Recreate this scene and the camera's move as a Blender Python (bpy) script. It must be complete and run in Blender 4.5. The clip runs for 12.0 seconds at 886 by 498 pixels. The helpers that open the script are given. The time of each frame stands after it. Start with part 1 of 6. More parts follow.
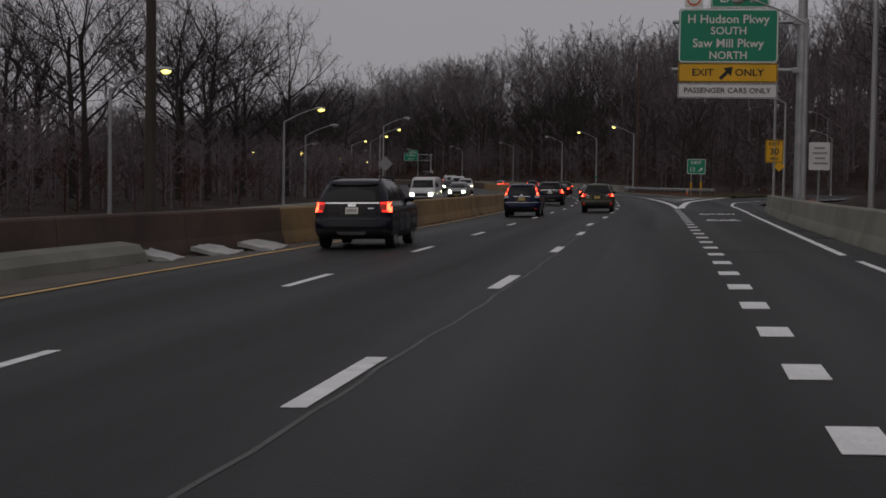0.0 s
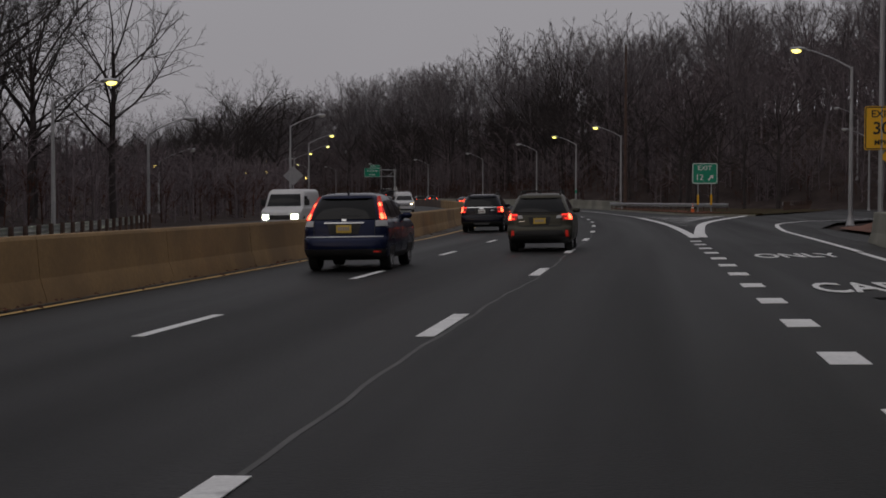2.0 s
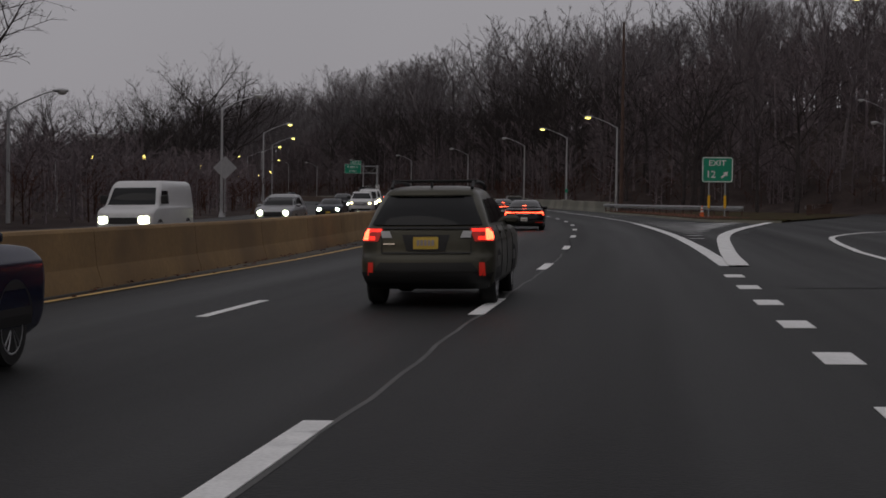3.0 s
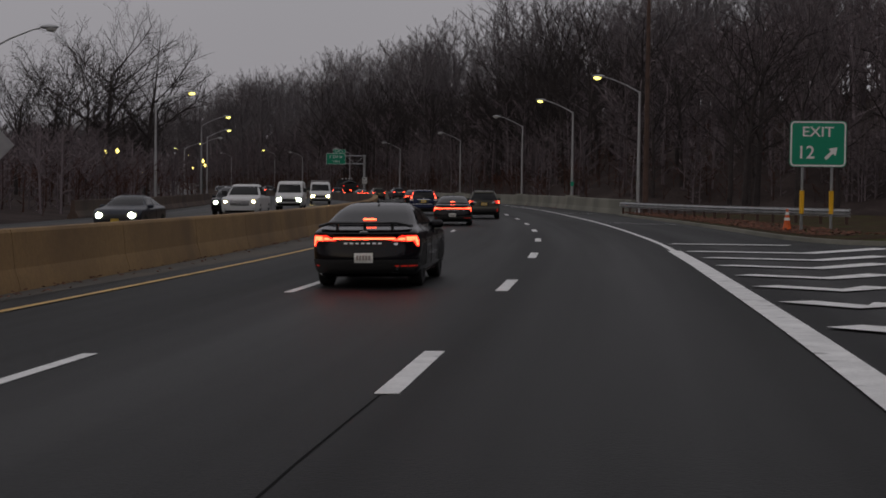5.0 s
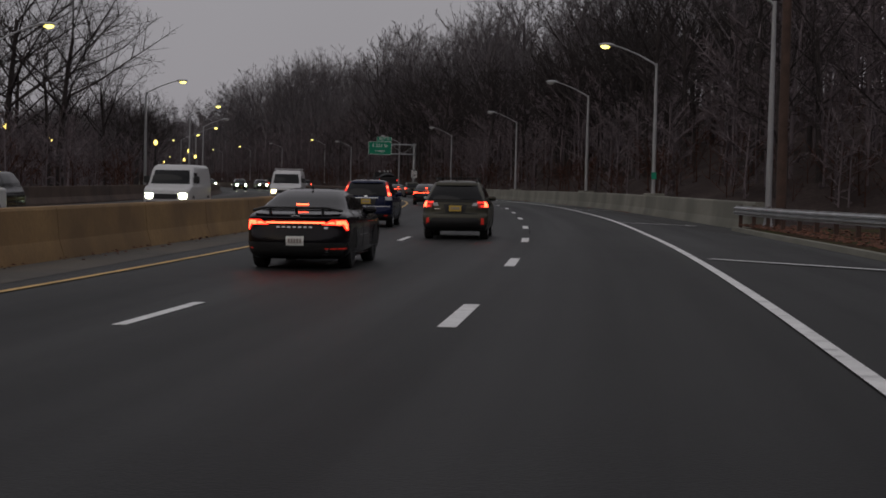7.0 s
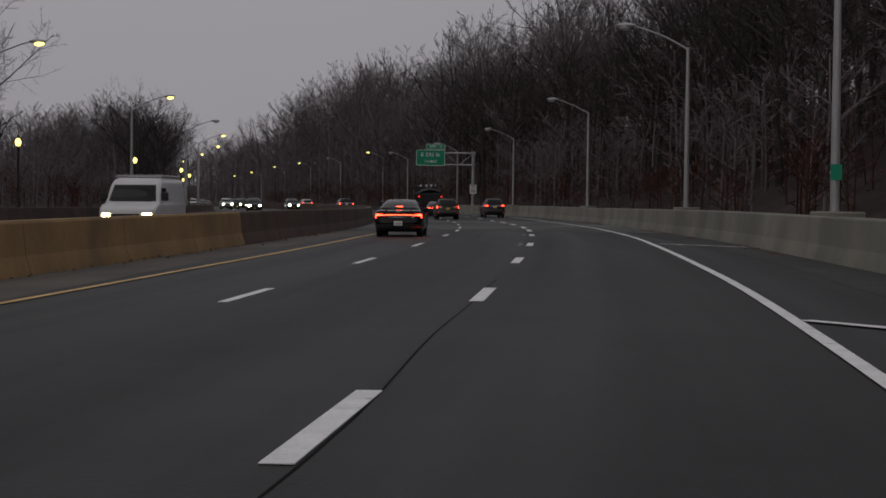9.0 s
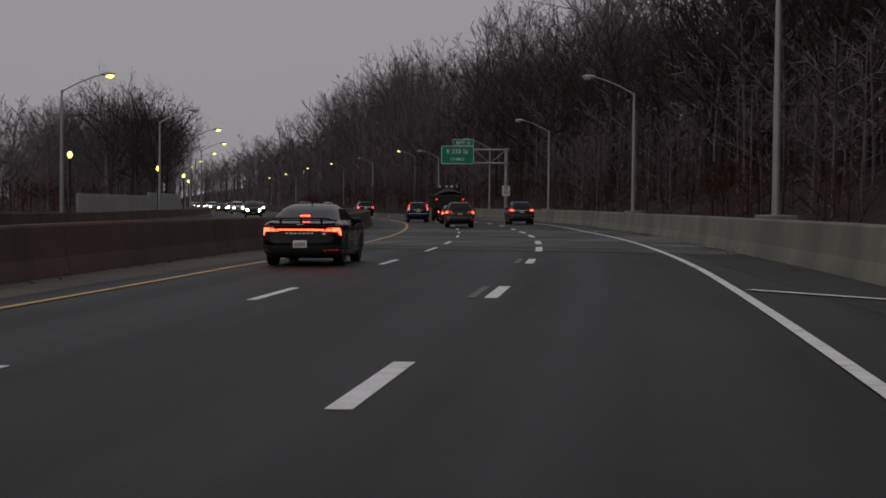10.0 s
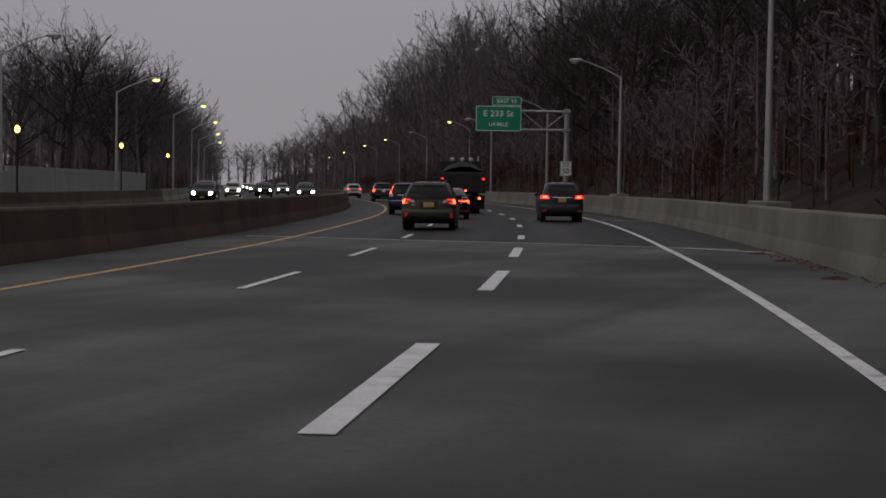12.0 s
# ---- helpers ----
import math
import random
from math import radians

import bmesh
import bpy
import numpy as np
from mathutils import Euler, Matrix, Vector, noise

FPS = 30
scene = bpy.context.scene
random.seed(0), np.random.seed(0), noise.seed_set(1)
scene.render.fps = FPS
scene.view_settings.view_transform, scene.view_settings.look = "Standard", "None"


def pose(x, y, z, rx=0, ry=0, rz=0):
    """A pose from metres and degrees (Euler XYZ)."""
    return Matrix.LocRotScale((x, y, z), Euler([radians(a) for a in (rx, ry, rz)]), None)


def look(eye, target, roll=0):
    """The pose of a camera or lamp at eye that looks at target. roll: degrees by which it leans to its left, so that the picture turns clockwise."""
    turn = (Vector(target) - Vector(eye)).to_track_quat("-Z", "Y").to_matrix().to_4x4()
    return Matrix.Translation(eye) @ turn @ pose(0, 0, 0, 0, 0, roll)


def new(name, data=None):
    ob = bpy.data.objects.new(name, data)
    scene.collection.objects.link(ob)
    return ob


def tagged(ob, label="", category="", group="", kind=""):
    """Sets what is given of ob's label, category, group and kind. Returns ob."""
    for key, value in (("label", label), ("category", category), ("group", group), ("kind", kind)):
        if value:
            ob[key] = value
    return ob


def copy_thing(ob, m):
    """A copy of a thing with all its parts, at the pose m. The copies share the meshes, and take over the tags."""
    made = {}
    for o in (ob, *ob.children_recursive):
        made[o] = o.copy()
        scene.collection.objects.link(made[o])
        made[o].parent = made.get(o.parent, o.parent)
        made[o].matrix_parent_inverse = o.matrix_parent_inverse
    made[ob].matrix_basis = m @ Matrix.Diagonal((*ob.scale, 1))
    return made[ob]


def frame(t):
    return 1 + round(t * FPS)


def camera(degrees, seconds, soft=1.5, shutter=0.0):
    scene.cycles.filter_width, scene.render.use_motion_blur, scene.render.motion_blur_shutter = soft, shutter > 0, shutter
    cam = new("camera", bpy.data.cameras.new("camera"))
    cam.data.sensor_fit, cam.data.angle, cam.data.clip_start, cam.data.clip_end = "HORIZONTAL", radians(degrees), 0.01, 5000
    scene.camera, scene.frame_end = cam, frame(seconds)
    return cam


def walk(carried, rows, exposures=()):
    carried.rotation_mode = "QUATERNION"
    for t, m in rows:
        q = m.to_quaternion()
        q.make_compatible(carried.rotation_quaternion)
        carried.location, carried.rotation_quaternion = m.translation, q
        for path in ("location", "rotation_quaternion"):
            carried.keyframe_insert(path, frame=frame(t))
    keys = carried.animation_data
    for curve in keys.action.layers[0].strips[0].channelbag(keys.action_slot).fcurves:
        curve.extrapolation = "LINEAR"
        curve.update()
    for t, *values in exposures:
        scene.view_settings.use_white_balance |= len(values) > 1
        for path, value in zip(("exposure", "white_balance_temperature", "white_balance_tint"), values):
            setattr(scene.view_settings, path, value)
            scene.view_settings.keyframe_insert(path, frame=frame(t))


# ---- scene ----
cam = camera(31.83, 12.0, soft=1.7)
# seconds, x, y, z, yaw (left positive), pitch, roll
ROWS = [
    (0, 0.005, 0.0, 1.628, 7.749, -2.62, 0.813),
    (0.5, -0.103, 10.855, 1.485, 7.51, -2.536, 1.251),
    (1, -0.112, 21.679, 1.461, 7.472, -2.329, 0.321),
    (1.5, -0.16, 32.215, 1.427, 7.524, -2.246, -0.517),
    (2, -0.271, 42.508, 1.324, 7.45, -1.91, 0.104),
    (2.5, -0.289, 53.204, 1.346, 7.378, -1.977, 0.236),
    (3, -0.308, 64.026, 1.3, 7.387, -1.946, 0.72),
    (5, -0.752, 107.717, 1.411, 8.387, -2.17, 0.771),
    (5.5, -1.062, 118.824, 1.346, 8.99, -2.253, 1.258),
    (6, -1.459, 129.973, 1.323, 9.821, -2.285, 1.343),
    (6.5, -2.05, 141.087, 1.308, 10.755, -2.333, 1.161),
    (7, -2.879, 152.127, 1.256, 11.837, -2.316, 1.323),
    (9, -7.868, 195.921, 1.246, 15.601, -1.692, 0.52),
    (9.5, -9.593, 207.066, 1.29, 16.595, -1.609, 0.064),
    (10, -11.446, 218.212, 1.354, 17.565, -1.608, 0.458),
    (10.5, -13.55, 229.219, 1.351, 18.494, -1.63, 0.277),
    (11, -15.789, 240.185, 1.383, 19.28, -1.71, 0.374),
    (11.5, -18.243, 251.294, 1.374, 20.075, -1.809, 0.507),
    (12, -20.777, 262.44, 1.39, 21.024, -2.273, 0.806),
]


def aim(x, y, z, yaw, pitch, roll):
    a, p = radians(yaw), radians(pitch)
    ahead = Vector((-math.sin(a) * math.cos(p), math.cos(a) * math.cos(p), math.sin(p)))
    return look((x, y, z), Vector((x, y, z)) + ahead * 10, roll)


walk(cam, [(r[0], aim(*r[1:])) for r in ROWS])

# ---- sky and light: a low overcast at dusk ----
world = bpy.data.worlds.new("overcast_dusk")
scene.world = world
world.use_nodes = True
wt = world.node_tree
wt.nodes.clear()
w_out = wt.nodes.new("ShaderNodeOutputWorld")
w_bg = wt.nodes.new("ShaderNodeBackground")
w_sky = wt.nodes.new("ShaderNodeTexSky")
w_sky.sky_type, w_sky.sun_disc = "NISHITA", False
w_sky.sun_elevation, w_sky.sun_rotation = radians(12), radians(200)
w_sky.dust_density, w_sky.ozone_density = 5.0, 1.0
w_co = wt.nodes.new("ShaderNodeTexCoord")
w_sep = wt.nodes.new("ShaderNodeSeparateXYZ")
w_ramp = wt.nodes.new("ShaderNodeValToRGB")
w_ramp.color_ramp.elements[0].position, w_ramp.color_ramp.elements[0].color = 0.0, (0.275, 0.263, 0.282, 1)
w_ramp.color_ramp.elements[1].position, w_ramp.color_ramp.elements[1].color = 0.9, (0.36, 0.348, 0.366, 1)
mid = w_ramp.color_ramp.elements.new(0.16)
mid.color = (0.29, 0.279, 0.298, 1)
w_noise = wt.nodes.new("ShaderNodeTexNoise")
w_noise.inputs["Scale"].default_value, w_noise.inputs["Detail"].default_value = 2.2, 4
w_mulc = wt.nodes.new("ShaderNodeMix")
w_mulc.data_type, w_mulc.blend_type = "RGBA", "MULTIPLY"
w_cr = wt.nodes.new("ShaderNodeMapRange")
w_cr.inputs["To Min"].default_value, w_cr.inputs["To Max"].default_value = 0.88, 1.1
w_add = wt.nodes.new("ShaderNodeMix")
w_add.data_type, w_add.blend_type = "RGBA", "ADD"
w_add.inputs["Factor"].default_value = 0.004
w_mulc.inputs["Factor"].default_value = 1.0
wt.links.new(w_co.outputs["Generated"], w_sep.inputs[0])
wt.links.new(w_sep.outputs["Z"], w_ramp.inputs[0])
wt.links.new(w_co.outputs["Generated"], w_noise.inputs["Vector"])
wt.links.new(w_noise.outputs[0], w_cr.inputs[0])
wt.links.new(w_ramp.outputs[0], w_mulc.inputs["A"])
wt.links.new(w_cr.outputs[0], w_mulc.inputs["B"])
wt.links.new(w_mulc.outputs["Result"], w_add.inputs["A"])
wt.links.new(w_sky.outputs[0], w_add.inputs["B"])
wt.links.new(w_add.outputs["Result"], w_bg.inputs[0])
wt.links.new(w_bg.outputs[0], w_out.inputs[0])
w_bg.inputs["Strength"].default_value = 1.05
sun = new("sun", bpy.data.lights.new("sun", "SUN"))
sun.data.energy, sun.data.angle, sun.data.color = 0.12, radians(40), (1.0, 0.93, 0.88)
sun.matrix_world = look((0, 0, 0), (0.3, 0.6, -0.9))


# ---- materials ----
def material(name, base, rough=0.6, metal=0.0, vary=0.25, scale=3.0, fine=40.0, bump=0.0, stain=None, stain_scale=0.4,
             stain_at=0.55, island=0.0, streak=0.0, emit=None, power=0.0, spec=0.5, coat=0.0, stretch=None, lanes=0.0):
    """A surface with coarse and fine variation of colour, optional stains and a fine relief."""
    m = bpy.data.materials.new(name)
    m.use_nodes = True
    nt = m.node_tree
    b = nt.nodes["Principled BSDF"]
    b.inputs["Roughness"].default_value, b.inputs["Metallic"].default_value = rough, metal
    b.inputs["Specular IOR Level"].default_value = spec
    b.inputs["Coat Weight"].default_value = coat
    b.inputs["Coat Roughness"].default_value = 0.08
    co = nt.nodes.new("ShaderNodeTexCoord")
    vec = co.outputs["Object"]
    if stretch:
        mp = nt.nodes.new("ShaderNodeMapping")
        mp.inputs["Scale"].default_value = stretch
        nt.links.new(vec, mp.inputs["Vector"])
        vec = mp.outputs[0]
    col = None
    rgb = nt.nodes.new("ShaderNodeRGB")
    rgb.outputs[0].default_value = (*base, 1)
    col = rgb.outputs[0]
    for sc, amount in ((scale, vary), (fine, vary * 0.6)):
        if amount <= 0:
            continue
        n = nt.nodes.new("ShaderNodeTexNoise")
        n.inputs["Scale"].default_value, n.inputs["Detail"].default_value = sc, 5
        nt.links.new(vec, n.inputs["Vector"])
        r = nt.nodes.new("ShaderNodeMapRange")
        r.inputs["From Min"].default_value, r.inputs["From Max"].default_value = 0.3, 0.7
        r.inputs["To Min"].default_value, r.inputs["To Max"].default_value = 1 - amount, 1 + amount
        nt.links.new(n.outputs[0], r.inputs[0])
        mx = nt.nodes.new("ShaderNodeMix")
        mx.data_type, mx.blend_type = "RGBA", "MULTIPLY"
        mx.inputs["Factor"].default_value = 1
        nt.links.new(col, mx.inputs["A"])
        nt.links.new(r.outputs[0], mx.inputs["B"])
        col = mx.outputs["Result"]
    if streak:
        mp = nt.nodes.new("ShaderNodeMapping")
        mp.inputs["Scale"].default_value = (0.9, 0.035, 1)
        mp.inputs["Rotation"].default_value = (0, 0, radians(-5))
        nt.links.new(co.outputs["Object"], mp.inputs["Vector"])
        n = nt.nodes.new("ShaderNodeTexNoise")
        n.inputs["Scale"].default_value, n.inputs["Detail"].default_value = 1.0, 4
        nt.links.new(mp.outputs[0], n.inputs["Vector"])
        r = nt.nodes.new("ShaderNodeMapRange")
        r.inputs["From Min"].default_value, r.inputs["From Max"].default_value = 0.3, 0.7
        r.inputs["To Min"].default_value, r.inputs["To Max"].default_value = 1 - streak, 1 + streak
        nt.links.new(n.outputs[0], r.inputs[0])
        mx = nt.nodes.new("ShaderNodeMix")
        mx.data_type, mx.blend_type = "RGBA", "MULTIPLY"
        mx.inputs["Factor"].default_value = 1
        nt.links.new(col, mx.inputs["A"])
        nt.links.new(r.outputs[0], mx.inputs["B"])
        col = mx.outputs["Result"]
    if island:
        g = nt.nodes.new("ShaderNodeNewGeometry")
        r = nt.nodes.new("ShaderNodeMapRange")
        r.inputs["To Min"].default_value, r.inputs["To Max"].default_value = 1 - island, 1 + island
        nt.links.new(g.outputs["Random Per Island"], r.inputs[0])
        mx = nt.nodes.new("ShaderNodeMix")
        mx.data_type, mx.blend_type = "RGBA", "MULTIPLY"
        mx.inputs["Factor"].default_value = 1
        nt.links.new(col, mx.inputs["A"])
        nt.links.new(r.outputs[0], mx.inputs["B"])
        col = mx.outputs["Result"]
    if stain:
        n = nt.nodes.new("ShaderNodeTexNoise")
        n.inputs["Scale"].default_value, n.inputs["Detail"].default_value = stain_scale, 6
        nt.links.new(vec, n.inputs["Vector"])
        r = nt.nodes.new("ShaderNodeMapRange")
        r.inputs["From Min"].default_value, r.inputs["From Max"].default_value = stain_at - 0.08, stain_at + 0.12
        nt.links.new(n.outputs[0], r.inputs[0])
        mx = nt.nodes.new("ShaderNodeMix")
        mx.data_type = "RGBA"
        mx.inputs["B"].default_value = (*stain, 1)
        nt.links.new(r.outputs[0], mx.inputs["Factor"])
        nt.links.new(col, mx.inputs["A"])
        col = mx.outputs["Result"]
    if lanes:
        # traffic wear that follows the lanes: polished wheel tracks, long streaks, damp patches
        uv = nt.nodes.new("ShaderNodeUVMap")
        uv.uv_map = "along"
        damp = None
        for sx, sy, detail, amount in ((0.55, 0.012, 3, 0.75), (2.6, 0.02, 4, 0.55), (0.25, 0.06, 5, 0.9), (1.2, 1.0, 6, 0.35)):
            mp = nt.nodes.new("ShaderNodeMapping")
            mp.inputs["Scale"].default_value = (sx, sy, 1)
            nt.links.new(uv.outputs[0], mp.inputs["Vector"])
            n = nt.nodes.new("ShaderNodeTexNoise")
            n.inputs["Scale"].default_value, n.inputs["Detail"].default_value = 1.0, detail
            nt.links.new(mp.outputs[0], n.inputs["Vector"])
            damp = damp or n.outputs[0]
            r = nt.nodes.new("ShaderNodeMapRange")
            r.inputs["From Min"].default_value, r.inputs["From Max"].default_value = 0.3, 0.7
            r.inputs["To Min"].default_value, r.inputs["To Max"].default_value = 1 - lanes * amount, 1 + lanes * amount
            nt.links.new(n.outputs[0], r.inputs[0])
            mx = nt.nodes.new("ShaderNodeMix")
            mx.data_type, mx.blend_type = "RGBA", "MULTIPLY"
            mx.inputs["Factor"].default_value = 1
            nt.links.new(col, mx.inputs["A"])
            nt.links.new(r.outputs[0], mx.inputs["B"])
            col = mx.outputs["Result"]
        # base colour scaled to 0.36 before the bend, rising to full after it
        sep = nt.nodes.new("ShaderNodeSeparateXYZ")
        nt.links.new(uv.outputs[0], sep.inputs[0])
        r = nt.nodes.new("ShaderNodeMapRange")
        r.inputs["From Min"].default_value, r.inputs["From Max"].default_value = 165, 195
        r.inputs["To Min"].default_value, r.inputs["To Max"].default_value = 0.36, 1.0
        nt.links.new(sep.outputs["Y"], r.inputs[0])
        mx = nt.nodes.new("ShaderNodeMix")
        mx.data_type, mx.blend_type = "RGBA", "MULTIPLY"
        mx.inputs["Factor"].default_value = 1
        nt.links.new(col, mx.inputs["A"])
        nt.links.new(r.outputs[0], mx.inputs["B"])
        col = mx.outputs["Result"]
        wv = nt.nodes.new("ShaderNodeTexWave")
        wv.bands_direction, wv.wave_profile = "X", "SIN"
        wv.inputs["Scale"].default_value, wv.inputs["Distortion"].default_value = 0.19, 1.2
        wv.inputs["Detail"].default_value, wv.inputs["Detail Scale"].default_value = 2.0, 0.05
        nt.links.new(uv.outputs[0], wv.inputs["Vector"])
        r = nt.nodes.new("ShaderNodeMapRange")
        r.inputs["To Min"].default_value, r.inputs["To Max"].default_value = 1 - lanes * 0.45, 1 + lanes * 0.45
        nt.links.new(wv.outputs["Fac"], r.inputs[0])
        mx = nt.nodes.new("ShaderNodeMix")
        mx.data_type, mx.blend_type = "RGBA", "MULTIPLY"
        mx.inputs["Factor"].default_value = 1
        nt.links.new(col, mx.inputs["A"])
        nt.links.new(r.outputs[0], mx.inputs["B"])
        col = mx.outputs["Result"]
        r = nt.nodes.new("ShaderNodeMapRange")
        r.inputs["From Min"].default_value, r.inputs["From Max"].default_value = 0.3, 0.7
        r.inputs["To Min"].default_value, r.inputs["To Max"].default_value = rough - 0.1, rough + 0.08
        nt.links.new(damp, r.inputs[0])
        nt.links.new(r.outputs[0], b.inputs["Roughness"])
    nt.links.new(col, b.inputs["Base Color"])
    if bump:
        n = nt.nodes.new("ShaderNodeTexNoise")
        n.inputs["Scale"].default_value, n.inputs["Detail"].default_value = fine * 1.5, 6
        nt.links.new(vec, n.inputs["Vector"])
        bp = nt.nodes.new("ShaderNodeBump")
        bp.inputs["Strength"].default_value, bp.inputs["Distance"].default_value = bump, 0.02
        nt.links.new(n.outputs[0], bp.inputs["Height"])
        nt.links.new(bp.outputs[0], b.inputs["Normal"])
    if emit:
        b.inputs["Emission Color"].default_value = (*emit, 1)
        b.inputs["Emission Strength"].default_value = power
    return m


M = dict(
    asphalt=material("damp_asphalt", (0.0205, 0.021, 0.0212), 0.6, vary=0.22, scale=0.5, fine=22, bump=0.35, stain=(0.0155, 0.016, 0.0163), stain_scale=0.06, stain_at=0.5, spec=0.22, lanes=0.34),
    deck=material("worn_concrete_deck", (0.096, 0.103, 0.095), 0.7, vary=0.22, scale=0.4, fine=14, bump=0.2, stain=(0.036, 0.037, 0.037), stain_scale=0.16, stain_at=0.5, streak=0.4, spec=0.3),
    shoulder=material("dusty_shoulder_asphalt", (0.075, 0.068, 0.058), 0.85, vary=0.25, scale=0.4, fine=12, bump=0.3, stain=(0.105, 0.09, 0.07), stain_scale=0.3),
    grit=material("grey_gritty_shoulder", (0.04, 0.04, 0.038), 0.8, vary=0.25, scale=0.5, fine=14, bump=0.3, stain=(0.028, 0.028, 0.027), stain_scale=0.3, spec=0.3),
    verge=material("leaf_strewn_grass", (0.05, 0.033, 0.02), 0.95, vary=0.35, scale=1.0, fine=10, bump=0.6, stain=(0.05, 0.058, 0.018), stain_scale=0.6, spec=0.05),
    white=material("worn_white_paint", (0.80, 0.80, 0.79), 0.6, vary=0.14, scale=2.0, fine=30, stain=(0.3, 0.3, 0.3), stain_scale=3.0, stain_at=0.66),
    ghost=material("scrubbed_old_paint", (0.11, 0.11, 0.11), 0.6, vary=0.25, scale=2.0, fine=30),
    yellow=material("worn_yellow_paint", (0.6, 0.38, 0.12), 0.6, vary=0.18, scale=1.5, fine=30, stain=(0.22, 0.16, 0.08), stain_scale=2.0, stain_at=0.64),
    sealer=material("black_crack_sealer", (0.012, 0.012, 0.012), 0.9, vary=0.1, spec=0.05),
    seam=material("pale_worn_seam", (0.085, 0.084, 0.082), 0.7, vary=0.3, scale=1.2),
    barrier=material("tan_stained_concrete", (0.29, 0.182, 0.078), 0.85, vary=0.16, scale=0.8, fine=10, bump=0.25, stain=(0.19, 0.118, 0.056), stain_scale=0.35, stain_at=0.52),
    barrier_dark=material("dark_stained_concrete", (0.085, 0.055, 0.042), 0.85, vary=0.22, scale=0.7, fine=10, bump=0.25, stain=(0.05, 0.033, 0.027), stain_scale=0.4),
    concrete=material("grey_green_concrete", (0.25, 0.245, 0.205), 0.9, vary=0.12, scale=0.5, fine=9, bump=0.2, stain=(0.18, 0.178, 0.15), stain_scale=0.3, stain_at=0.5, spec=0.2),
    concrete_pale=material("pale_broken_concrete", (0.42, 0.42, 0.40), 0.8, vary=0.2, scale=2.0, fine=12, bump=0.4),
    aluminium=material("weathered_aluminium", (0.42, 0.42, 0.43), 0.45, metal=0.55, vary=0.12, scale=1.0, fine=20),
    galvanised=material("galvanised_steel", (0.40, 0.41, 0.42), 0.42, metal=0.6, vary=0.2, scale=1.5, fine=25),
    rusty=material("rusty_brown_steel", (0.085, 0.05, 0.038), 0.8, vary=0.3, scale=2.0, fine=20),
    wood_pole=material("dark_creosote_wood", (0.06, 0.05, 0.042), 0.9, vary=0.3, scale=1.0, fine=8, bump=0.4, stretch=(6, 6, 0.4)),
    black_iron=material("black_painted_iron", (0.02, 0.02, 0.02), 0.5, vary=0.15),
    sign_green=material("green_sign_sheeting", (0.008, 0.29, 0.165), 0.35, vary=0.06, scale=1.0),
    sign_yellow=material("yellow_sign_sheeting", (0.92, 0.5, 0.02), 0.4, vary=0.08, scale=1.0),
    sign_white=material("white_sign_sheeting", (0.86, 0.86, 0.84), 0.4, vary=0.06, scale=1.0),
    sign_black=material("black_sign_lettering", (0.02, 0.02, 0.02), 0.5, vary=0.0),
    sign_back=material("bare_aluminium_sign_back", (0.36, 0.36, 0.37), 0.5, metal=0.5, vary=0.1),
    litter=material("leaf_litter_ground", (0.055, 0.043, 0.04), 0.95, vary=0.35, scale=0.3, fine=4, bump=0.6, stain=(0.042, 0.033, 0.031), stain_scale=0.08, spec=0.04),
    bark=material("grey_brown_bark", (0.055, 0.047, 0.046), 0.9, vary=0.25, scale=1.5, fine=12, island=0.25, spec=0.1),
    # haze over the woods is put into the next three, paler wood colours
    bark_far=material("haze_paled_far_wood", (0.155, 0.14, 0.146), 0.9, vary=0.2, scale=0.1, fine=1.0, island=0.35, spec=0.1),
    bark_near=material("haze_paled_wood", (0.152, 0.132, 0.138), 0.9, vary=0.2, scale=0.1, fine=1.0, island=0.35, spec=0.1),
    thicket=material("haze_paled_purplish_twigs", (0.17, 0.141, 0.149), 0.9, vary=0.2, scale=0.1, fine=1.0, island=0.3, spec=0.1),
    shrub=material("reddish_brown_brush", (0.075, 0.036, 0.026), 0.95, vary=0.3, scale=0.5, fine=6, island=0.4, spec=0.1),
    rust_leaves=material("rust_coloured_dead_leaves", (0.12, 0.05, 0.03), 0.95, vary=0.35, scale=1.0, fine=10, island=0.4),
    wall_panel=material("pale_grey_wall_panel", (0.30, 0.30, 0.30), 0.8, vary=0.1, scale=0.5, fine=8),
    orange=material("orange_plastic", (0.75, 0.13, 0.02), 0.5, vary=0.1),
    lamp_on=material("lit_lamp_lens", (0.9, 0.85, 0.5), 0.4, vary=0.0, emit=(1.0, 0.84, 0.17), power=3.4),
    globe_on=material("lit_globe", (0.9, 0.8, 0.4), 0.4, vary=0.0, emit=(1.0, 0.74, 0.16), power=3.4),
    lamp_off=material("unlit_lamp_lens", (0.5, 0.5, 0.47), 0.3, vary=0.0),
)


# ---- mesh helpers ----
def mesh_of(name, bm, mat=None):
    me = bpy.data.meshes.new(name)
    bm.to_mesh(me)
    bm.free()
    if mat:
        me.materials.append(mat)
    return me


ROUNDED = {"rear_window", "side_window", "windscreen", "bumper", "lower_bumper", "plate_recess", "tail_lamp", "lamp_core", "mirror", "spoiler", "load_cover"}


def part(name, bm, mat, parent, label=""):
    ob = new(name, mesh_of(name, bm, mat))
    ob.parent = parent
    if name in ROUNDED:
        smooth(ob.data, 45)
    return tagged(ob, label) if label else ob


def thing(name, label, category, group="", kind="", m=None):
    ob = new(name)
    ob.empty_display_size = 0.2
    if m is not None:
        ob.matrix_basis = m
    return tagged(ob, label, category, group, kind)


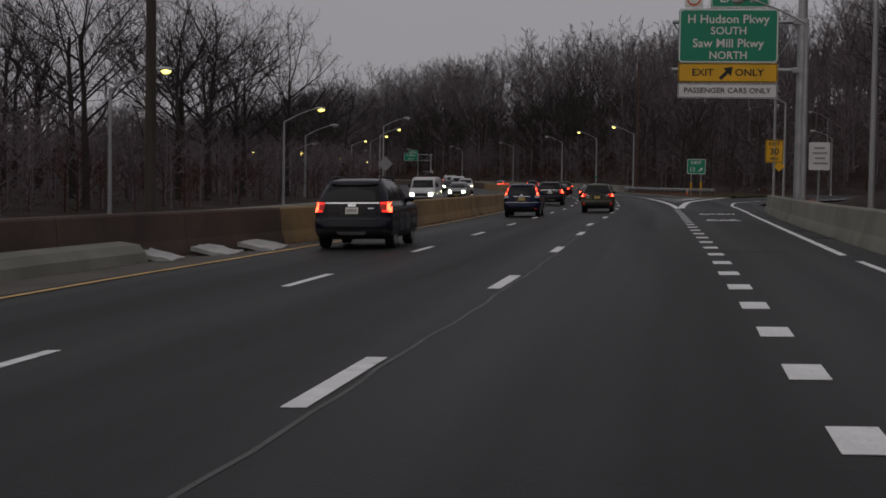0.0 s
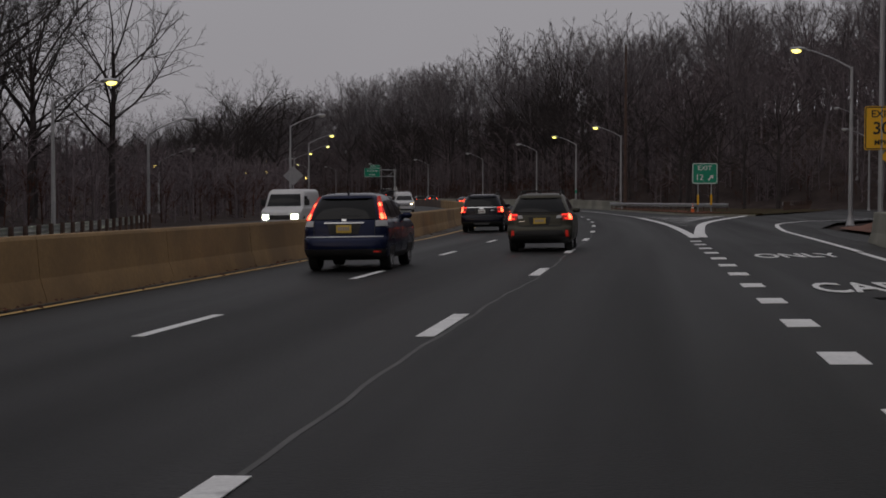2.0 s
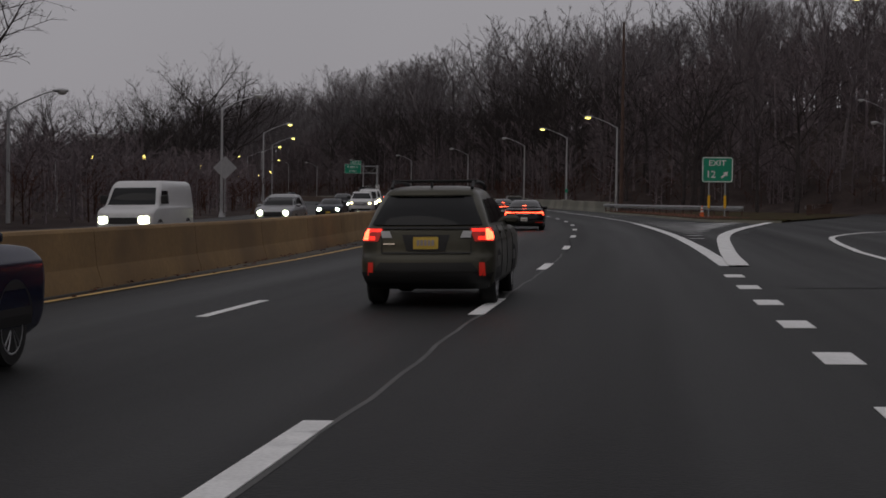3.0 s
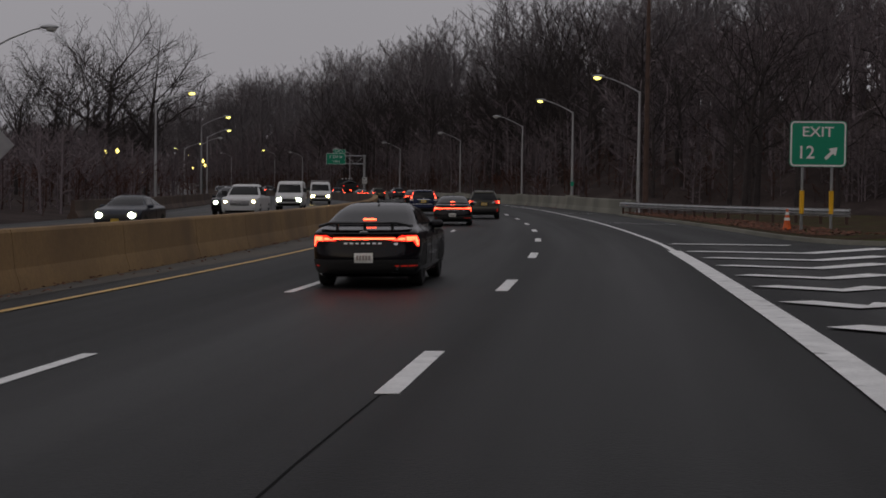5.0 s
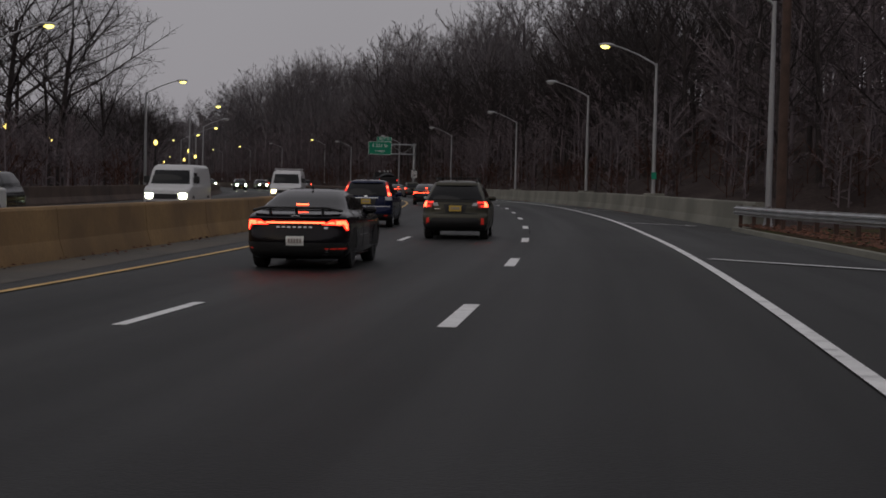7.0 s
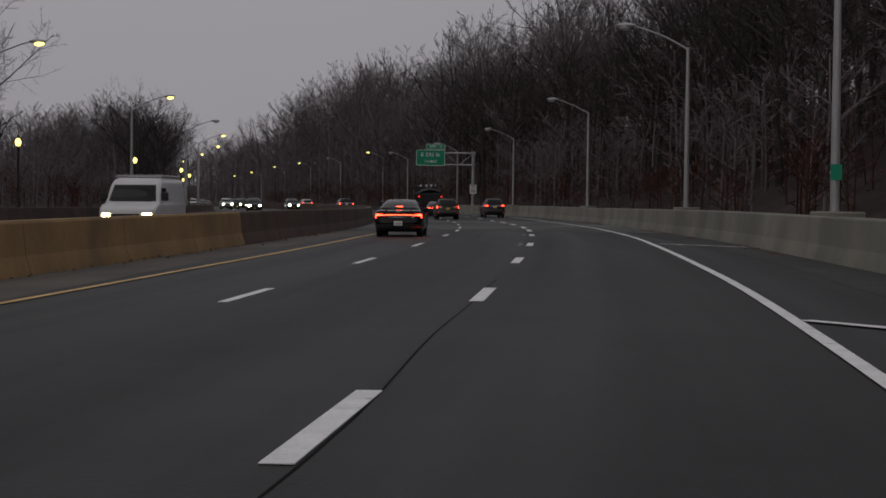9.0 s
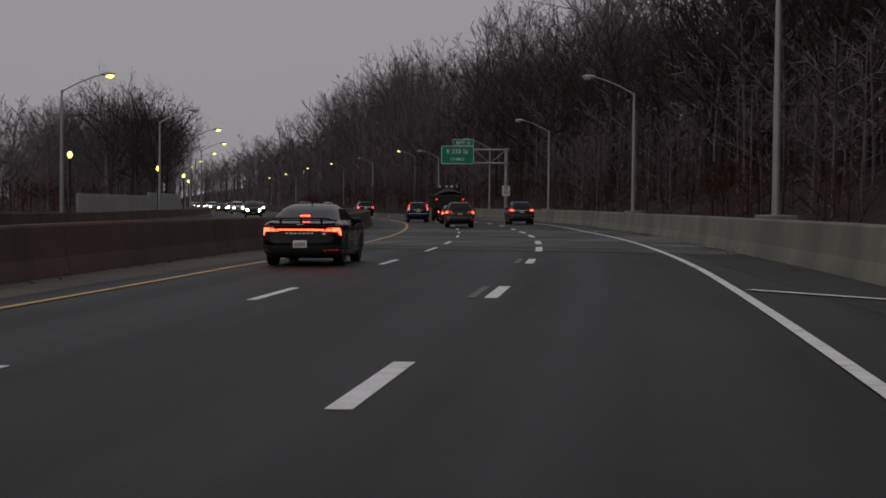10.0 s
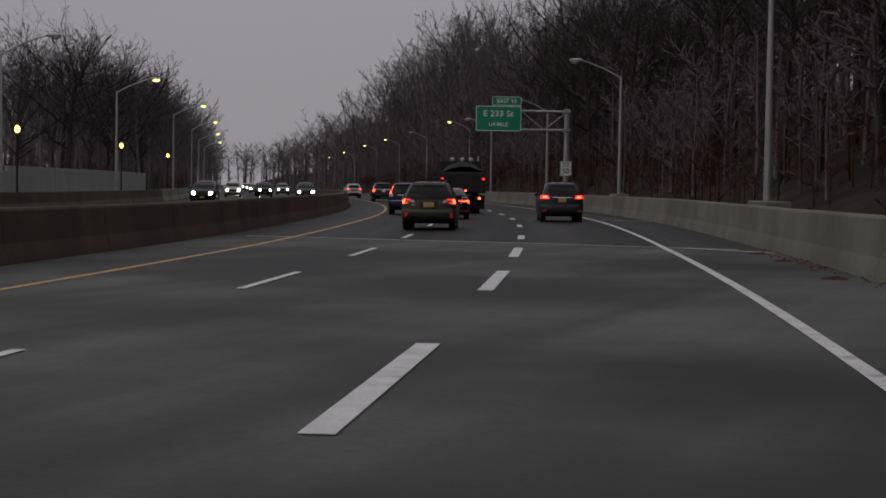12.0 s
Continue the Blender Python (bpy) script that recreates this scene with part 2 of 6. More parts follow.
def smooth(me, angle=40):
    for p in me.polygons:
        p.use_smooth = True
    me.set_sharp_from_angle(angle=radians(angle))


def box(bm, x0, x1, y0, y1, z0, z1, bevel=0.0):
    geo = bmesh.ops.create_cube(bm, size=1)
    bmesh.ops.transform(bm, verts=geo["verts"], matrix=Matrix.LocRotScale(((x0 + x1) / 2, (y0 + y1) / 2, (z0 + z1) / 2), None, (x1 - x0, y1 - y0, z1 - z0)))
    if bevel:
        bmesh.ops.bevel(bm, geom=list({e for v in geo["verts"] for e in v.link_edges}), offset=bevel, segments=1, affect="EDGES")
    return bm


def tube(bm, pts, radii, n=8, cap=True):
    """A round tube through points, with a radius at each."""
    pts = [Vector(p) for p in pts]
    rings = []
    for i, p in enumerate(pts):
        d = (pts[min(i + 1, len(pts) - 1)] - pts[max(i - 1, 0)]).normalized()
        side = d.cross(Vector((0.31, 0.93, 0.2))).normalized() if abs(d.z) > 0.9 else d.cross(Vector((0, 0, 1))).normalized()
        up = side.cross(d)
        rings.append([bm.verts.new(p + (side * math.cos(a) + up * math.sin(a)) * radii[i]) for a in (2 * math.pi * k / n for k in range(n))])
    for a, b in zip(rings, rings[1:]):
        for k in range(n):
            bm.faces.new((a[k], a[(k + 1) % n], b[(k + 1) % n], b[k]))
    if cap:
        bm.faces.new(rings[0][::-1])
        bm.faces.new(rings[-1])
    return bm


def lathe(bm, prof, n=20, axis="z", at=(0, 0, 0)):
    """Turns (radius, height) pairs about an axis."""
    rings = []
    for r, h in prof:
        ring = []
        for k in range(n):
            a = 2 * math.pi * k / n
            c, s_ = r * math.cos(a), r * math.sin(a)
            v = {"z": (c, s_, h), "y": (c, h, s_), "x": (h, c, s_)}[axis]
            ring.append(bm.verts.new(Vector(v) + Vector(at)))
        rings.append(ring)
    for a, b in zip(rings, rings[1:]):
        for k in range(n):
            bm.faces.new((a[k], a[(k + 1) % n], b[(k + 1) % n], b[k]))
    bm.faces.new(rings[0][::-1])
    bm.faces.new(rings[-1])
    return bm


def plate(bm, outline, thick, plane="xz"):
    """A flat outline given thickness along the third axis."""
    def put(u, v, w):
        return {"xz": (u, w, v), "yz": (w, u, v), "xy": (u, v, w)}[plane]
    a = [bm.verts.new(put(u, v, 0)) for u, v in outline]
    b = [bm.verts.new(put(u, v, thick)) for u, v in outline]
    n = len(outline)
    bm.faces.new(a[::-1])
    bm.faces.new(b)
    for k in range(n):
        bm.faces.new((a[k], a[(k + 1) % n], b[(k + 1) % n], b[k]))
    return bm


def rounded(w, h, r, n=4, x=0.0, z=0.0):
    pts = []
    for cx, cz, a0 in ((w / 2 - r, h / 2 - r, 0), (-w / 2 + r, h / 2 - r, 90), (-w / 2 + r, -h / 2 + r, 180), (w / 2 - r, -h / 2 + r, 270)):
        for k in range(n + 1):
            a = radians(a0 + 90 * k / n)
            pts.append((x + cx + r * math.cos(a), z + cz + r * math.sin(a)))
    return pts


def ease(x, xs, ys):
    return float(np.interp(x, xs, ys))


# ---- the road's line: straight, then a long left-hand bend, then straight ----
STEP = 1.0
LINE = []
_x, _y, _a = -1.789, 0.0, 0.0094
for _k in range(-300, 0):
    LINE.append((_k * STEP, _x - _k * STEP * math.sin(_a), _k * STEP * math.cos(_a), _a))
for _k in range(0, 2600):
    s_ = _k * STEP
    LINE.append((s_, _x, _y, _a))
    _x, _y = _x - math.sin(_a) * STEP, _y + math.cos(_a) * STEP
    _a += radians(0.0913) * min(max((s_ - 90.4) / 40, 0), 1) * min(max((440 - s_) / 40, 0), 1) * STEP
LS, LX, LY, LA = (np.array(c) for c in zip(*LINE))
DIP_S, DIP_Z = [0, 25, 50, 75, 100, 125, 150, 175, 200, 225, 250, 275, 300, 325, 350, 420], [0.0, 0.046, -0.045, -0.091, -0.14, -0.103, -0.119, -0.134, -0.113, -0.014, 0.062, 0.032, 0.002, 0.054, 0.034, 0.069]
BANK = [0.022, 0.0195, 0.0181, 0.0185, 0.0185, 0.0179, 0.0161, 0.0126, 0.0078, 0.0059, 0.005, 0.0056, 0.0052, 0.0046, 0.0042, 0.0]
WANDER_S, WANDER = [0, 10, 25, 50, 75, 100, 125, 150, 175, 200, 217, 225, 241, 250, 275, 300, 330], [-0.748, -0.611, -0.143, -0.006, 0.253, 0.413, 0.148, 0.112, -0.071, -0.212, -0.27, -0.302, -0.06, 0.105, 0.455, 0.599, 0.851]


def eased(xs, ys, wide=14):
    """A table of values along the road, rounded off at its kinks."""
    grid = np.arange(-300, 1000.0)
    v = np.interp(grid, xs, ys)
    for _ in range(2):
        v = np.convolve(np.pad(v, wide // 2, mode="edge"), np.ones(wide) / wide, "same")[wide // 2:-(wide // 2)]
    return lambda s: float(np.interp(s, grid, v))


wander = eased(WANDER_S, WANDER)


def lift(s, o):
    return ease(s, DIP_S, DIP_Z) + ease(s, DIP_S, BANK) * min(11, max(-11, o))


def P(s, o, h=0.0):
    """A place s metres along the road, o metres to the right of the lane line, h above the surface."""
    o += wander(s) * max(0.0, 1 - abs(o) / 60)
    a = ease(s, LS, LA)
    return Vector((ease(s, LS, LX) + o * math.cos(a), ease(s, LS, LY) + o * math.sin(a), lift(s, o) + h))


def heading(s):
    return ease(s, LS, LA)


def stand(s, o, h=0.0, turn=0.0):
    """A pose there; its x axis points to the right of travel, its y axis ahead."""
    return Matrix.Translation(P(s, o, h)) @ Matrix.Rotation(heading(s) + radians(turn), 4, "Z")


def sheet(bm, rows):
    """Faces between rows of places."""
    vs = [[bm.verts.new(p) for p in r] for r in rows]
    for a, b in zip(vs, vs[1:]):
        for k in range(len(a) - 1):
            bm.faces.new((a[k], a[k + 1], b[k + 1], b[k]))
    return bm


def ribbon(s0, s1, o0, o1, h, step=2.0):
    bm = bmesh.new()
    n = max(1, math.ceil((s1 - s0) / step))
    f0 = o0 if callable(o0) else (lambda s: o0)
    f1 = o1 if callable(o1) else (lambda s: o1)
    stops = [s0 + (s1 - s0) * k / n for k in range(n + 1)]
    sheet(bm, [[P(s, f0(s), h), P(s, f1(s), h)] for s in stops])
    layer = bm.loops.layers.uv.new("along")
    bm.verts.index_update()
    for face in bm.faces:
        for corner in face.loops:
            k = corner.vert.index
            corner[layer].uv = ((f1 if k % 2 else f0)(stops[k // 2]), stops[k // 2])
    return bm


def sweep(s0, s1, off, prof, step=2.0):
    """A profile of (sideways, up) pairs carried along the road."""
    bm = bmesh.new()
    n = max(1, math.ceil((s1 - s0) / step))
    rings = []
    for k in range(n + 1):
        s = s0 + (s1 - s0) * k / n
        rings.append([bm.verts.new(P(s, off(s) + u, h)) for u, h in prof])
    m = len(prof)
    for a, b in zip(rings, rings[1:]):
        for k in range(m):
            bm.faces.new((a[k], a[(k + 1) % m], b[(k + 1) % m], b[k]))
    bm.faces.new(rings[0])
    bm.faces.new(rings[-1][::-1])
    bmesh.ops.recalc_face_normals(bm, faces=bm.faces)
    return bm


# ---- ground ----
RIGHT_S, RIGHT_O = [-300, 60, 95, 115, 150, 200, 228, 250, 2600], [9.5, 9.5, 11, 20, 44, 52, 30, 9.0, 9.0]


def ground_height(s, o):
    z = lift(s, o) - 0.14
    d = o - ease(s, RIGHT_S, RIGHT_O)
    if d > 0:
        z += (13.0 + ease(s, [200, 280], [0, 7.0])) * (1 - math.exp(-d / 45)) + 9 * (1 - math.exp(-max(0, d - 40) / 120))
        z += 0.5 * min(1, d / 6) * noise.noise((s / 17, o / 17, 0))
    d = -24.5 - o
    if d > 0:
        z += 3.5 * (1 - math.exp(-d / 60)) + 9 * (1 - math.exp(-max(0, d - 60) / 150))
        z += 0.35 * min(1, d / 6) * noise.noise((s / 15, o / 15, 4))
    return z


def G(s, o):
    p = P(s, o)
    p.z = ground_height(s, o)
    return p


S_LINES = [-290, -200, -120, -60] + list(range(-40, 700, 8)) + list(range(700, 1300, 40)) + [1400, 1700, 2100, 2590]
O_LINES = [-560, -420, -300, -220, -170, -135, -110, -90, -75, -64, -55, -48, -42, -37, -33, -30, -27.5, -25, -23, -15, -8.6, 0, 4, 6, 8, 10, 12, 14.5, 17, 20, 24, 28, 32, 37, 42, 48, 55, 63, 72, 84, 100, 120, 150, 190, 250, 340, 480, 800, 1500]
ground = new("ground", mesh_of("ground", sheet(bmesh.new(), [[G(s, o) for o in O_LINES] for s in S_LINES]), M["litter"]))
smooth(ground.data, 60)
tagged(ground, "dark leaf-littered ground rising into wooded slopes", "ground", kind="structure")

# ---- roads ----
LEFT_S, LEFT_O = [-300, 18, 28, 40, 60, 85, 140, 176, 330, 2600], [-8.6, -8.6, -8.4, -6.9, -6.35, -6.5, -7.55, -8.1, -8.3, -8.3]
EDGE_S, EDGE_O = [-300, 30, 70, 88, 200, 206, 222, 240, 262, 290, 2600], [6.9, 6.9, 7.6, 8.3, 8.3, 7.4, 6.9, 6.3, 5.55, 5.85, 5.85]


left_edge = eased(LEFT_S, LEFT_O, 8)
right_edge = eased(EDGE_S, EDGE_O, 8)


road = new("road", mesh_of("road", ribbon(-280, 900, left_edge, lambda s: right_edge(s) if s < 88 or s > 206 else 9.6, 0.0, 3.0), M["asphalt"]))
tagged(road, "damp dark asphalt highway carriageway with three lanes", "road", kind="structure")
far_road = new("road_far", mesh_of("road_far", ribbon(900, 985, -22.0, 5.85, -0.01, 17), M["asphalt"]))
tagged(far_road, "distant stretch of dark asphalt highway", "road", kind="structure")
opposite = new("road_opposite", mesh_of("road_opposite", ribbon(-280, 900, -22.3, lambda s: left_edge(s) - 0.3, 0.0, 3.0), M["asphalt"]))
tagged(opposite, "damp asphalt carriageway for oncoming traffic", "road", kind="structure")

# the slip road that leaves to the right
RAMP_S = [88, 95, 106, 121, 135, 150, 175, 205, 245, 300]
RAMP_L = [3.8, 3.8, 4.2, 5.6, 7.8, 11.0, 19.0, 30.0, 46.0, 70.0]
RAMP_R = [8.3, 8.3, 9.0, 12.0, 17.0, 22.0, 30.0, 41.0, 57.0, 81.0]
bm = bmesh.new()
rows_ = []
for k in range(60):
    s = 88 + 212 * k / 59
    a, b = ease(s, RAMP_S, RAMP_L), ease(s, RAMP_S, RAMP_R)
    rows_.append([P(s, a + (b - a) * j / 6, 0.007 - 0.011 * (j == 0)) for j in range(7)])
sheet(bm, rows_)
layer = bm.loops.layers.uv.new("along")
for face in bm.faces:
    for corner in face.loops:
        corner[layer].uv = (corner.vert.co.x, corner.vert.co.y)
ramp = new("road_slip", mesh_of("road_slip", bm, M["asphalt"]))
tagged(ramp, "asphalt slip road curving away from the highway", "road", kind="structure")
rows_ = []
for k in range(21):
    s = 263.3 + 39.1 * k / 20
    a, b = left_edge(s) + 0.05, right_edge(s) - 0.05
    rows_.append([P(s - 0.45 * (a + (b - a) * j / 8 - 0.5), a + (b - a) * j / 8, 0.006) for j in range(9)])
deck = new("bridge_deck", mesh_of("bridge_deck", sheet(bmesh.new(), rows_), M["deck"]))
tagged(deck, "worn grey concrete bridge deck with transverse joints", "road", kind="structure")
left_dust = new("shoulder", mesh_of("shoulder", ribbon(-60, 262, lambda s: left_edge(s) + 0.02, lambda s: max(left_edge(s) + 0.12, -6.55 - 0.25 * math.sin(s / 9)), 0.005, 2.0), M["shoulder"]))
tagged(left_dust, "dusty narrow shoulder beside the median barrier", "road", kind="structure")
right_dust = new("shoulder", mesh_of("shoulder", ribbon(200, 262, lambda s: right_edge(s) - 1.5 + 0.2 * math.sin(s / 7), lambda s: right_edge(s) - 0.02, 0.005, 2.0), M["grit"]))
tagged(right_dust, "grey gritty shoulder beside the concrete barrier", "road", kind="structure")


# ---- painted lines ----
def slab(w, l, t=0.006):
    bm = bmesh.new()
    box(bm, -w / 2, w / 2, 0, l, 0, t)
    return mesh_of("paint", bm, M["white"])


def mark(me, s, o, turn=0.0, parent=road, name="lane_dash", h=0.004):
    ob = new(name, me)
    ob.parent = parent
    a, b = P(s, o), P(s + 3, o)
    ahead = math.atan2(-(b.x - a.x), b.y - a.y) + radians(turn)
    pitch = math.atan2(b.z - a.z, 3.0)
    ob.matrix_basis = Matrix.Translation(P(s, o, h)) @ Matrix.Rotation(ahead, 4, "Z") @ Matrix.Rotation(pitch, 4, "X") @ Matrix.Rotation(-math.atan(ease(s, DIP_S, BANK)), 4, "Y")
    return ob


DASH = slab(0.14, 3.05)
WIDE = slab(0.19, 3.05)
DOT = slab(0.33, 1.0)
DASH_K, DASH_S = [-4, 0, 1, 3, 4, 6, 9, 13, 16, 17, 18, 19, 20], [-37.7, 10.55, 22.3, 46.8, 58.2, 82.25, 119.0, 167.1, 203.75, 216.4, 228.6, 240.6, 253.4]
LONG = slab(0.21, 5.0)
SLIM = slab(0.12, 4.2)
for k in range(-4, 21):
    s = ease(k, DASH_K, DASH_S)
    mark(WIDE, s - (0.5 if k == 4 else 0), -0.17 if k == 4 else 0.0, h=0.013 if s > 262 else 0.004)
    mark(DASH, s + ease(s, [20, 35, 70, 200, 253], [0.35, 0.1, -0.5, -0.4, -1.0]), ease(s, [195, 212, 235, 255], [-3.17, -3.28, -3.3, -3.2]), h=0.013 if s > 262 else 0.004)
for s in (262.85, 271.8, 284.0, 294.4):
    mark(LONG, s, 0.06, h=0.013)
    mark(SLIM, s - 0.3, -3.12, h=0.013)
for k in range(36):
    mark(WIDE if k < 6 else DASH, 305.5 + 12.19 * k, 0.05)
    mark(DASH, 305.5 + 12.19 * k, -3.1)
for k in range(-3, 24):
    s = ease(k, [-3, 0, 5, 10, 23], [-1.6, 9.0, 25.65, 44.0, 91.4])
    mark(DOT, s, ease(s, [9, 25, 45, 95], [3.70, 3.46, 3.60, 3.60]), name="lane_dot")
GHOST = slab(0.13, 3.05)
GHOST.materials[0] = M["ghost"]
for k in (19, 20):
    mark(GHOST, ease(k, DASH_K, DASH_S), -0.29, name="old_dash", h=0.0035)


def line(name, s0, s1, o, w, mat, parent=road, step=2.0, h=0.006):
    f = o if callable(o) else (lambda s: o)
    return part(name, ribbon(s0, s1, lambda s: f(s) - w / 2, lambda s: f(s) + w / 2, h, step), mat, parent)


line("edge_line", -60, 900, lambda s: ease(s, [0, 40, 60, 85, 140, 900], [-6.77, -6.22, -5.99, -6.07, -6.02, -6.07]), 0.14, M["yellow"], h=0.014)
outer_line = eased([95, 119, 125, 132, 145, 151, 163, 183, 208, 220, 243, 264, 300, 900], [3.73, 3.68, 3.61, 3.53, 3.49, 3.53, 3.47, 3.55, 3.71, 3.81, 3.63, 3.57, 3.51, 3.56], 6)
line("edge_line", 96, 147.2, outer_line, 0.34, M["white"], h=0.015)
line("edge_line", 147.2, 900, outer_line, 0.155, M["white"], h=0.015)
line("edge_line", -60, 30.5, 6.1, 0.14, M["white"])
line("edge_line", 33, 80, lambda s: ease(s, [33, 50, 71, 104], [6.1, 6.5, 6.85, 7.5]), 0.17, M["white"])
line("edge_line", 80, 104.2, lambda s: ease(s, [33, 50, 71, 104], [6.1, 6.5, 6.85, 7.5]), 0.18, M["white"], h=0.026)


def stroke(name, pts, w, mat, parent, h=0.02):
    """A painted line through places (s, o)."""
    bm = bmesh.new()
    ps = [P(s, o, h) for s, o in pts]
    rows = []
    for i, p in enumerate(ps):
        d = (ps[min(i + 1, len(ps) - 1)] - ps[max(i - 1, 0)])
        side = Vector((d.y, -d.x, 0)).normalized() * w / 2
        rows.append([p - side, p + side])
    return part(name, sheet(bm, rows), mat, parent)


def bend(pts, n=6):
    """Points of a smooth curve through the given ones."""
    t = np.linspace(0, len(pts) - 1, (len(pts) - 1) * n + 1)
    out = []
    for u in t:
        i = min(int(u), len(pts) - 2)
        f = u - i
        p0, p1, p2, p3 = (np.array(pts[min(max(j, 0), len(pts) - 1)], float) for j in (i - 1, i, i + 1, i + 2))
        out.append(tuple(0.5 * (2 * p1 + (p2 - p0) * f + (2 * p0 - 5 * p1 + 4 * p2 - p3) * f * f + (3 * p1 - p0 - 3 * p2 + p3) * f ** 3)))
    return out


stroke("edge_line", bend([(96, 3.95), (106, 4.35), (121, 5.5), (135, 7.7), (150, 10.9)]), 0.42, M["white"], ramp, 0.03)
stroke("edge_line", bend([(104, 7.5), (112, 8.1), (118.5, 9.0), (124, 11.0), (130, 14.2), (140, 18.2), (160, 24.5), (200, 38.5), (240, 54)]), 0.2, M["white"], ramp, 0.03)
# chevrons on the gore
for pts in (((152.5, 3.6), (151.1, 7.07)), ((146.8, 3.65), (145.5, 6.72), (148.8, 9.17)), ((143.0, 3.8), (141.6, 6.32), (143.9, 8.18)), ((139.3, 3.81), (138.0, 5.78), (140.1, 7.43)),
            ((135.6, 3.87), (134.5, 5.48), (135.8, 6.63)), ((132.3, 3.9), (131.2, 5.24), (132.1, 5.96)), ((128.8, 3.96), (127.8, 5.0), (128.4, 5.5)), ((124.9, 4.05), (124.2, 5.0)), ((121.0, 4.1), (120.6, 4.7)), ((117.0, 4.1), (116.7, 4.5))):
    stroke("chevron_line", [(s, o - wander(s) + (0.3 if k == 0 else 0.0)) for k, (s, o) in enumerate(pts)], 0.62, M["white"], road, 0.022)
for s, w in ((183.2, 3.0), (213.5, 2.6), (243.0, 2.35), (271.3, 2.0), (300.3, 1.9), (330, 1.9)):
    stroke("hatch_line", [(s, 3.85), (s - w * 1.25, 3.8 + w)], 0.2, M["white"], road, 0.022)

# seams, joints and sealed cracks
line("seam", -20, 104, lambda s: ease(s, [0, 12, 20, 58, 66, 70, 80], [0.1, 0.17, 0.18, -0.05, 0.02, 0.14, 0.05]) + 0.02 * math.sin(s / 1.3) + 0.015 * math.sin(s * 2.3), 0.045, M["seam"], h=0.003, step=0.8)
for crack_from, crack_to in ((104, 122), (198, 222)):
    line("sealed_crack", crack_from, crack_to, lambda s: 0.03 + 0.1 * math.sin(s / 5.1) + 0.03 * math.sin(s / 1.7), 0.02, M["sealer"], h=0.0025, step=1.5)
for s, w, m in ((263.4, 0.22, "grit"), (268.6, 0.3, "concrete"), (302.4, 0.28, "concrete_pale")):
    stroke("expansion_joint", [(s + 3.5, -7.4), (s + 1.5, -3), (s, 0.5), (s - 1.6, 3.4), (s - 2.5, 5.2)], w, M[m], deck, 0.011)
stroke("sealed_crack", [(34.6, 3.4), (34.5, 4.2), (34.5, 5.1)], 0.12, M["sealer"], road, 0.01)
for s, o, l in ((51, 7.0, 0.9), (44, 6.9, 0.8), (63, 5.2, 0.5)):
    stroke("patch", [(s, o - l / 2), (s + 0.1, o + l / 2)], 0.35, M["sealer"], road, 0.01)


# ---- lettering ----
def text_mesh(text, size):
    cu = bpy.data.curves.new("text", "FONT")
    cu.body, cu.size, cu.align_x, cu.align_y, cu.extrude, cu.resolution_u = text, size, "LEFT", "CENTER", 0.004, 3
    cu.offset = size * 0.012
    ob = bpy.data.objects.new("text", cu)
    scene.collection.objects.link(ob)
    bpy.context.view_layer.update()
    me = bpy.data.meshes.new_from_object(ob.evaluated_get(bpy.context.evaluated_depsgraph_get()))
    bpy.data.objects.remove(ob)
    return me


def extent(me):
    xs = [v.co.x for v in me.vertices]
    return min(xs), max(xs)


def letters(text, size, mat, parent, m, wide=1.0, name="lettering", align="CENTER"):
    """Words as thin meshes, one for each; x to the right, y up in their own plane."""
    words = text.split()
    whole = extent(text_mesh(text, size))
    for k, word in enumerate(words):
        me = text_mesh(word, size)
        shift = extent(text_mesh(" ".join(words[:k + 1]), size))[1] - extent(me)[1] - ((whole[0] + whole[1]) / 2 if align == "CENTER" else 0.0)
        me.materials.clear()
        me.materials.append(mat)
        out = new(name, me)
        out.parent = parent
        out.matrix_basis = m @ Matrix.Diagonal((wide, 1, 1, 1)) @ Matrix.Translation((shift, 0, 0))
    return out


for word, s, o in (("CAR", 65.3, 5.1), ("ONLY", 78.2, 5.4)):
    letters(word, 3.3, M["white"], road, stand(s, o, 0.016) @ Matrix.Rotation(-math.atan(0.0185), 4, "Y"), 0.21, "road_lettering")

# ---- concrete barriers, cast in lengths ----
JERSEY = [(-0.30, 0.0), (0.30, 0.0), (0.28, 0.08), (0.12, 0.36), (0.09, 0.86), (0.07, 0.9), (-0.07, 0.9), (-0.09, 0.86), (-0.12, 0.36), (-0.28, 0.08)]


def barrier(name, label, s0, s1, off, prof, length, mats, gap=0.02):
    top = thing(name, label, "barrier", kind="structure")
    s, k = s0, 0
    while s < s1 - 0.5:
        e = min(s + length * (1 if k % 3 else 1.0), s1)
        mat = mats(s) if callable(mats) else mats
        ob = part("segment", sweep(s, e - gap, off, [(u, h - 0.1 if h == 0 else h) for u, h in prof], 2.0), mat, top)
        smooth(ob.data, 12)
        s, k = e, k + 1
    return top


WALLISH = [(-0.28, 0.0), (0.30, 0.0), (0.27, 0.10), (0.19, 0.34), (0.14, 0.90), (0.11, 0.95), (-0.26, 0.95), (-0.28, 0.90)]


def median_tone(s):
    return M["barrier_dark"] if s > 240 or s < 38 else M["barrier"]


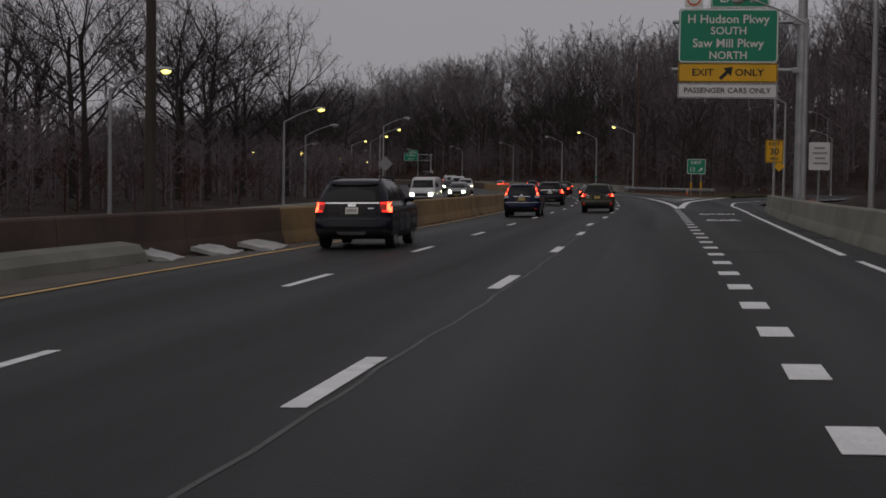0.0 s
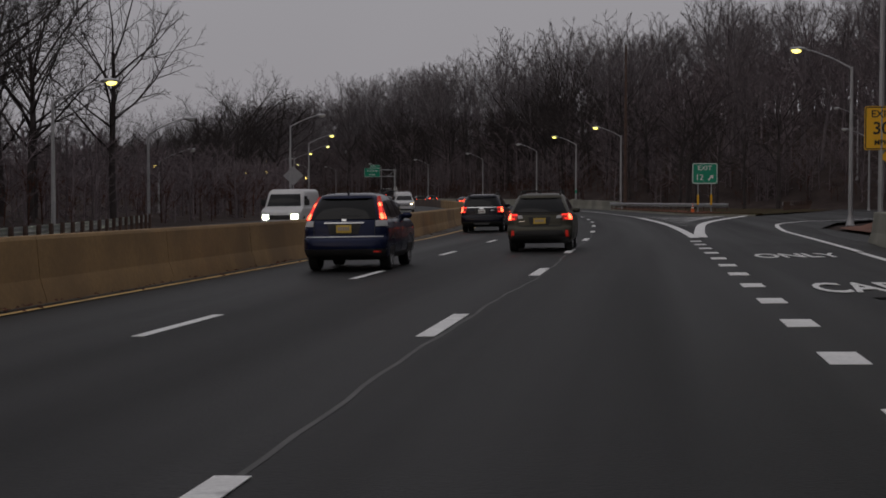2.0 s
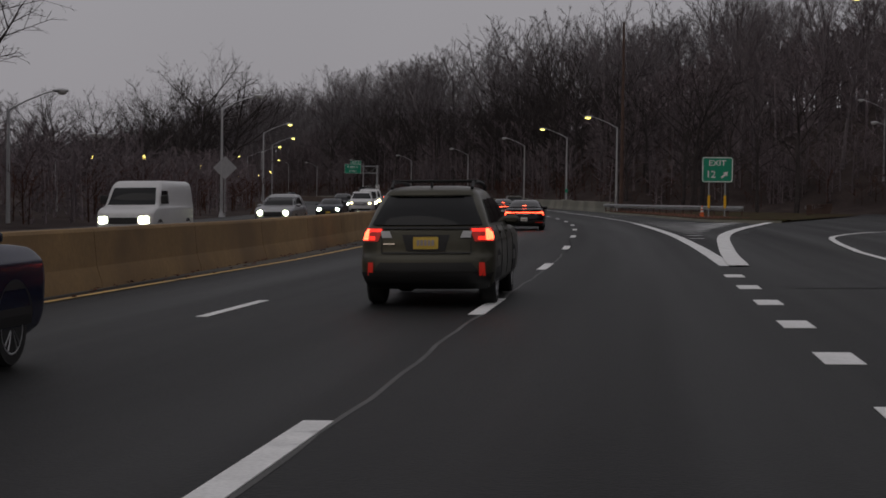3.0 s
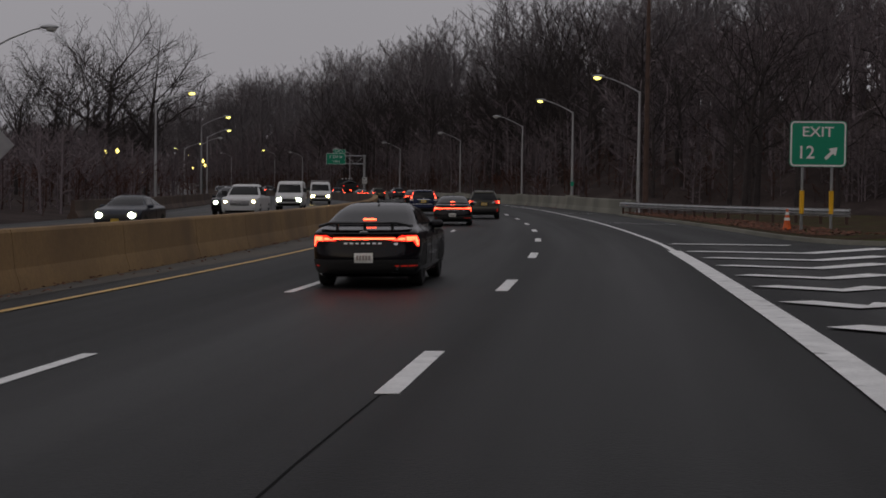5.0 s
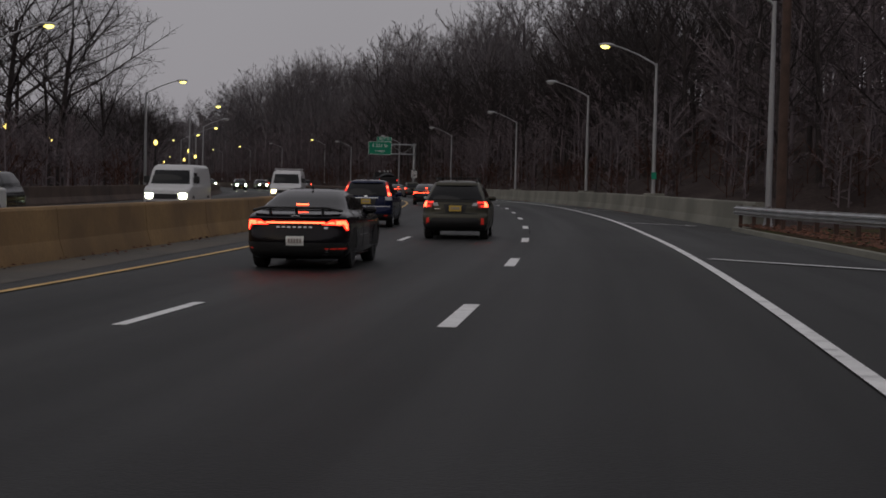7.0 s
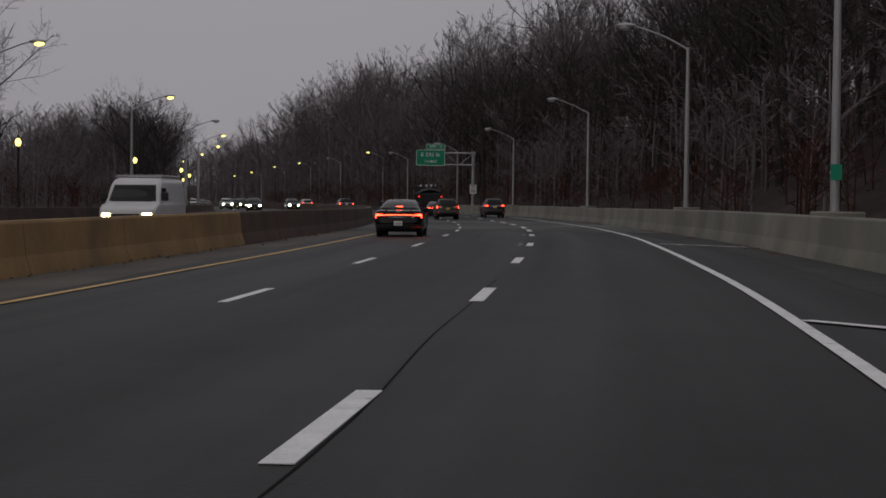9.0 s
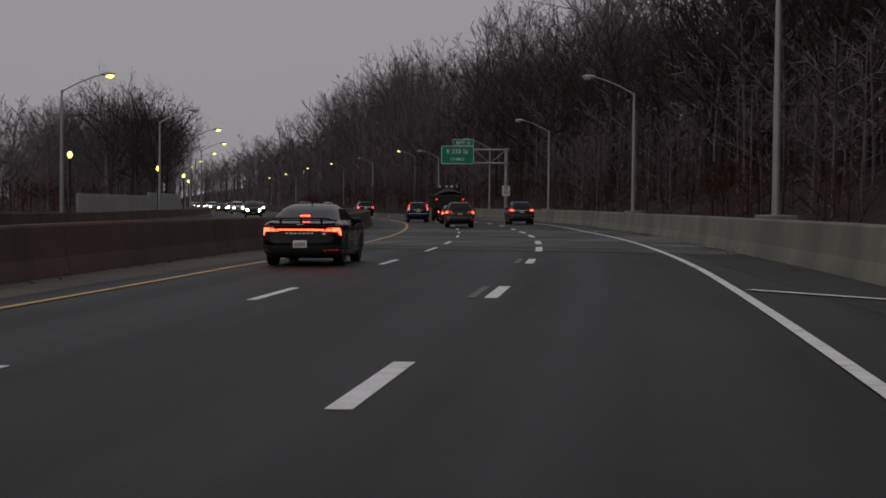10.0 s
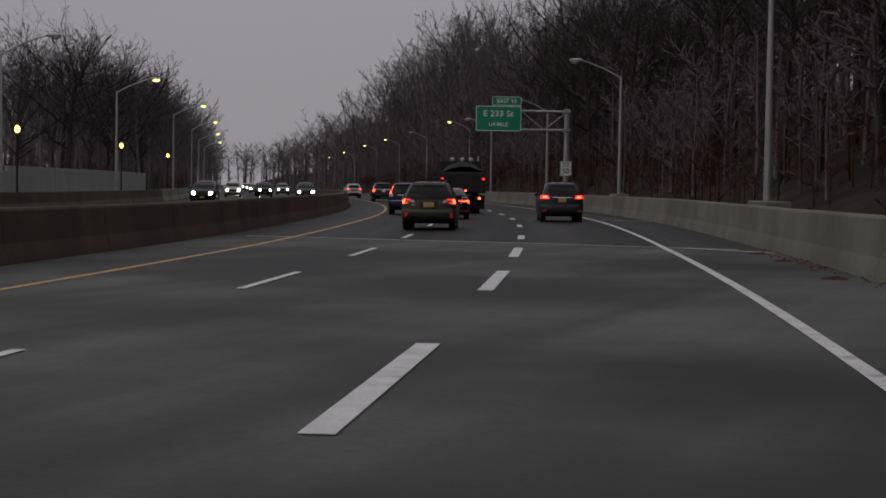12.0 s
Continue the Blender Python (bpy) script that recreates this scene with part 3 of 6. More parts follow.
barrier("barrier_median", "long tan-stained concrete median barrier with dark patches", -40, 560, lambda s: left_edge(s) - 0.34, WALLISH, 6.1, median_tone)
RIGHTWALL = [(-0.30, 0.0), (0.2, 0.0), (0.2, 0.98), (-0.10, 0.98), (-0.13, 0.94), (-0.19, 0.34), (-0.27, 0.10)]
barrier("barrier_exit", "grey concrete barrier along the exit lane", -40, 88, lambda s: right_edge(s) + 0.4, [(u, h * 0.9) for u, h in RIGHTWALL], 6.1, M["concrete"])
barrier("barrier_right", "grey-green concrete parapet along the outer shoulder", 206, 420, lambda s: right_edge(s) + 0.35, RIGHTWALL, 9.1, M["concrete"])
barrier("barrier_far", "low concrete parapet on the far side of the oncoming lanes", 185, 560, lambda s: -22.6, JERSEY, 9.1, lambda s: M["barrier_dark"] if s < 380 else M["concrete"])
barrier("barrier_old", "pale concrete parapet behind the median", -40, 66, lambda s: ease(s, [-40, 30, 45, 66], [-11.6, -11.2, -10.6, -11.5]), [(-0.2, 0.0), (0.2, 0.0), (0.2, 0.76), (0.14, 0.82), (-0.2, 0.82)], 9.1, M["concrete"])


# ---- street lamps ----
def street_lamp_parts(top, height=8.7, reach=2.6, lit=True):
    """A tapered aluminium column with a rising arm and a cobra head; the arm points along -x."""
    part("base", lathe(bmesh.new(), [(0.22, 0), (0.22, 0.05), (0.15, 0.3), (0.13, 0.45)], 12), M["aluminium"], top)
    bm = tube(bmesh.new(), [(0, 0, 0.3), (0, 0, height * 0.5), (0, 0, height - 0.9)], [0.115, 0.095, 0.065], 10)
    ob = part("column", bm, M["aluminium"], top)
    smooth(ob.data)
    z = height - 1.0
    bm = tube(bmesh.new(), [(0, 0, z - 0.1), (-0.12, 0, z + 0.08), (-reach * 0.35, 0, z + 0.5), (-reach * 0.7, 0, z + 0.86), (-reach + 0.3, 0, z + 0.98)], [0.05, 0.045, 0.04, 0.035, 0.032], 8)
    ob = part("arm", bm, M["aluminium"], top)
    smooth(ob.data)
    bm = bmesh.new()
    geo = bmesh.ops.create_uvsphere(bm, u_segments=12, v_segments=8, radius=1)
    bmesh.ops.transform(bm, verts=geo["verts"], matrix=Matrix.LocRotScale((-reach, 0, z + 1.0), None, (0.42, 0.17, 0.11)))
    head = part("lamp_head", bm, M["aluminium"], top)
    smooth(head.data)
    bm = bmesh.new()
    geo = bmesh.ops.create_uvsphere(bm, u_segments=12, v_segments=8, radius=1)
    bmesh.ops.transform(bm, verts=geo["verts"], matrix=Matrix.LocRotScale((-reach - 0.08, 0, z + 0.93), None, (0.25, 0.16, 0.15)))
    part("lens", bm, M["lamp_on" if lit else "lamp_off"], head, "glowing yellow-white lens" if lit else "")
    return top


lamp_on = street_lamp_parts(thing("street_lamp", "tall aluminium street lamp, lit yellow-white, beside the highway", "street lamp", "street lamps along the highway", m=stand(205.3, 8.2, 0.0)), lit=True)
lamp_off = street_lamp_parts(thing("street_lamp", "tall aluminium street lamp with an unlit cobra head", "street lamp", "street lamps along the highway", m=stand(261.7, 6.6, 0.0)), lit=False)
# s, o, turn, lit; the arm reaches over the road
LAMPS = [
    (62, 8.0, 0, 0), (232.7, 7.25, 0, 1), (307.2, 6.95, 0, 0), (352.6, 7.4, 0, 0), (392, 8.2, 0, 0),
    (120.5, 12.6, 0, 1), (206, 34.5, 0, 0), (229, 41, 0, 0),
    (432, 9.5, 0, 0), (467, 12.5, 0, 1), (512, 12.5, 0, 0), (556, 12.8, 0, 1), (602, 12.8, 0, 1), (640, 11, 0, 1), (680, 10, 0, 1),
]
LAMPS_OPPOSITE = [
    (175, -23.7, 180, 0), (226, -25.2, 180, 1), (268, -25.2, 180, 1), (306, -25.1, 180, 1), (340, -24.4, 180, 0), (372, -24.2, 180, 1), (409, -23.4, 180, 1), (447, -22.9, 180, 1),
    (490, -23.0, 180, 1), (535, -23.0, 180, 1),
    (70, -22.9, 180, 1, -1.8), (109, -23.7, 180, 1, -1.8), (138, -27.5, 180, 0, -2.2), (165, -33, 180, 0, -3.6),
]
for s, o, turn, lit, *sunk in LAMPS + LAMPS_OPPOSITE:
    low = sunk[0] if sunk else 0.0
    copy_thing(lamp_on if lit else lamp_off, stand(s, o, low + (ground_height(s, o) - lift(s, o) if abs(o) > 9 else 0.0), turn))


# concrete footings that carry the lamps on the parapet
def footing(s, o):
    top = thing("lamp_footing", "low concrete lamp footing behind the parapet", "footing", "lamp footings", m=stand(s, o, 0))
    part("block", box(bmesh.new(), -0.35, 0.35, -1.6, 1.6, -0.15, 1.08, 0.03), M["concrete"], top)
    return top


f0 = footing(232.7, 7.3)
for s, o in ((261.7, 6.6), (307.2, 7.0), (352.6, 7.4)):
    copy_thing(f0, stand(s, o))


# post-top globe lamps along the path behind
def globe_lamp(s, o):
    top = thing("globe_lamp", "black iron post lamp with a lit amber globe", "lamp post", "globe lamps along the path", m=Matrix.Translation(G(s, o)))
    ob = part("post", lathe(bmesh.new(), [(0.13, -0.2), (0.13, 0.3), (0.06, 0.6), (0.05, 3.85), (0.09, 3.95), (0.05, 4.05)], 10), M["black_iron"], top)
    smooth(ob.data)
    bm = bmesh.new()
    geo = bmesh.ops.create_uvsphere(bm, u_segments=14, v_segments=10, radius=1)
    bmesh.ops.transform(bm, verts=geo["verts"], matrix=Matrix.LocRotScale((0, 0, 4.25), None, (0.15, 0.15, 0.2)))
    part("globe", bm, M["globe_on"], top, "glowing amber globe")
    part("cap", lathe(bmesh.new(), [(0.11, 4.47), (0.05, 4.57), (0.02, 4.65)], 10), M["black_iron"], top)
    return top


g0 = globe_lamp(309, -25.3)
for s, o in ((274.5, -25.3), (298, -37), (346.5, -25.2), (382, -25.2), (423, -24.6), (246, -31), (215, -36), (235, -44), (262, -34)):
    copy_thing(g0, Matrix.Translation(G(s, o)))


# ---- signs ----
def facing(s, o, h):
    """A pose whose x is to the right and y up for one who drives along the road."""
    return stand(s, o, h) @ Matrix.Rotation(radians(90), 4, "X")


def board(name, top, w, h, x, z, mat, label="", r=0.09, rim=None, y=0.0):
    bm = plate(bmesh.new(), rounded(w, h, r, 4, x, z), 0.03, "xz")
    bmesh.ops.translate(bm, verts=bm.verts, vec=(0, y, 0))
    ob = part(name, bm, mat, top, label)
    if rim:
        outer, inner = rounded(w - 0.04, h - 0.04, r, 4, x, z), rounded(w - 0.04 - 2 * rim[1], h - 0.04 - 2 * rim[1], max(0.01, r - rim[1]), 4, x, z)
        bm = bmesh.new()
        a = [bm.verts.new((u, y - 0.006, v)) for u, v in outer]
        b = [bm.verts.new((u, y - 0.006, v)) for u, v in inner]
        for k in range(len(a)):
            bm.faces.new((a[k], a[(k + 1) % len(a)], b[(k + 1) % len(a)], b[k]))
        part("border", bm, rim[0], ob)
    return ob


def words(top, text, size, x, z, mat, y=-0.012, wide=1.0, align="CENTER"):
    return letters(text, size, mat, top, Matrix.Translation((x, y, z)) @ Matrix.Rotation(radians(90), 4, "X"), wide, align=align)


def arrow(top, x, z, size, mat, y=-0.012, turn=45):
    bm = bmesh.new()
    a = radians(turn)
    pts = [(-0.5, -0.1), (0.05, -0.1), (0.05, -0.32), (0.5, 0.0), (0.05, 0.32), (0.05, 0.1), (-0.5, 0.1)]
    plate(bm, [(x + size * (u * math.cos(a) - v * math.sin(a)), z + size * (u * math.sin(a) + v * math.cos(a))) for u, v in pts], 0.006, "xz")
    bmesh.ops.translate(bm, verts=bm.verts, vec=(0, y, 0))
    return part("arrow", bm, mat, top)


def truss(top, x0, x1, z, gap, depth=0.3):
    for zz in (z, z + gap):
        ob = part("chord", tube(bmesh.new(), [(x0, depth, zz), (x1, depth, zz)], [0.09, 0.09], 8), M["galvanised"], top)
        smooth(ob.data)
    n = max(2, round(abs(x1 - x0) / 1.4))
    for k in range(n):
        a, b = x0 + (x1 - x0) * k / n, x0 + (x1 - x0) * (k + 1) / n
        za, zb = (z, z + gap) if k % 2 else (z + gap, z)
        part("brace", tube(bmesh.new(), [(a, depth, za), (b, depth, zb)], [0.04, 0.04], 6), M["galvanised"], top)


GREEN, WHITE, YEL, BLK = M["sign_green"], M["sign_white"], M["sign_yellow"], M["sign_black"]
# the big cantilever sign over the exit lane
big = thing("overhead_sign", "green overhead exit sign with yellow and white panels", "sign", m=stand(66.0, -0.15, 0.28))
ob = board("panel", big, 4.1, 2.25, 5.3, 7.5, GREEN, "green panel with white lettering", 0.15, (WHITE, 0.05))
for text, z, size in (("H Hudson Pkwy", 8.18, 0.50), ("SOUTH", 7.70, 0.44), ("Saw Mill Pkwy", 7.18, 0.50), ("NORTH", 6.68, 0.44)):
    words(ob, text, size, 5.3, z, WHITE, wide=1.02)
ob = board("panel", big, 4.1, 0.80, 5.3, 5.97, YEL, "yellow panel with black lettering", 0.12, (BLK, 0.03))
words(ob, "EXIT", 0.40, 4.28, 5.97, BLK, wide=1.1)
words(ob, "ONLY", 0.40, 6.2, 5.97, BLK, wide=1.1)
arrow(ob, 5.25, 5.97, 0.72, BLK)
ob = board("panel", big, 4.1, 0.62, 5.3, 5.22, WHITE, "white panel with black lettering", 0.08, (BLK, 0.025))
words(ob, "PASSENGER CARS ONLY", 0.31, 5.3, 5.22, BLK, wide=1.06)
ob = board("panel", big, 2.4, 0.85, 5.75, 9.08, GREEN, "", 0.1, (WHITE, 0.04))
words(ob, "EXIT 12", 0.5, 5.75, 9.05, WHITE)
ob = board("panel", big, 0.75, 0.75, 3.85, 9.05, WHITE, "small white prohibition panel", 0.08)
part("ring", lathe(bmesh.new(), [(0.3, -0.012), (0.3, -0.004)], 24, "y", (3.85, 0, 9.05)), M["orange"], ob)
part("ring_middle", lathe(bmesh.new(), [(0.23, -0.02), (0.23, -0.013)], 24, "y", (3.85, 0, 9.05)), WHITE, ob)
truss(big, 3.0, 8.35, 6.1, 2.0)
ob = part("column", tube(bmesh.new(), [(8.35, 0.3, -0.6), (8.35, 0.3, 9.2)], [0.24, 0.2], 14), M["galvanised"], big)
smooth(ob.data)
for z in (6.1, 8.1):
    part("bracket", box(bmesh.new(), 7.95, 8.6, 0.1, 0.55, z - 0.12, z + 0.12, 0.02), M["galvanised"], big)
for x in (3.9, 5.3, 6.7):
    part("hanger", box(bmesh.new(), x - 0.04, x + 0.04, 0.06, 0.2, 5.0, 8.7), M["galvanised"], big)

# the far gantry
far = thing("overhead_sign", "green overhead sign for the next exit on a galvanised cantilever", "sign", m=stand(380, 0, 0))
ob = board("panel", far, 3.45, 1.9, 2.6, 6.55, GREEN, "green panel with white lettering", 0.14, (WHITE, 0.05))
words(ob, "E 233 St", 0.62, 2.6, 6.9, WHITE, wide=1.1)
words(ob, "1/4 MILE", 0.42, 2.6, 6.1, WHITE)
ob = board("panel", far, 2.25, 0.7, 3.2, 7.86, GREEN, "", 0.1, (WHITE, 0.04))
words(ob, "EXIT 13", 0.45, 3.2, 7.86, WHITE)
truss(far, 4.35, 7.8, 5.75, 1.4)
truss(far, 1.4, 4.35, 5.75, 1.4)
ob = part("column", tube(bmesh.new(), [(7.8, 0.3, -0.3), (7.8, 0.3, 7.35)], [0.22, 0.2], 14), M["galvanised"], far)
smooth(ob.data)
for z in (5.75, 7.15):
    part("bracket", box(bmesh.new(), 7.5, 8.05, 0.05, 0.55, z - 0.13, z + 0.13, 0.02), M["galvanised"], far)
for x in (1.5, 2.6, 3.7):
    part("hanger", box(bmesh.new(), x - 0.04, x + 0.04, 0.06, 0.2, 5.6, 7.5), M["galvanised"], far)
limit = thing("speed_sign", "white speed limit sign on the gantry column", "sign", m=stand(379.4, 7.75, 0))
ob = board("panel", limit, 0.86, 1.12, 0, 2.85, WHITE, "", 0.06, (BLK, 0.025))
words(ob, "SPEED", 0.19, 0, 3.24, BLK)
words(ob, "LIMIT", 0.19, 0, 3.03, BLK)
words(ob, "50", 0.54, 0, 2.64, BLK)
part("post", tube(bmesh.new(), [(0, 0.06, -0.3), (0, 0.06, 3.35)], [0.04, 0.04], 6), M["galvanised"], limit)

# the exit sign in the gore
gore = thing("exit_sign", "green exit sign with an arrow on two posts in the gore", "sign", m=stand(161.5, 9.55, 0.0))
ob = board("panel", gore, 1.92, 1.58, 0.0, 3.15, GREEN, "", 0.15, (WHITE, 0.055))
words(ob, "EXIT", 0.48, 0.0, 3.55, WHITE, wide=1.1)
words(ob, "12", 0.62, -0.36, 2.84, WHITE)
arrow(ob, 0.45, 2.84, 0.57, WHITE)
for x in (-0.5, 0.5):
    post = part("post", tube(bmesh.new(), [(x, 0.08, -0.2), (x, 0.08, 2.8)], [0.048, 0.048], 8), M["galvanised"], gore)
    part("sleeve", tube(bmesh.new(), [(x, 0.08, 0.75), (x, 0.08, 1.55)], [0.08, 0.08], 8), M["sign_yellow"], post, "yellow reflective sleeve")

# yellow exit speed sign
slow = thing("exit_speed_sign", "yellow exit speed sign on a steel post by the barrier", "sign", m=stand(90, 9.0, 0))
ob = board("panel", slow, 1.0, 1.3, 0, 3.35, YEL, "", 0.06, (BLK, 0.03))
words(ob, "EXIT", 0.3, 0, 3.76, BLK)
words(ob, "30", 0.52, 0, 3.33, BLK)
words(ob, "MPH", 0.22, 0, 2.92, BLK)
part("post", tube(bmesh.new(), [(0.0, 0.07, -0.2), (0.0, 0.07, 7.9)], [0.085, 0.07], 10), M["aluminium"], slow)
part("small_panel", plate(bmesh.new(), [(0.28, 2.2), (0.6, 2.5), (0.28, 2.8), (-0.04, 2.5)], 0.02), M["sign_yellow"], slow)
# white sign with worn markings
pale = thing("roadside_sign", "white roadside sign with unreadable worn markings", "sign", m=stand(77.6, 10.2, 0.1))
ob = board("panel", pale, 1.0, 1.35, 0, 2.75, WHITE, "", 0.06)
for k in range(4):
    board("bar", ob, 0.5 + 0.2 * (k % 2), 0.09, 0.02 * k, 3.15 - 0.25 * k, M["sign_back"], "", 0.02, y=-0.022)
part("post", tube(bmesh.new(), [(0, 0.08, -0.4), (0, 0.08, 3.3)], [0.05, 0.05], 8), M["galvanised"], pale)
# back of a diamond sign across the road
dia = thing("warning_sign", "grey back of a diamond warning sign on a lamp column", "sign", m=stand(174.9, -23.45, 0))
part("panel", plate(bmesh.new(), [(0, 2.55), (0.85, 3.4), (0, 4.25), (-0.85, 3.4)], 0.02), M["sign_back"], dia)
part("post", tube(bmesh.new(), [(0.0, 0.05, -0.3), (0.0, 0.05, 4.0)], [0.04, 0.04], 6), M["galvanised"], dia)

# ---- poles ----
pole = thing("utility_pole", "rusty brown steel pole beside the guard rail", "pole", m=stand(207.5, 9.0, 0))
ob = part("shaft", tube(bmesh.new(), [(0, 0, -0.2), (0, 0, 8), (0, 0, 17.5)], [0.19, 0.16, 0.1], 12), M["rusty"], pole)
smooth(ob.data)
pole = thing("utility_pole", "dark weathered wooden pole behind the median barrier", "pole", m=stand(49.2, -14.1, 0))
ob = part("shaft", tube(bmesh.new(), [(0, 0, -0.3), (0, 0, 6), (0, 0, 15)], [0.2, 0.17, 0.13], 12), M["wood_pole"], pole)
smooth(ob.data)
pole = thing("sign_post", "plain grey steel post beside the exit lane", "pole", m=stand(60.5, 10.4, 0))
ob = part("shaft", tube(bmesh.new(), [(0, 0, -0.3), (0, 0, 9.5)], [0.13, 0.09], 10), M["aluminium"], pole)
smooth(ob.data)
tag = thing("marker_plate", "small green marker plate fixed to a lamp column", "sign", m=stand(232.7, 7.25, 0))
board("plate", tag, 0.26, 0.36, 0, 2.0, GREEN, "", 0.02, y=-0.16)
part("strap", lathe(bmesh.new(), [(0.125, 1.96), (0.125, 2.04)], 10), M["galvanised"], tag)


# ---- guard rails ----
WBEAM = [(0.0, 0.42), (0.0, 0.46), (-0.075, 0.50), (-0.075, 0.545), (0.0, 0.575), (0.0, 0.595), (-0.075, 0.625), (-0.075, 0.67), (0.0, 0.71), (0.0, 0.75), (0.02, 0.75), (0.02, 0.70), (-0.055, 0.66), (-0.055, 0.635), (0.02, 0.605), (0.02, 0.565), (-0.055, 0.535), (-0.055, 0.51), (0.02, 0.47), (0.02, 0.42)]


def guard_rail(label, s0, s1, off, raised=0.1):
    top = thing("guard_rail", label, "guard rail", kind="structure")
    part("beam", sweep(s0, s1, off, [(u, h + raised) for u, h in WBEAM], 1.0), M["galvanised"], top)
    post = mesh_of("post", box(bmesh.new(), 0.03, 0.15, -0.06, 0.06, -0.3, 0.78 + raised), M["rusty"])
    n = int((s1 - s0) / 1.9)
    for k in range(n + 1):
        s = s0 + 0.4 + (s1 - s0 - 0.8) * k / n
        ob = new("post", post)
        ob.parent = top
        ob.matrix_basis = stand(s, off(s))
    return top


guard_rail("galvanised steel guard rail joining the concrete parapet", 172, 207, lambda s: ease(s, [172, 178, 186, 196, 207], [13.0, 10.9, 9.4, 8.3, 7.35]))
guard_rail("galvanised guard rail along the slip road", 186, 225, lambda s: ease(s, [186, 200, 225], [20.5, 24.5, 34.0]), 0.2)
guard_rail("galvanised guard rail ending beside the oncoming lanes", 67, 118, lambda s: ease(s, [67, 118], [-12.6, -22.0]), 0.0)

# kerb and grass of the gore
kerb = thing("kerb", "worn concrete kerb round the grassy gore", "kerb", kind="structure")
KERB = [(150.3, 11.6), (151.4, 9.4), (153.5, 8.3), (159, 7.65), (172, 7.45), (185, 7.3), (196, 7.1), (205.5, 7.0)]
pts = bend(KERB, 4)
for (s0, o0), (s1, o1) in zip(pts, pts[1:]):
    bm = bmesh.new()
    a, b = P(s0, o0), P(s1, o1)
    d = (b - a).normalized()
    side = Vector((d.y, -d.x, 0)) * 0.24
    lo = [bm.verts.new(p + Vector((0, 0, -0.05))) for p in (a, b - d * 0.01, b - d * 0.01 + side, a + side)]
    hi = [bm.verts.new(p + Vector((0, 0, 0.13))) for p in (a + side * 0.1, b - d * 0.01 + side * 0.1, b - d * 0.01 + side, a + side)]
    bm.faces.new(hi)
    for k in range(4):
        bm.faces.new((lo[k], lo[(k + 1) % 4], hi[(k + 1) % 4], hi[k]))
    bmesh.ops.recalc_face_normals(bm, faces=bm.faces)
    part("kerb_stone", bm, M["concrete"], kerb)
bm = bmesh.new()
rows_ = []
for s, o in pts:
    far_o = max(o + 0.6, ease(s, RAMP_S, RAMP_L) + 0.2)
    rows_.append([P(s, o + 0.2 + (far_o - o - 0.2) * j / 6, 0.10 + 0.10 * math.sin(math.pi * j / 6)) for j in range(7)])
verge = new("verge", mesh_of("verge", sheet(bm, rows_), M["verge"]))
tagged(verge, "rough winter grass and dirt in the gore", "verge", kind="structure")

cone = thing("traffic_cone", "orange traffic cone with white bands on the verge", "traffic cone", m=stand(163.5, 8.9, 0.16))
part("base", box(bmesh.new(), -0.19, 0.19, -0.19, 0.19, 0.0, 0.04, 0.01), M["orange"], cone)
body = part("body", lathe(bmesh.new(), [(0.15, 0.04), (0.035, 0.75)], 16), M["orange"], cone)
for z in (0.34, 0.54):
    r = 0.15 - 0.115 * (z - 0.04) / 0.71
    part("band", lathe(bmesh.new(), [(r + 0.004, z), (r - 0.012, z + 0.1)], 16), M["sign_white"], body)

# noise wall beyond the oncoming lanes
wall = thing("noise_wall", "pale grey panel noise wall beyond the oncoming lanes", "wall", kind="structure")
for k in range(23):
    s = 318 + 4.0 * k
    o = -26.3 + 0.02 * k
    a = G(s, o)
    h = 2.2 - a.z + 0.004 * k - (0.28 if k < 8 else 0)
    bm = box(bmesh.new(), -0.08, 0.08, -1.98, 1.98, -0.6, h, 0.015)
    ob = part("panel", bm, M["wall_panel"], wall)
    ob.matrix_basis = Matrix.Translation(a) @ Matrix.Rotation(heading(s), 4, "Z")

# broken concrete at the foot of the median barrier
ledge = thing("concrete_ledge", "low grey concrete ledge at the foot of the median barrier", "ledge", kind="structure")
for s0, s1 in ((4, 19.5), (19.6, 29.6)):
    part("length", sweep(s0, s1, lambda s: ease(s, [4, 24, 30], [-8.25, -8.15, -7.95]), [(-0.3, -0.1), (0.3, -0.1), (0.24, 0.2), (0.1, 0.36), (-0.3, 0.42)], 1.0), M["concrete"], ledge)
for k, (s, o, l, w) in enumerate(((30.6, -7.75, 1.3, 0.75), (33.4, -7.35, 1.9, 0.8), (36.2, -7.0, 2.4, 0.85))):
    top = thing("concrete_slab", "fallen slab of broken pale concrete against the median barrier", "slab", "fallen slabs", m=stand(s, o, 0.0, 4))
    bm = bmesh.new()
    rows = []
    for j in range(7):
        rows.append([(-w / 2 + w * i / 5 + 0.06 * noise.noise((i, j, k)), -l / 2 + l * j / 6 + 0.16 * noise.noise((j, i, k + 5)), (0.2 - 0.16 * i / 5) + 0.04 * noise.noise((i * 0.9, j * 0.9, k))) for i in range(6)])
    sheet(bm, rows)
    bm.normal_update()
    bmesh.ops.solidify(bm, geom=list(bm.faces), thickness=0.09)
    bmesh.ops.recalc_face_normals(bm, faces=bm.faces)
    part("block", bm, M["concrete_pale"], top)


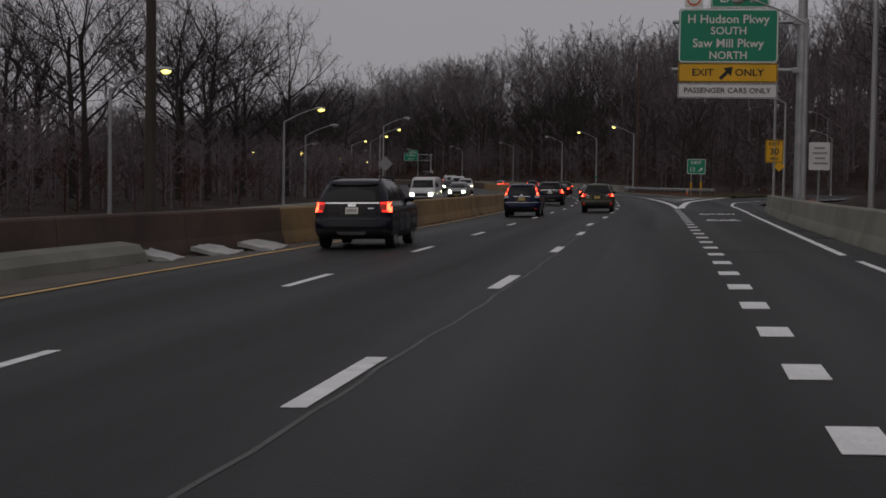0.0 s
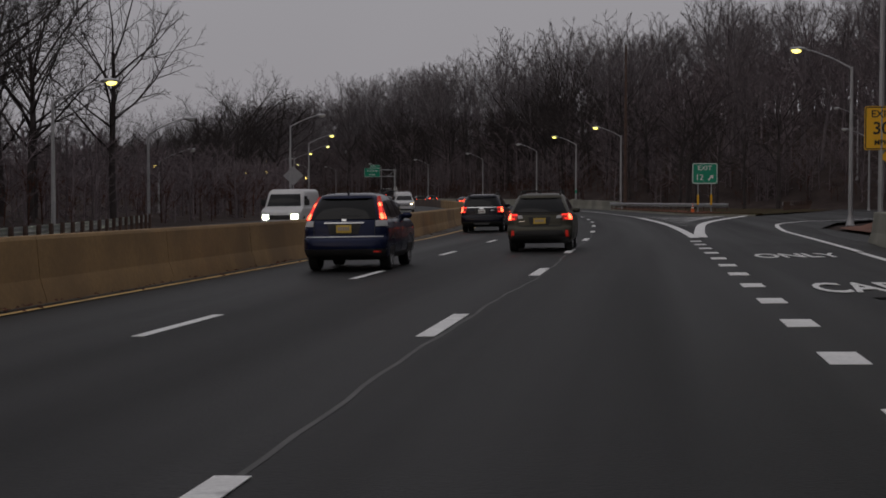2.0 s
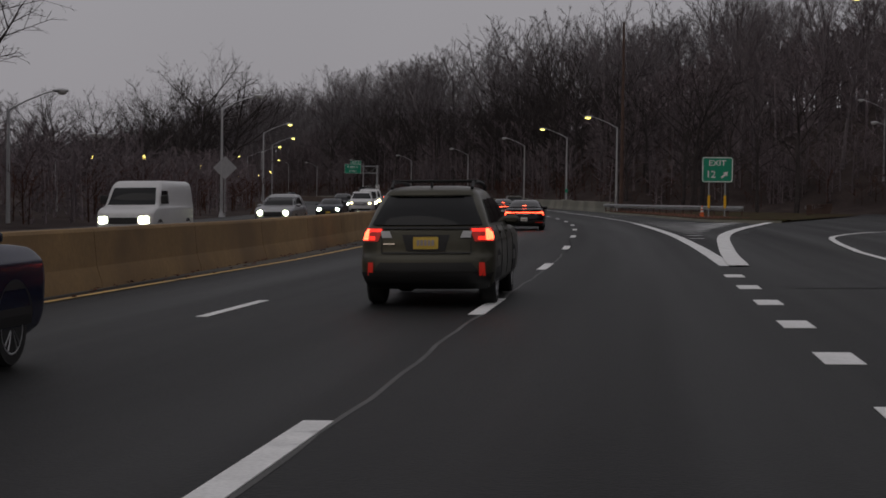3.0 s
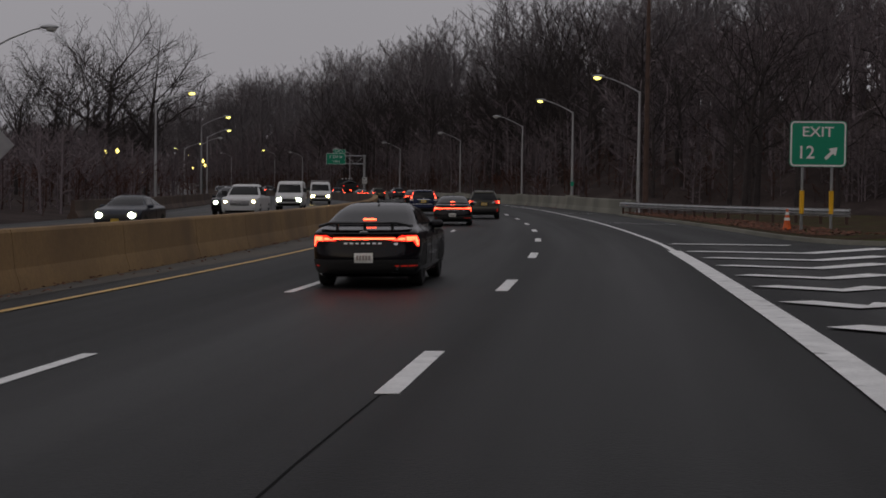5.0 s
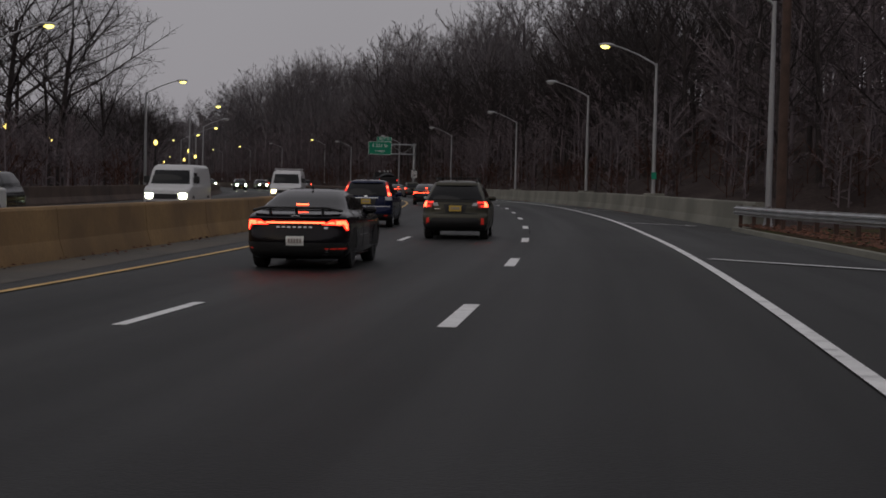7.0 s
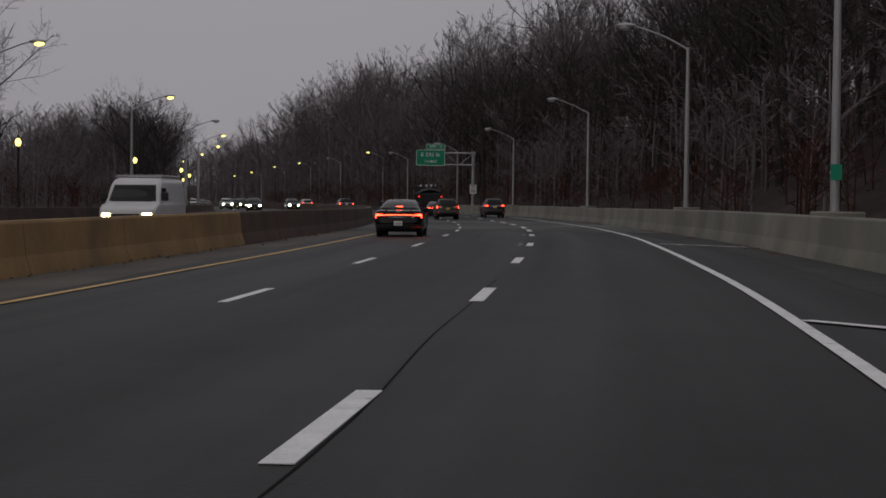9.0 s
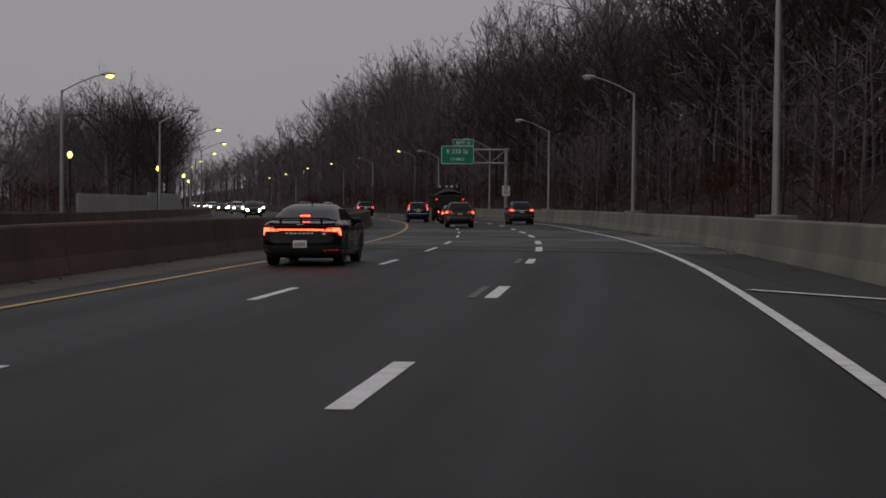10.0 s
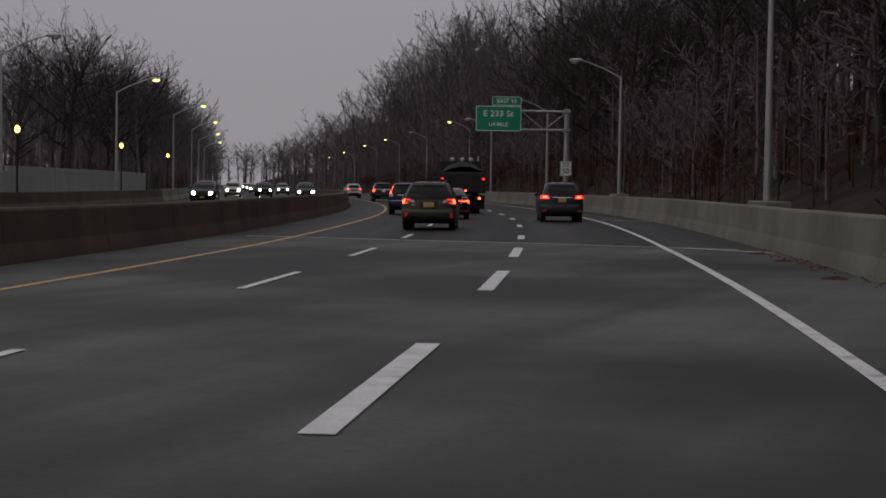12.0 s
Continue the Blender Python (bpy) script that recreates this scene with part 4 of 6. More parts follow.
# ---- trees ----
def grow(seed, height, spread=1.0, counts=(12, 8, 6, 4), sides=(7, 5, 3, 3), segs=(6, 4, 2, 1), thin=0.009, tall=0.6, first=0.4, lean=0.0, girth=0.0155, fine=False, upright=1.0):
    """A bare tree: trunk and ascending limbs inside a rounded crown, ending in fine twigs."""
    rnd = random.Random(seed)
    out = {0: ([], []), 1: ([], [])}
    mid, rx, rz = height * 0.66, height * 0.31 * spread, height * 0.35

    def limb(p, d, length, r0, r1, n, count, store, wobble, lifted):
        vs, fs = store
        pts = [p]
        for k in range(count):
            d = (d + Vector((rnd.uniform(-1, 1), rnd.uniform(-1, 1), rnd.uniform(-0.6, 0.6) + lifted)) * wobble).normalized()
            pts.append(pts[-1] + d * length / count)
        base = len(vs)
        for i, q in enumerate(pts):
            e = (pts[min(i + 1, count)] - pts[max(i - 1, 0)]).normalized()
            a = e.orthogonal().normalized()
            b = e.cross(a)
            r = r0 + (r1 - r0) * i / count
            for k in range(n):
                t = 2 * math.pi * k / n
                vs.append(q + (a * math.cos(t) + b * math.sin(t)) * r)
        for i in range(count):
            for k in range(n):
                fs.append((base + i * n + k, base + i * n + (k + 1) % n, base + (i + 1) * n + (k + 1) % n, base + (i + 1) * n + k))
        return pts

    def twig(p, d, length, r):
        vs, fs = out[1]
        base = len(vs)
        a = d.orthogonal().normalized()
        b = d.cross(a)
        if fine:
            t = rnd.uniform(0, 6.28)
            w = (a * math.cos(t) + b * math.sin(t)) * r
            vs += [p - w, p + w, p + d * length + w.cross(d) * rnd.uniform(-2, 2)]
            fs.append((base, base + 1, base + 2))
            return
        for k in range(3):
            vs.append(p + (a * math.cos(2.1 * k) + b * math.sin(2.1 * k)) * r)
        vs.append(p + d * length)
        fs += [(base, base + 1, base + 3), (base + 1, base + 2, base + 3), (base + 2, base, base + 3)]

    def reach(p, d):
        """How far from p along d the crown's rounded outline lies."""
        q = Vector((p.x / rx, p.y / rx, (p.z - mid) / rz))
        e = Vector((d.x / rx, d.y / rx, d.z / rz))
        aa, bb, cc = e.dot(e), q.dot(e), q.dot(q) - 1
        disc = bb * bb - aa * cc
        return (-bb + math.sqrt(disc)) / aa if disc > 0 else 0.0

    def branch(pts, length, r, level):
        n = counts[level]
        last = level == len(counts) - 1
        for k in range(n):
            f = (first + (1 - first) * (k + rnd.random()) / n) if level == 0 else (0.25 + 0.75 * (k + rnd.random()) / n)
            i = min(int(f * (len(pts) - 1)), len(pts) - 2)
            p = pts[i].lerp(pts[i + 1], f * (len(pts) - 1) - i)
            along = (pts[i + 1] - pts[i]).normalized()
            side = along.orthogonal().normalized()
            side.rotate(Matrix.Rotation(2.4 * k + rnd.uniform(-0.7, 0.7) + level, 3, along))
            if level == 0:
                tilt = rnd.uniform(0.75, 1.35) * (1.35 - 0.7 * f) * upright
                d = (along * max(0.35, 1.0 - 0.35 * tilt) + side * tilt).normalized()
                l = max(height * 0.12, reach(p, d) * rnd.uniform(0.72, 1.04))
            else:
                d = (along * rnd.uniform(0.45, 0.95) + side * rnd.uniform(0.6, 1.1) + Vector((0, 0, 0.18))).normalized()
                l = length * rnd.uniform(0.3, 0.55) * (1.2 - 0.5 * f)
                if level == 1:
                    l = min(l, max(height * 0.04, reach(p, d) * rnd.uniform(0.7, 1.05)))
            rr = max(r * (0.43 - 0.17 * f if level == 0 else 0.45) * rnd.uniform(0.75, 1.1), thin)
            if last:
                twig(p, d, l * (0.7 if fine else 0.95), rr * 1.1)
                continue
            sub = limb(p, d, l, rr, max(rr * 0.3, thin * 0.8), sides[level + 1], segs[level + 1], out[0 if level == 0 else 1], 0.16 + 0.05 * level, 0.4)
            branch(sub, l, rr, level + 1)

    r = height * girth
    trunk = limb(Vector((0, 0, -0.4)), Vector((lean, 0, 1)).normalized(), height * tall + 0.4, r, r * 0.4, sides[0], segs[0], out[0], 0.07, 0.4)
    branch(trunk, height, r, 0)
    return out


def tree_mesh(name, data, mat):
    me = bpy.data.meshes.new(name)
    me.from_pydata([tuple(v) for v in data[0]], [], data[1])
    me.materials.append(mat)
    smooth(me, 180)
    return me


def bare_tree(seed, height, m, **kw):
    data = grow(seed, height, **kw)
    top = thing("tree", "tall leafless deciduous tree with fine grey-brown branches", "tree", "bare trees beside the highway", m=m)
    for nm, d in (("trunk", data[0]), ("crown", data[1])):
        ob = new(nm, tree_mesh(nm, d, M["bark"]))
        ob.parent = top
    return top


def planted(s, o, turn, size):
    return Matrix.Translation(G(s, o)) @ Matrix.Rotation(turn, 4, "Z") @ Matrix.Diagonal((size, size, size, 1))


rnd = random.Random(7)
BROAD = dict(counts=(12, 8, 6, 5), sides=(7, 5, 3, 3), segs=(6, 3, 1, 1), fine=True)
LIGHT = dict(counts=(11, 8, 10), sides=(6, 4, 3), segs=(5, 2, 1), thin=0.013, fine=True)
TREES = [bare_tree(11 + k, 15 + (k % 3) * 1.5, planted(s, o, k * 1.3, 1.0), spread=sp, **kw) for k, (s, o, sp, kw) in enumerate((
    (78, -27, 1.25, BROAD), (92, -33, 1.15, BROAD), (261, -30.0, 1.45, BROAD), (104, -30, 1.3, BROAD), (300, 16, 1.0, LIGHT), (330, 20, 1.1, LIGHT), (318, 24, 0.95, LIGHT)))]


def more(s, o, size=1.0):
    src = TREES[rnd.randrange(4) if o < 0 else 4 + rnd.randrange(3)]
    ob = copy_thing(src, planted(s, o, rnd.uniform(0, 6.28), 1.0))
    ob.matrix_basis = planted(s, o, rnd.uniform(0, 6.28), size)


# beside the oncoming lanes
BEFORE_GAP = ((66, -31, 1.0), (72, -38, 1.1), (84, -41, 1.0), (96, -44, 1.1), (60, -48, 1.1), (88, -54, 1.1), (108, -56, 1.1), (132, -55, 1.0), (74, -46, 1.1), (104, -40, 0.9), (50, -34, 1.0), (56, -40, 1.1), (112, -30, 0.95), (118, -34, 1.0), (124, -30, 0.95), (127, -36, 0.95), (108, -44, 1.0), (116, -46, 1.05), (123, -47, 1.0), (131, -28, 1.1), (129, -32, 1.05), (134, -35, 1.0), (126, -39, 1.0))
AFTER_GAP = ((388, -28.5, 0.85), (396, -31, 0.92), (404, -28, 0.95), (409, -33, 0.95), (415, -29, 0.98), (423, -27.5, 0.95), (430, -31, 0.95), (438, -28, 0.9), (378, -32, 0.75), (446, -29, 0.9), (290, -31, 0.85), (297, -35, 0.8), (264, -34, 1.1), (272, -33, 0.95), (256, -35, 1.0), (279, -37, 0.9), (268, -40, 1.0), (286, -42, 0.85), (232, -37, 0.72), (240, -44, 0.78), (250, -36, 0.75), (247, -50, 0.8), (258, -42, 0.8), (226, -48, 0.75), (270, -46, 0.7))
for s, o, size in BEFORE_GAP + AFTER_GAP:
    more(s + rnd.uniform(-2, 2), o, size)
# the wooded slope on the outside of the bend
for k in range(58):
    s = 205 + 4.6 * k + rnd.uniform(-2, 2)
    more(s, 13.0 + rnd.uniform(0, 8) + 1.0 * max(0, (260 - s) / 12), rnd.choice((0.7, 0.85, 1.05, 1.25)))
for k in range(54):
    more(rnd.uniform(290, 430), 15 + rnd.uniform(0, 16), rnd.uniform(0.95, 1.2))
for k in range(26):
    s = 20 + 4.2 * k + rnd.uniform(-2, 2)
    more(s, 15 + rnd.uniform(0, 10) + max(0, (s - 90) * 1.4), rnd.uniform(0.85, 1.1))


def woods(name, label, spots, seeds, height, mat, **kw):
    """Many plainer bare trees joined into one."""
    kinds = []
    for sd in seeds:
        d = grow(sd, height, **kw)
        v = np.array([tuple(p) for k in (0, 1) for p in d[k][0]])
        f = d[0][1] + [tuple(i + len(d[0][0]) for i in q) for q in d[1][1]]
        kinds.append((v, np.array([q for q in f if len(q) == 4]), np.array([q for q in f if len(q) == 3])))
    vs, quads, tris, base = [], [], [], 0
    for i, (p, turn, size) in enumerate(spots):
        v, q4, q3 = kinds[i % len(kinds)]
        c, s_ = math.cos(turn) * size, math.sin(turn) * size
        vs.append(np.stack([v[:, 0] * c - v[:, 1] * s_ + p.x, v[:, 0] * s_ + v[:, 1] * c + p.y, v[:, 2] * size + p.z], 1))
        quads.append(q4 + base)
        tris.append(q3 + base)
        base += len(v)
    vs, quads, tris = np.concatenate(vs), np.concatenate(quads), np.concatenate(tris)
    me = bpy.data.meshes.new(name)
    me.vertices.add(len(vs))
    me.vertices.foreach_set("co", vs.ravel())
    me.loops.add(quads.size + tris.size)
    me.loops.foreach_set("vertex_index", np.concatenate([quads.ravel(), tris.ravel()]))
    me.polygons.add(len(quads) + len(tris))
    me.polygons.foreach_set("loop_start", np.concatenate([np.arange(0, quads.size, 4), quads.size + np.arange(0, tris.size, 3)]))
    me.polygons.foreach_set("loop_total", np.concatenate([np.full(len(quads), 4), np.full(len(tris), 3)]))
    me.update(calc_edges=True)
    me.materials.append(mat)
    return tagged(new(name, me), label, "woodland", kind="stuff")


PLAIN = dict(counts=(12, 8, 13), sides=(4, 3, 3), segs=(4, 2, 1), thin=0.016, first=0.42, tall=0.7, fine=True, upright=0.6)
DENSE = dict(counts=(10, 7, 12), sides=(4, 3, 3), segs=(3, 2, 1), thin=0.024, first=0.4, tall=0.7, fine=True, upright=0.6)
ROUGH = dict(counts=(9, 16), sides=(4, 3), segs=(3, 2), thin=0.06, first=0.25, fine=True)
spots = []
for k in range(300):
    s = rnd.uniform(120, 640)
    o = ease(s, RIGHT_S, RIGHT_O) + 10 + 90 * rnd.random() ** 1.5
    spots.append((G(s, o), rnd.uniform(0, 6.28), rnd.choice((0.72, 0.85, 0.95, 1.08, 1.22)) * rnd.uniform(0.94, 1.06) * ease(s, [250, 310, 340, 390, 440, 500, 640], [0.9, 1.0, 1.28, 1.25, 1.08, 1.18, 1.3])))
for k in range(100):
    s = rnd.uniform(30, 150)
    o = ease(s, RIGHT_S, RIGHT_O) + 18 + 60 * rnd.random()
    spots.append((G(s, o), rnd.uniform(0, 6.28), rnd.uniform(0.8, 1.1)))
for k in range(70):
    s = rnd.uniform(150, 340)
    spots.append((G(s, ease(s, RIGHT_S, RIGHT_O) + 45 + 80 * rnd.random()), rnd.uniform(0, 6.28), rnd.uniform(0.8, 1.0)))
near_spots = [q for q in spots if q[0].y < 315]
woods("woodland", "dense bare winter woodland farther round the bend", [q for q in spots if q[0].y >= 315], (106, 107, 108), 19.5, M["bark_far"], spread=1.15, **DENSE)
woods("woodland", "dense bare winter woodland on the slope outside the bend", near_spots, (101, 102, 103, 104, 105), 19.5, M["bark_near"], spread=1.15, **PLAIN)
spots = []
for k in range(240):
    s = rnd.uniform(40, 640)
    near = 50 if s < 260 else (38 if s < 395 else 36)
    o = -near - 80 * rnd.random() ** 1.5
    spots.append((G(s, o), rnd.uniform(0, 6.28), rnd.uniform(0.75, 1.1) * ease(s, [90, 110, 260, 270, 390, 400, 500, 520], [0.9, 0.68, 0.68, 0.5, 0.5, 0.7, 0.75, 0.9])))
for k in range(110):
    s = rnd.uniform(395, 620)
    spots.append((G(s, -26 - 20 * rnd.random() ** 1.4), rnd.uniform(0, 6.28), rnd.uniform(0.78, 1.05)))
woods("woodland", "bare winter woodland beyond the oncoming lanes", spots, (111, 112, 113, 114), 15.0, M["bark_far"], spread=1.3, **DENSE)

spots = []
for k in range(340):
    s = 600 + 1000 * rnd.random() ** 1.3
    o = 9 + 70 * rnd.random() ** 1.6 if k % 2 else -27 - 70 * rnd.random() ** 1.6
    spots.append((G(s, o), rnd.uniform(0, 6.28), rnd.uniform(0.85, 1.2)))
for k in range(260):
    s = rnd.uniform(470, 900)
    o = ease(s, RIGHT_S, RIGHT_O) + 9 + 60 * rnd.random() ** 1.4
    spots.append((G(s, o), rnd.uniform(0, 6.28), rnd.uniform(0.5, 0.85)))
woods("woodland", "far bare woods on both sides of the highway", spots, (141, 142, 143), 26.0, M["bark_far"], spread=1.1, **ROUGH)

spots = []
for k in range(90):
    s = rnd.uniform(992, 1080)
    spots.append((G(s, -110 + 220 * rnd.random()), rnd.uniform(0, 6.28), rnd.uniform(0.8, 1.2)))
woods("woodland", "far belt of bare trees where the highway bends out of sight", spots, (161, 162), 24.0, M["bark_far"], spread=1.1, **ROUGH)
# unseen trees added behind the start, to keep bright sky out of car reflections
spots = []
for k in range(110):
    s = -240 + 215 * rnd.random()
    spots.append((G(s, 16 + 60 * rnd.random() if k % 2 else -29 - 60 * rnd.random()), rnd.uniform(0, 6.28), rnd.uniform(0.85, 1.2)))
for k in range(50):
    spots.append((G(-284, -60 + 110 * rnd.random()) + Vector((0, -3 - 40 * rnd.random(), 0)), rnd.uniform(0, 6.28), rnd.uniform(0.9, 1.2)))
woods("woodland", "unseen bare woods added behind to darken reflections of the sky", spots, (151, 152), 16.0, M["bark_far"], spread=1.1, **ROUGH)

SAPLING = dict(tall=0.9, counts=(11, 17), sides=(3, 3), first=0.06, spread=1.25, segs=(3, 1), thin=0.03, fine=True)
spots = []
for k in range(620):
    s = rnd.uniform(110, 640)
    spots.append((G(s, ease(s, RIGHT_S, RIGHT_O) + 2.5 + 26 * rnd.random() ** 1.4), rnd.uniform(0, 6.28), rnd.uniform(0.6, 1.4)))
for k in range(220):
    s = rnd.uniform(110, 250)
    spots.append((G(s, ease(s, RIGHT_S, RIGHT_O) + 1.0 + 12 * rnd.random()), rnd.uniform(0, 6.28), rnd.uniform(0.6, 1.2)))
for k in range(760):
    s = rnd.uniform(100, 600)
    spots.append((G(s, ease(s, RIGHT_S, RIGHT_O) + 6 + 55 * rnd.random() ** 1.2), rnd.uniform(0, 6.28), rnd.uniform(1.3, 2.3)))
for k in range(200):
    s = rnd.uniform(150, 360)
    spots.append((G(s, ease(s, RIGHT_S, RIGHT_O) + 40 + 70 * rnd.random()), rnd.uniform(0, 6.28), rnd.uniform(1.9, 2.7)))
for k in range(300):
    s = rnd.uniform(90, 330)
    spots.append((G(s, ease(s, RIGHT_S, RIGHT_O) + 20 + 70 * rnd.random()), rnd.uniform(0, 6.28), rnd.uniform(1.6, 2.5)))
for k in range(130):
    s = rnd.uniform(560, 900)
    spots.append((G(s, (9 + 40 * rnd.random()) if k % 3 else (-26 - 30 * rnd.random())), rnd.uniform(0, 6.28), rnd.uniform(1.5, 2.4)))
for k in range(60):
    s = rnd.uniform(20, 110)
    spots.append((G(s, ease(s, RIGHT_S, RIGHT_O) + 3.5 + 20 * rnd.random()), rnd.uniform(0, 6.28), rnd.uniform(0.6, 1.2)))
for k in range(460):
    s = rnd.uniform(45, 600)
    spots.append((G(s, -28 - (10 if 290 < s < 400 else 0) - 30 * rnd.random() ** 1.3), rnd.uniform(0, 6.28), rnd.uniform(0.5, 1.2) * (0.85 if 105 < s < 395 else 1)))
for k in range(300):
    s = rnd.uniform(40, 300)
    spots.append((G(s, -25.5 - 12 * rnd.random()), rnd.uniform(0, 6.28), rnd.uniform(0.5, 1.0)))
woods("saplings", "thicket of thin bare saplings under the trees", spots, (131, 132, 133, 134), 6.0, M["thicket"], **SAPLING)

SCRUB = dict(tall=0.7, counts=(8, 10), sides=(3, 3), first=0.05, spread=1.9, segs=(2, 1), thin=0.016, fine=True)
spots = []
for k in range(800):
    s = rnd.uniform(100, 620)
    spots.append((G(s, ease(s, RIGHT_S, RIGHT_O) + 1.2 + 30 * rnd.random() ** 2), rnd.uniform(0, 6.28), rnd.uniform(0.5, 1.3)))
for k in range(700):
    s = rnd.uniform(30, 620)
    spots.append((G(s, -25.5 - 30 * rnd.random() ** 1.5 - (8 if 290 < s < 390 else 0)), rnd.uniform(0, 6.28), rnd.uniform(0.5, 1.2)))
woods("undergrowth", "reddish-brown bare brush at the foot of the trees", spots, (121, 122, 123), 3.4, M["shrub"], **SCRUB)


# ---- fallen leaves and grit ----
def leaf_drift(name, label, places, mat, size=0.06):
    """Loose dead leaves, each a small curled blade."""
    vs, fs = [], []
    for p in places:
        a, t = rnd.uniform(0, 6.28), rnd.uniform(-0.6, 0.6)
        l = size * rnd.uniform(0.6, 1.4)
        u = Vector((math.cos(a), math.sin(a), t * 0.5)) * l
        v = Vector((-math.sin(a), math.cos(a), rnd.uniform(-0.4, 0.4))) * l * 0.6
        i = len(vs)
        q = p + Vector((0, 0, 0.02 + l * 0.3))
        vs += [q - u, q + v, q + u, q - v, q + Vector((0, 0, l * 0.35))]
        fs += [(i, i + 4, i + 1), (i + 1, i + 4, i + 2), (i + 2, i + 4, i + 3), (i + 3, i + 4, i)]
    me = bpy.data.meshes.new(name)
    me.from_pydata([tuple(v) for v in vs], [], fs)
    me.materials.append(mat)
    return tagged(new(name, me), label, "leaves", kind="stuff")


def heap(s, o, r, h, label, mat="rust_leaves", stretch=1.5):
    """A low mound of dirt and leaves."""
    bm = bmesh.new()
    ring = [[Vector((r * j / 6 * math.cos(a) * (1 + 0.25 * noise.noise((math.cos(a) * 2, math.sin(a) * 2, s))), r * stretch * j / 6 * math.sin(a), h * (0.5 + 0.5 * math.cos(math.pi * j / 6)) * (1 + 0.5 * noise.noise((j * 0.9, a * 1.3, s))) - 0.03)) for a in (2 * math.pi * k / 14 for k in range(15))] for j in range(7)]
    sheet(bm, ring)
    bmesh.ops.remove_doubles(bm, verts=bm.verts, dist=0.001)
    bmesh.ops.recalc_face_normals(bm, faces=bm.faces)
    me = mesh_of("dirt_mound", bm, M[mat])
    smooth(me, 60)
    ob = new("dirt_mound", me)
    ob.matrix_basis = stand(s, o, 0)
    return tagged(ob, label, "dirt mound")


spots = [P(s, right_edge(s) - 0.1 - 0.5 * rnd.random() ** 2, 0.0) for s in (rnd.choice((238, 262, 289, 296)) + rnd.gauss(0, 3) for k in range(170))]
spots += [P(s, left_edge(s) + 0.05 + 0.6 * rnd.random() ** 2, 0.0) for s in (rnd.uniform(5, 262) for k in range(900))]
leaf_drift("leaf_litter", "thin drift of dead leaves and grit along the barriers", spots, M["rust_leaves"], 0.045)
spots = [P(s, ease(s, [c[0] for c in KERB], [c[1] for c in KERB]) + 0.3 + 2.5 * rnd.random() ** 1.6, 0.16) for s in (rnd.uniform(155, 206) for k in range(2000))]
leaf_drift("leaf_litter", "rust-brown fallen leaves over the verge behind the kerb", spots, M["rust_leaves"], 0.085)
heap(106.0, 12.6, 2.2, 0.5, "long low bank of rust-brown dirt and leaves beside the slip road", stretch=4.5)
heap(91.5, 9.6, 0.8, 0.45, "small heap of rust-brown dirt at the barrier's end", stretch=3.0)
for s, o, r in ((297.5, 5.35, 0.5), (294.0, 5.35, 0.4), (288.0, 5.3, 0.45), (250.0, 5.5, 0.4), (235.0, 6.2, 0.35)):
    heap(s, o, r, 0.07, "low drift of dead leaves and grit against the parapet", "shrub")


# ---- vehicles ----
def paint(name, base, rough=0.22, metal=0.0):
    return material(name, base, rough, metal=metal, vary=0.05, scale=0.8, fine=6, coat=0.12, spec=0.26)


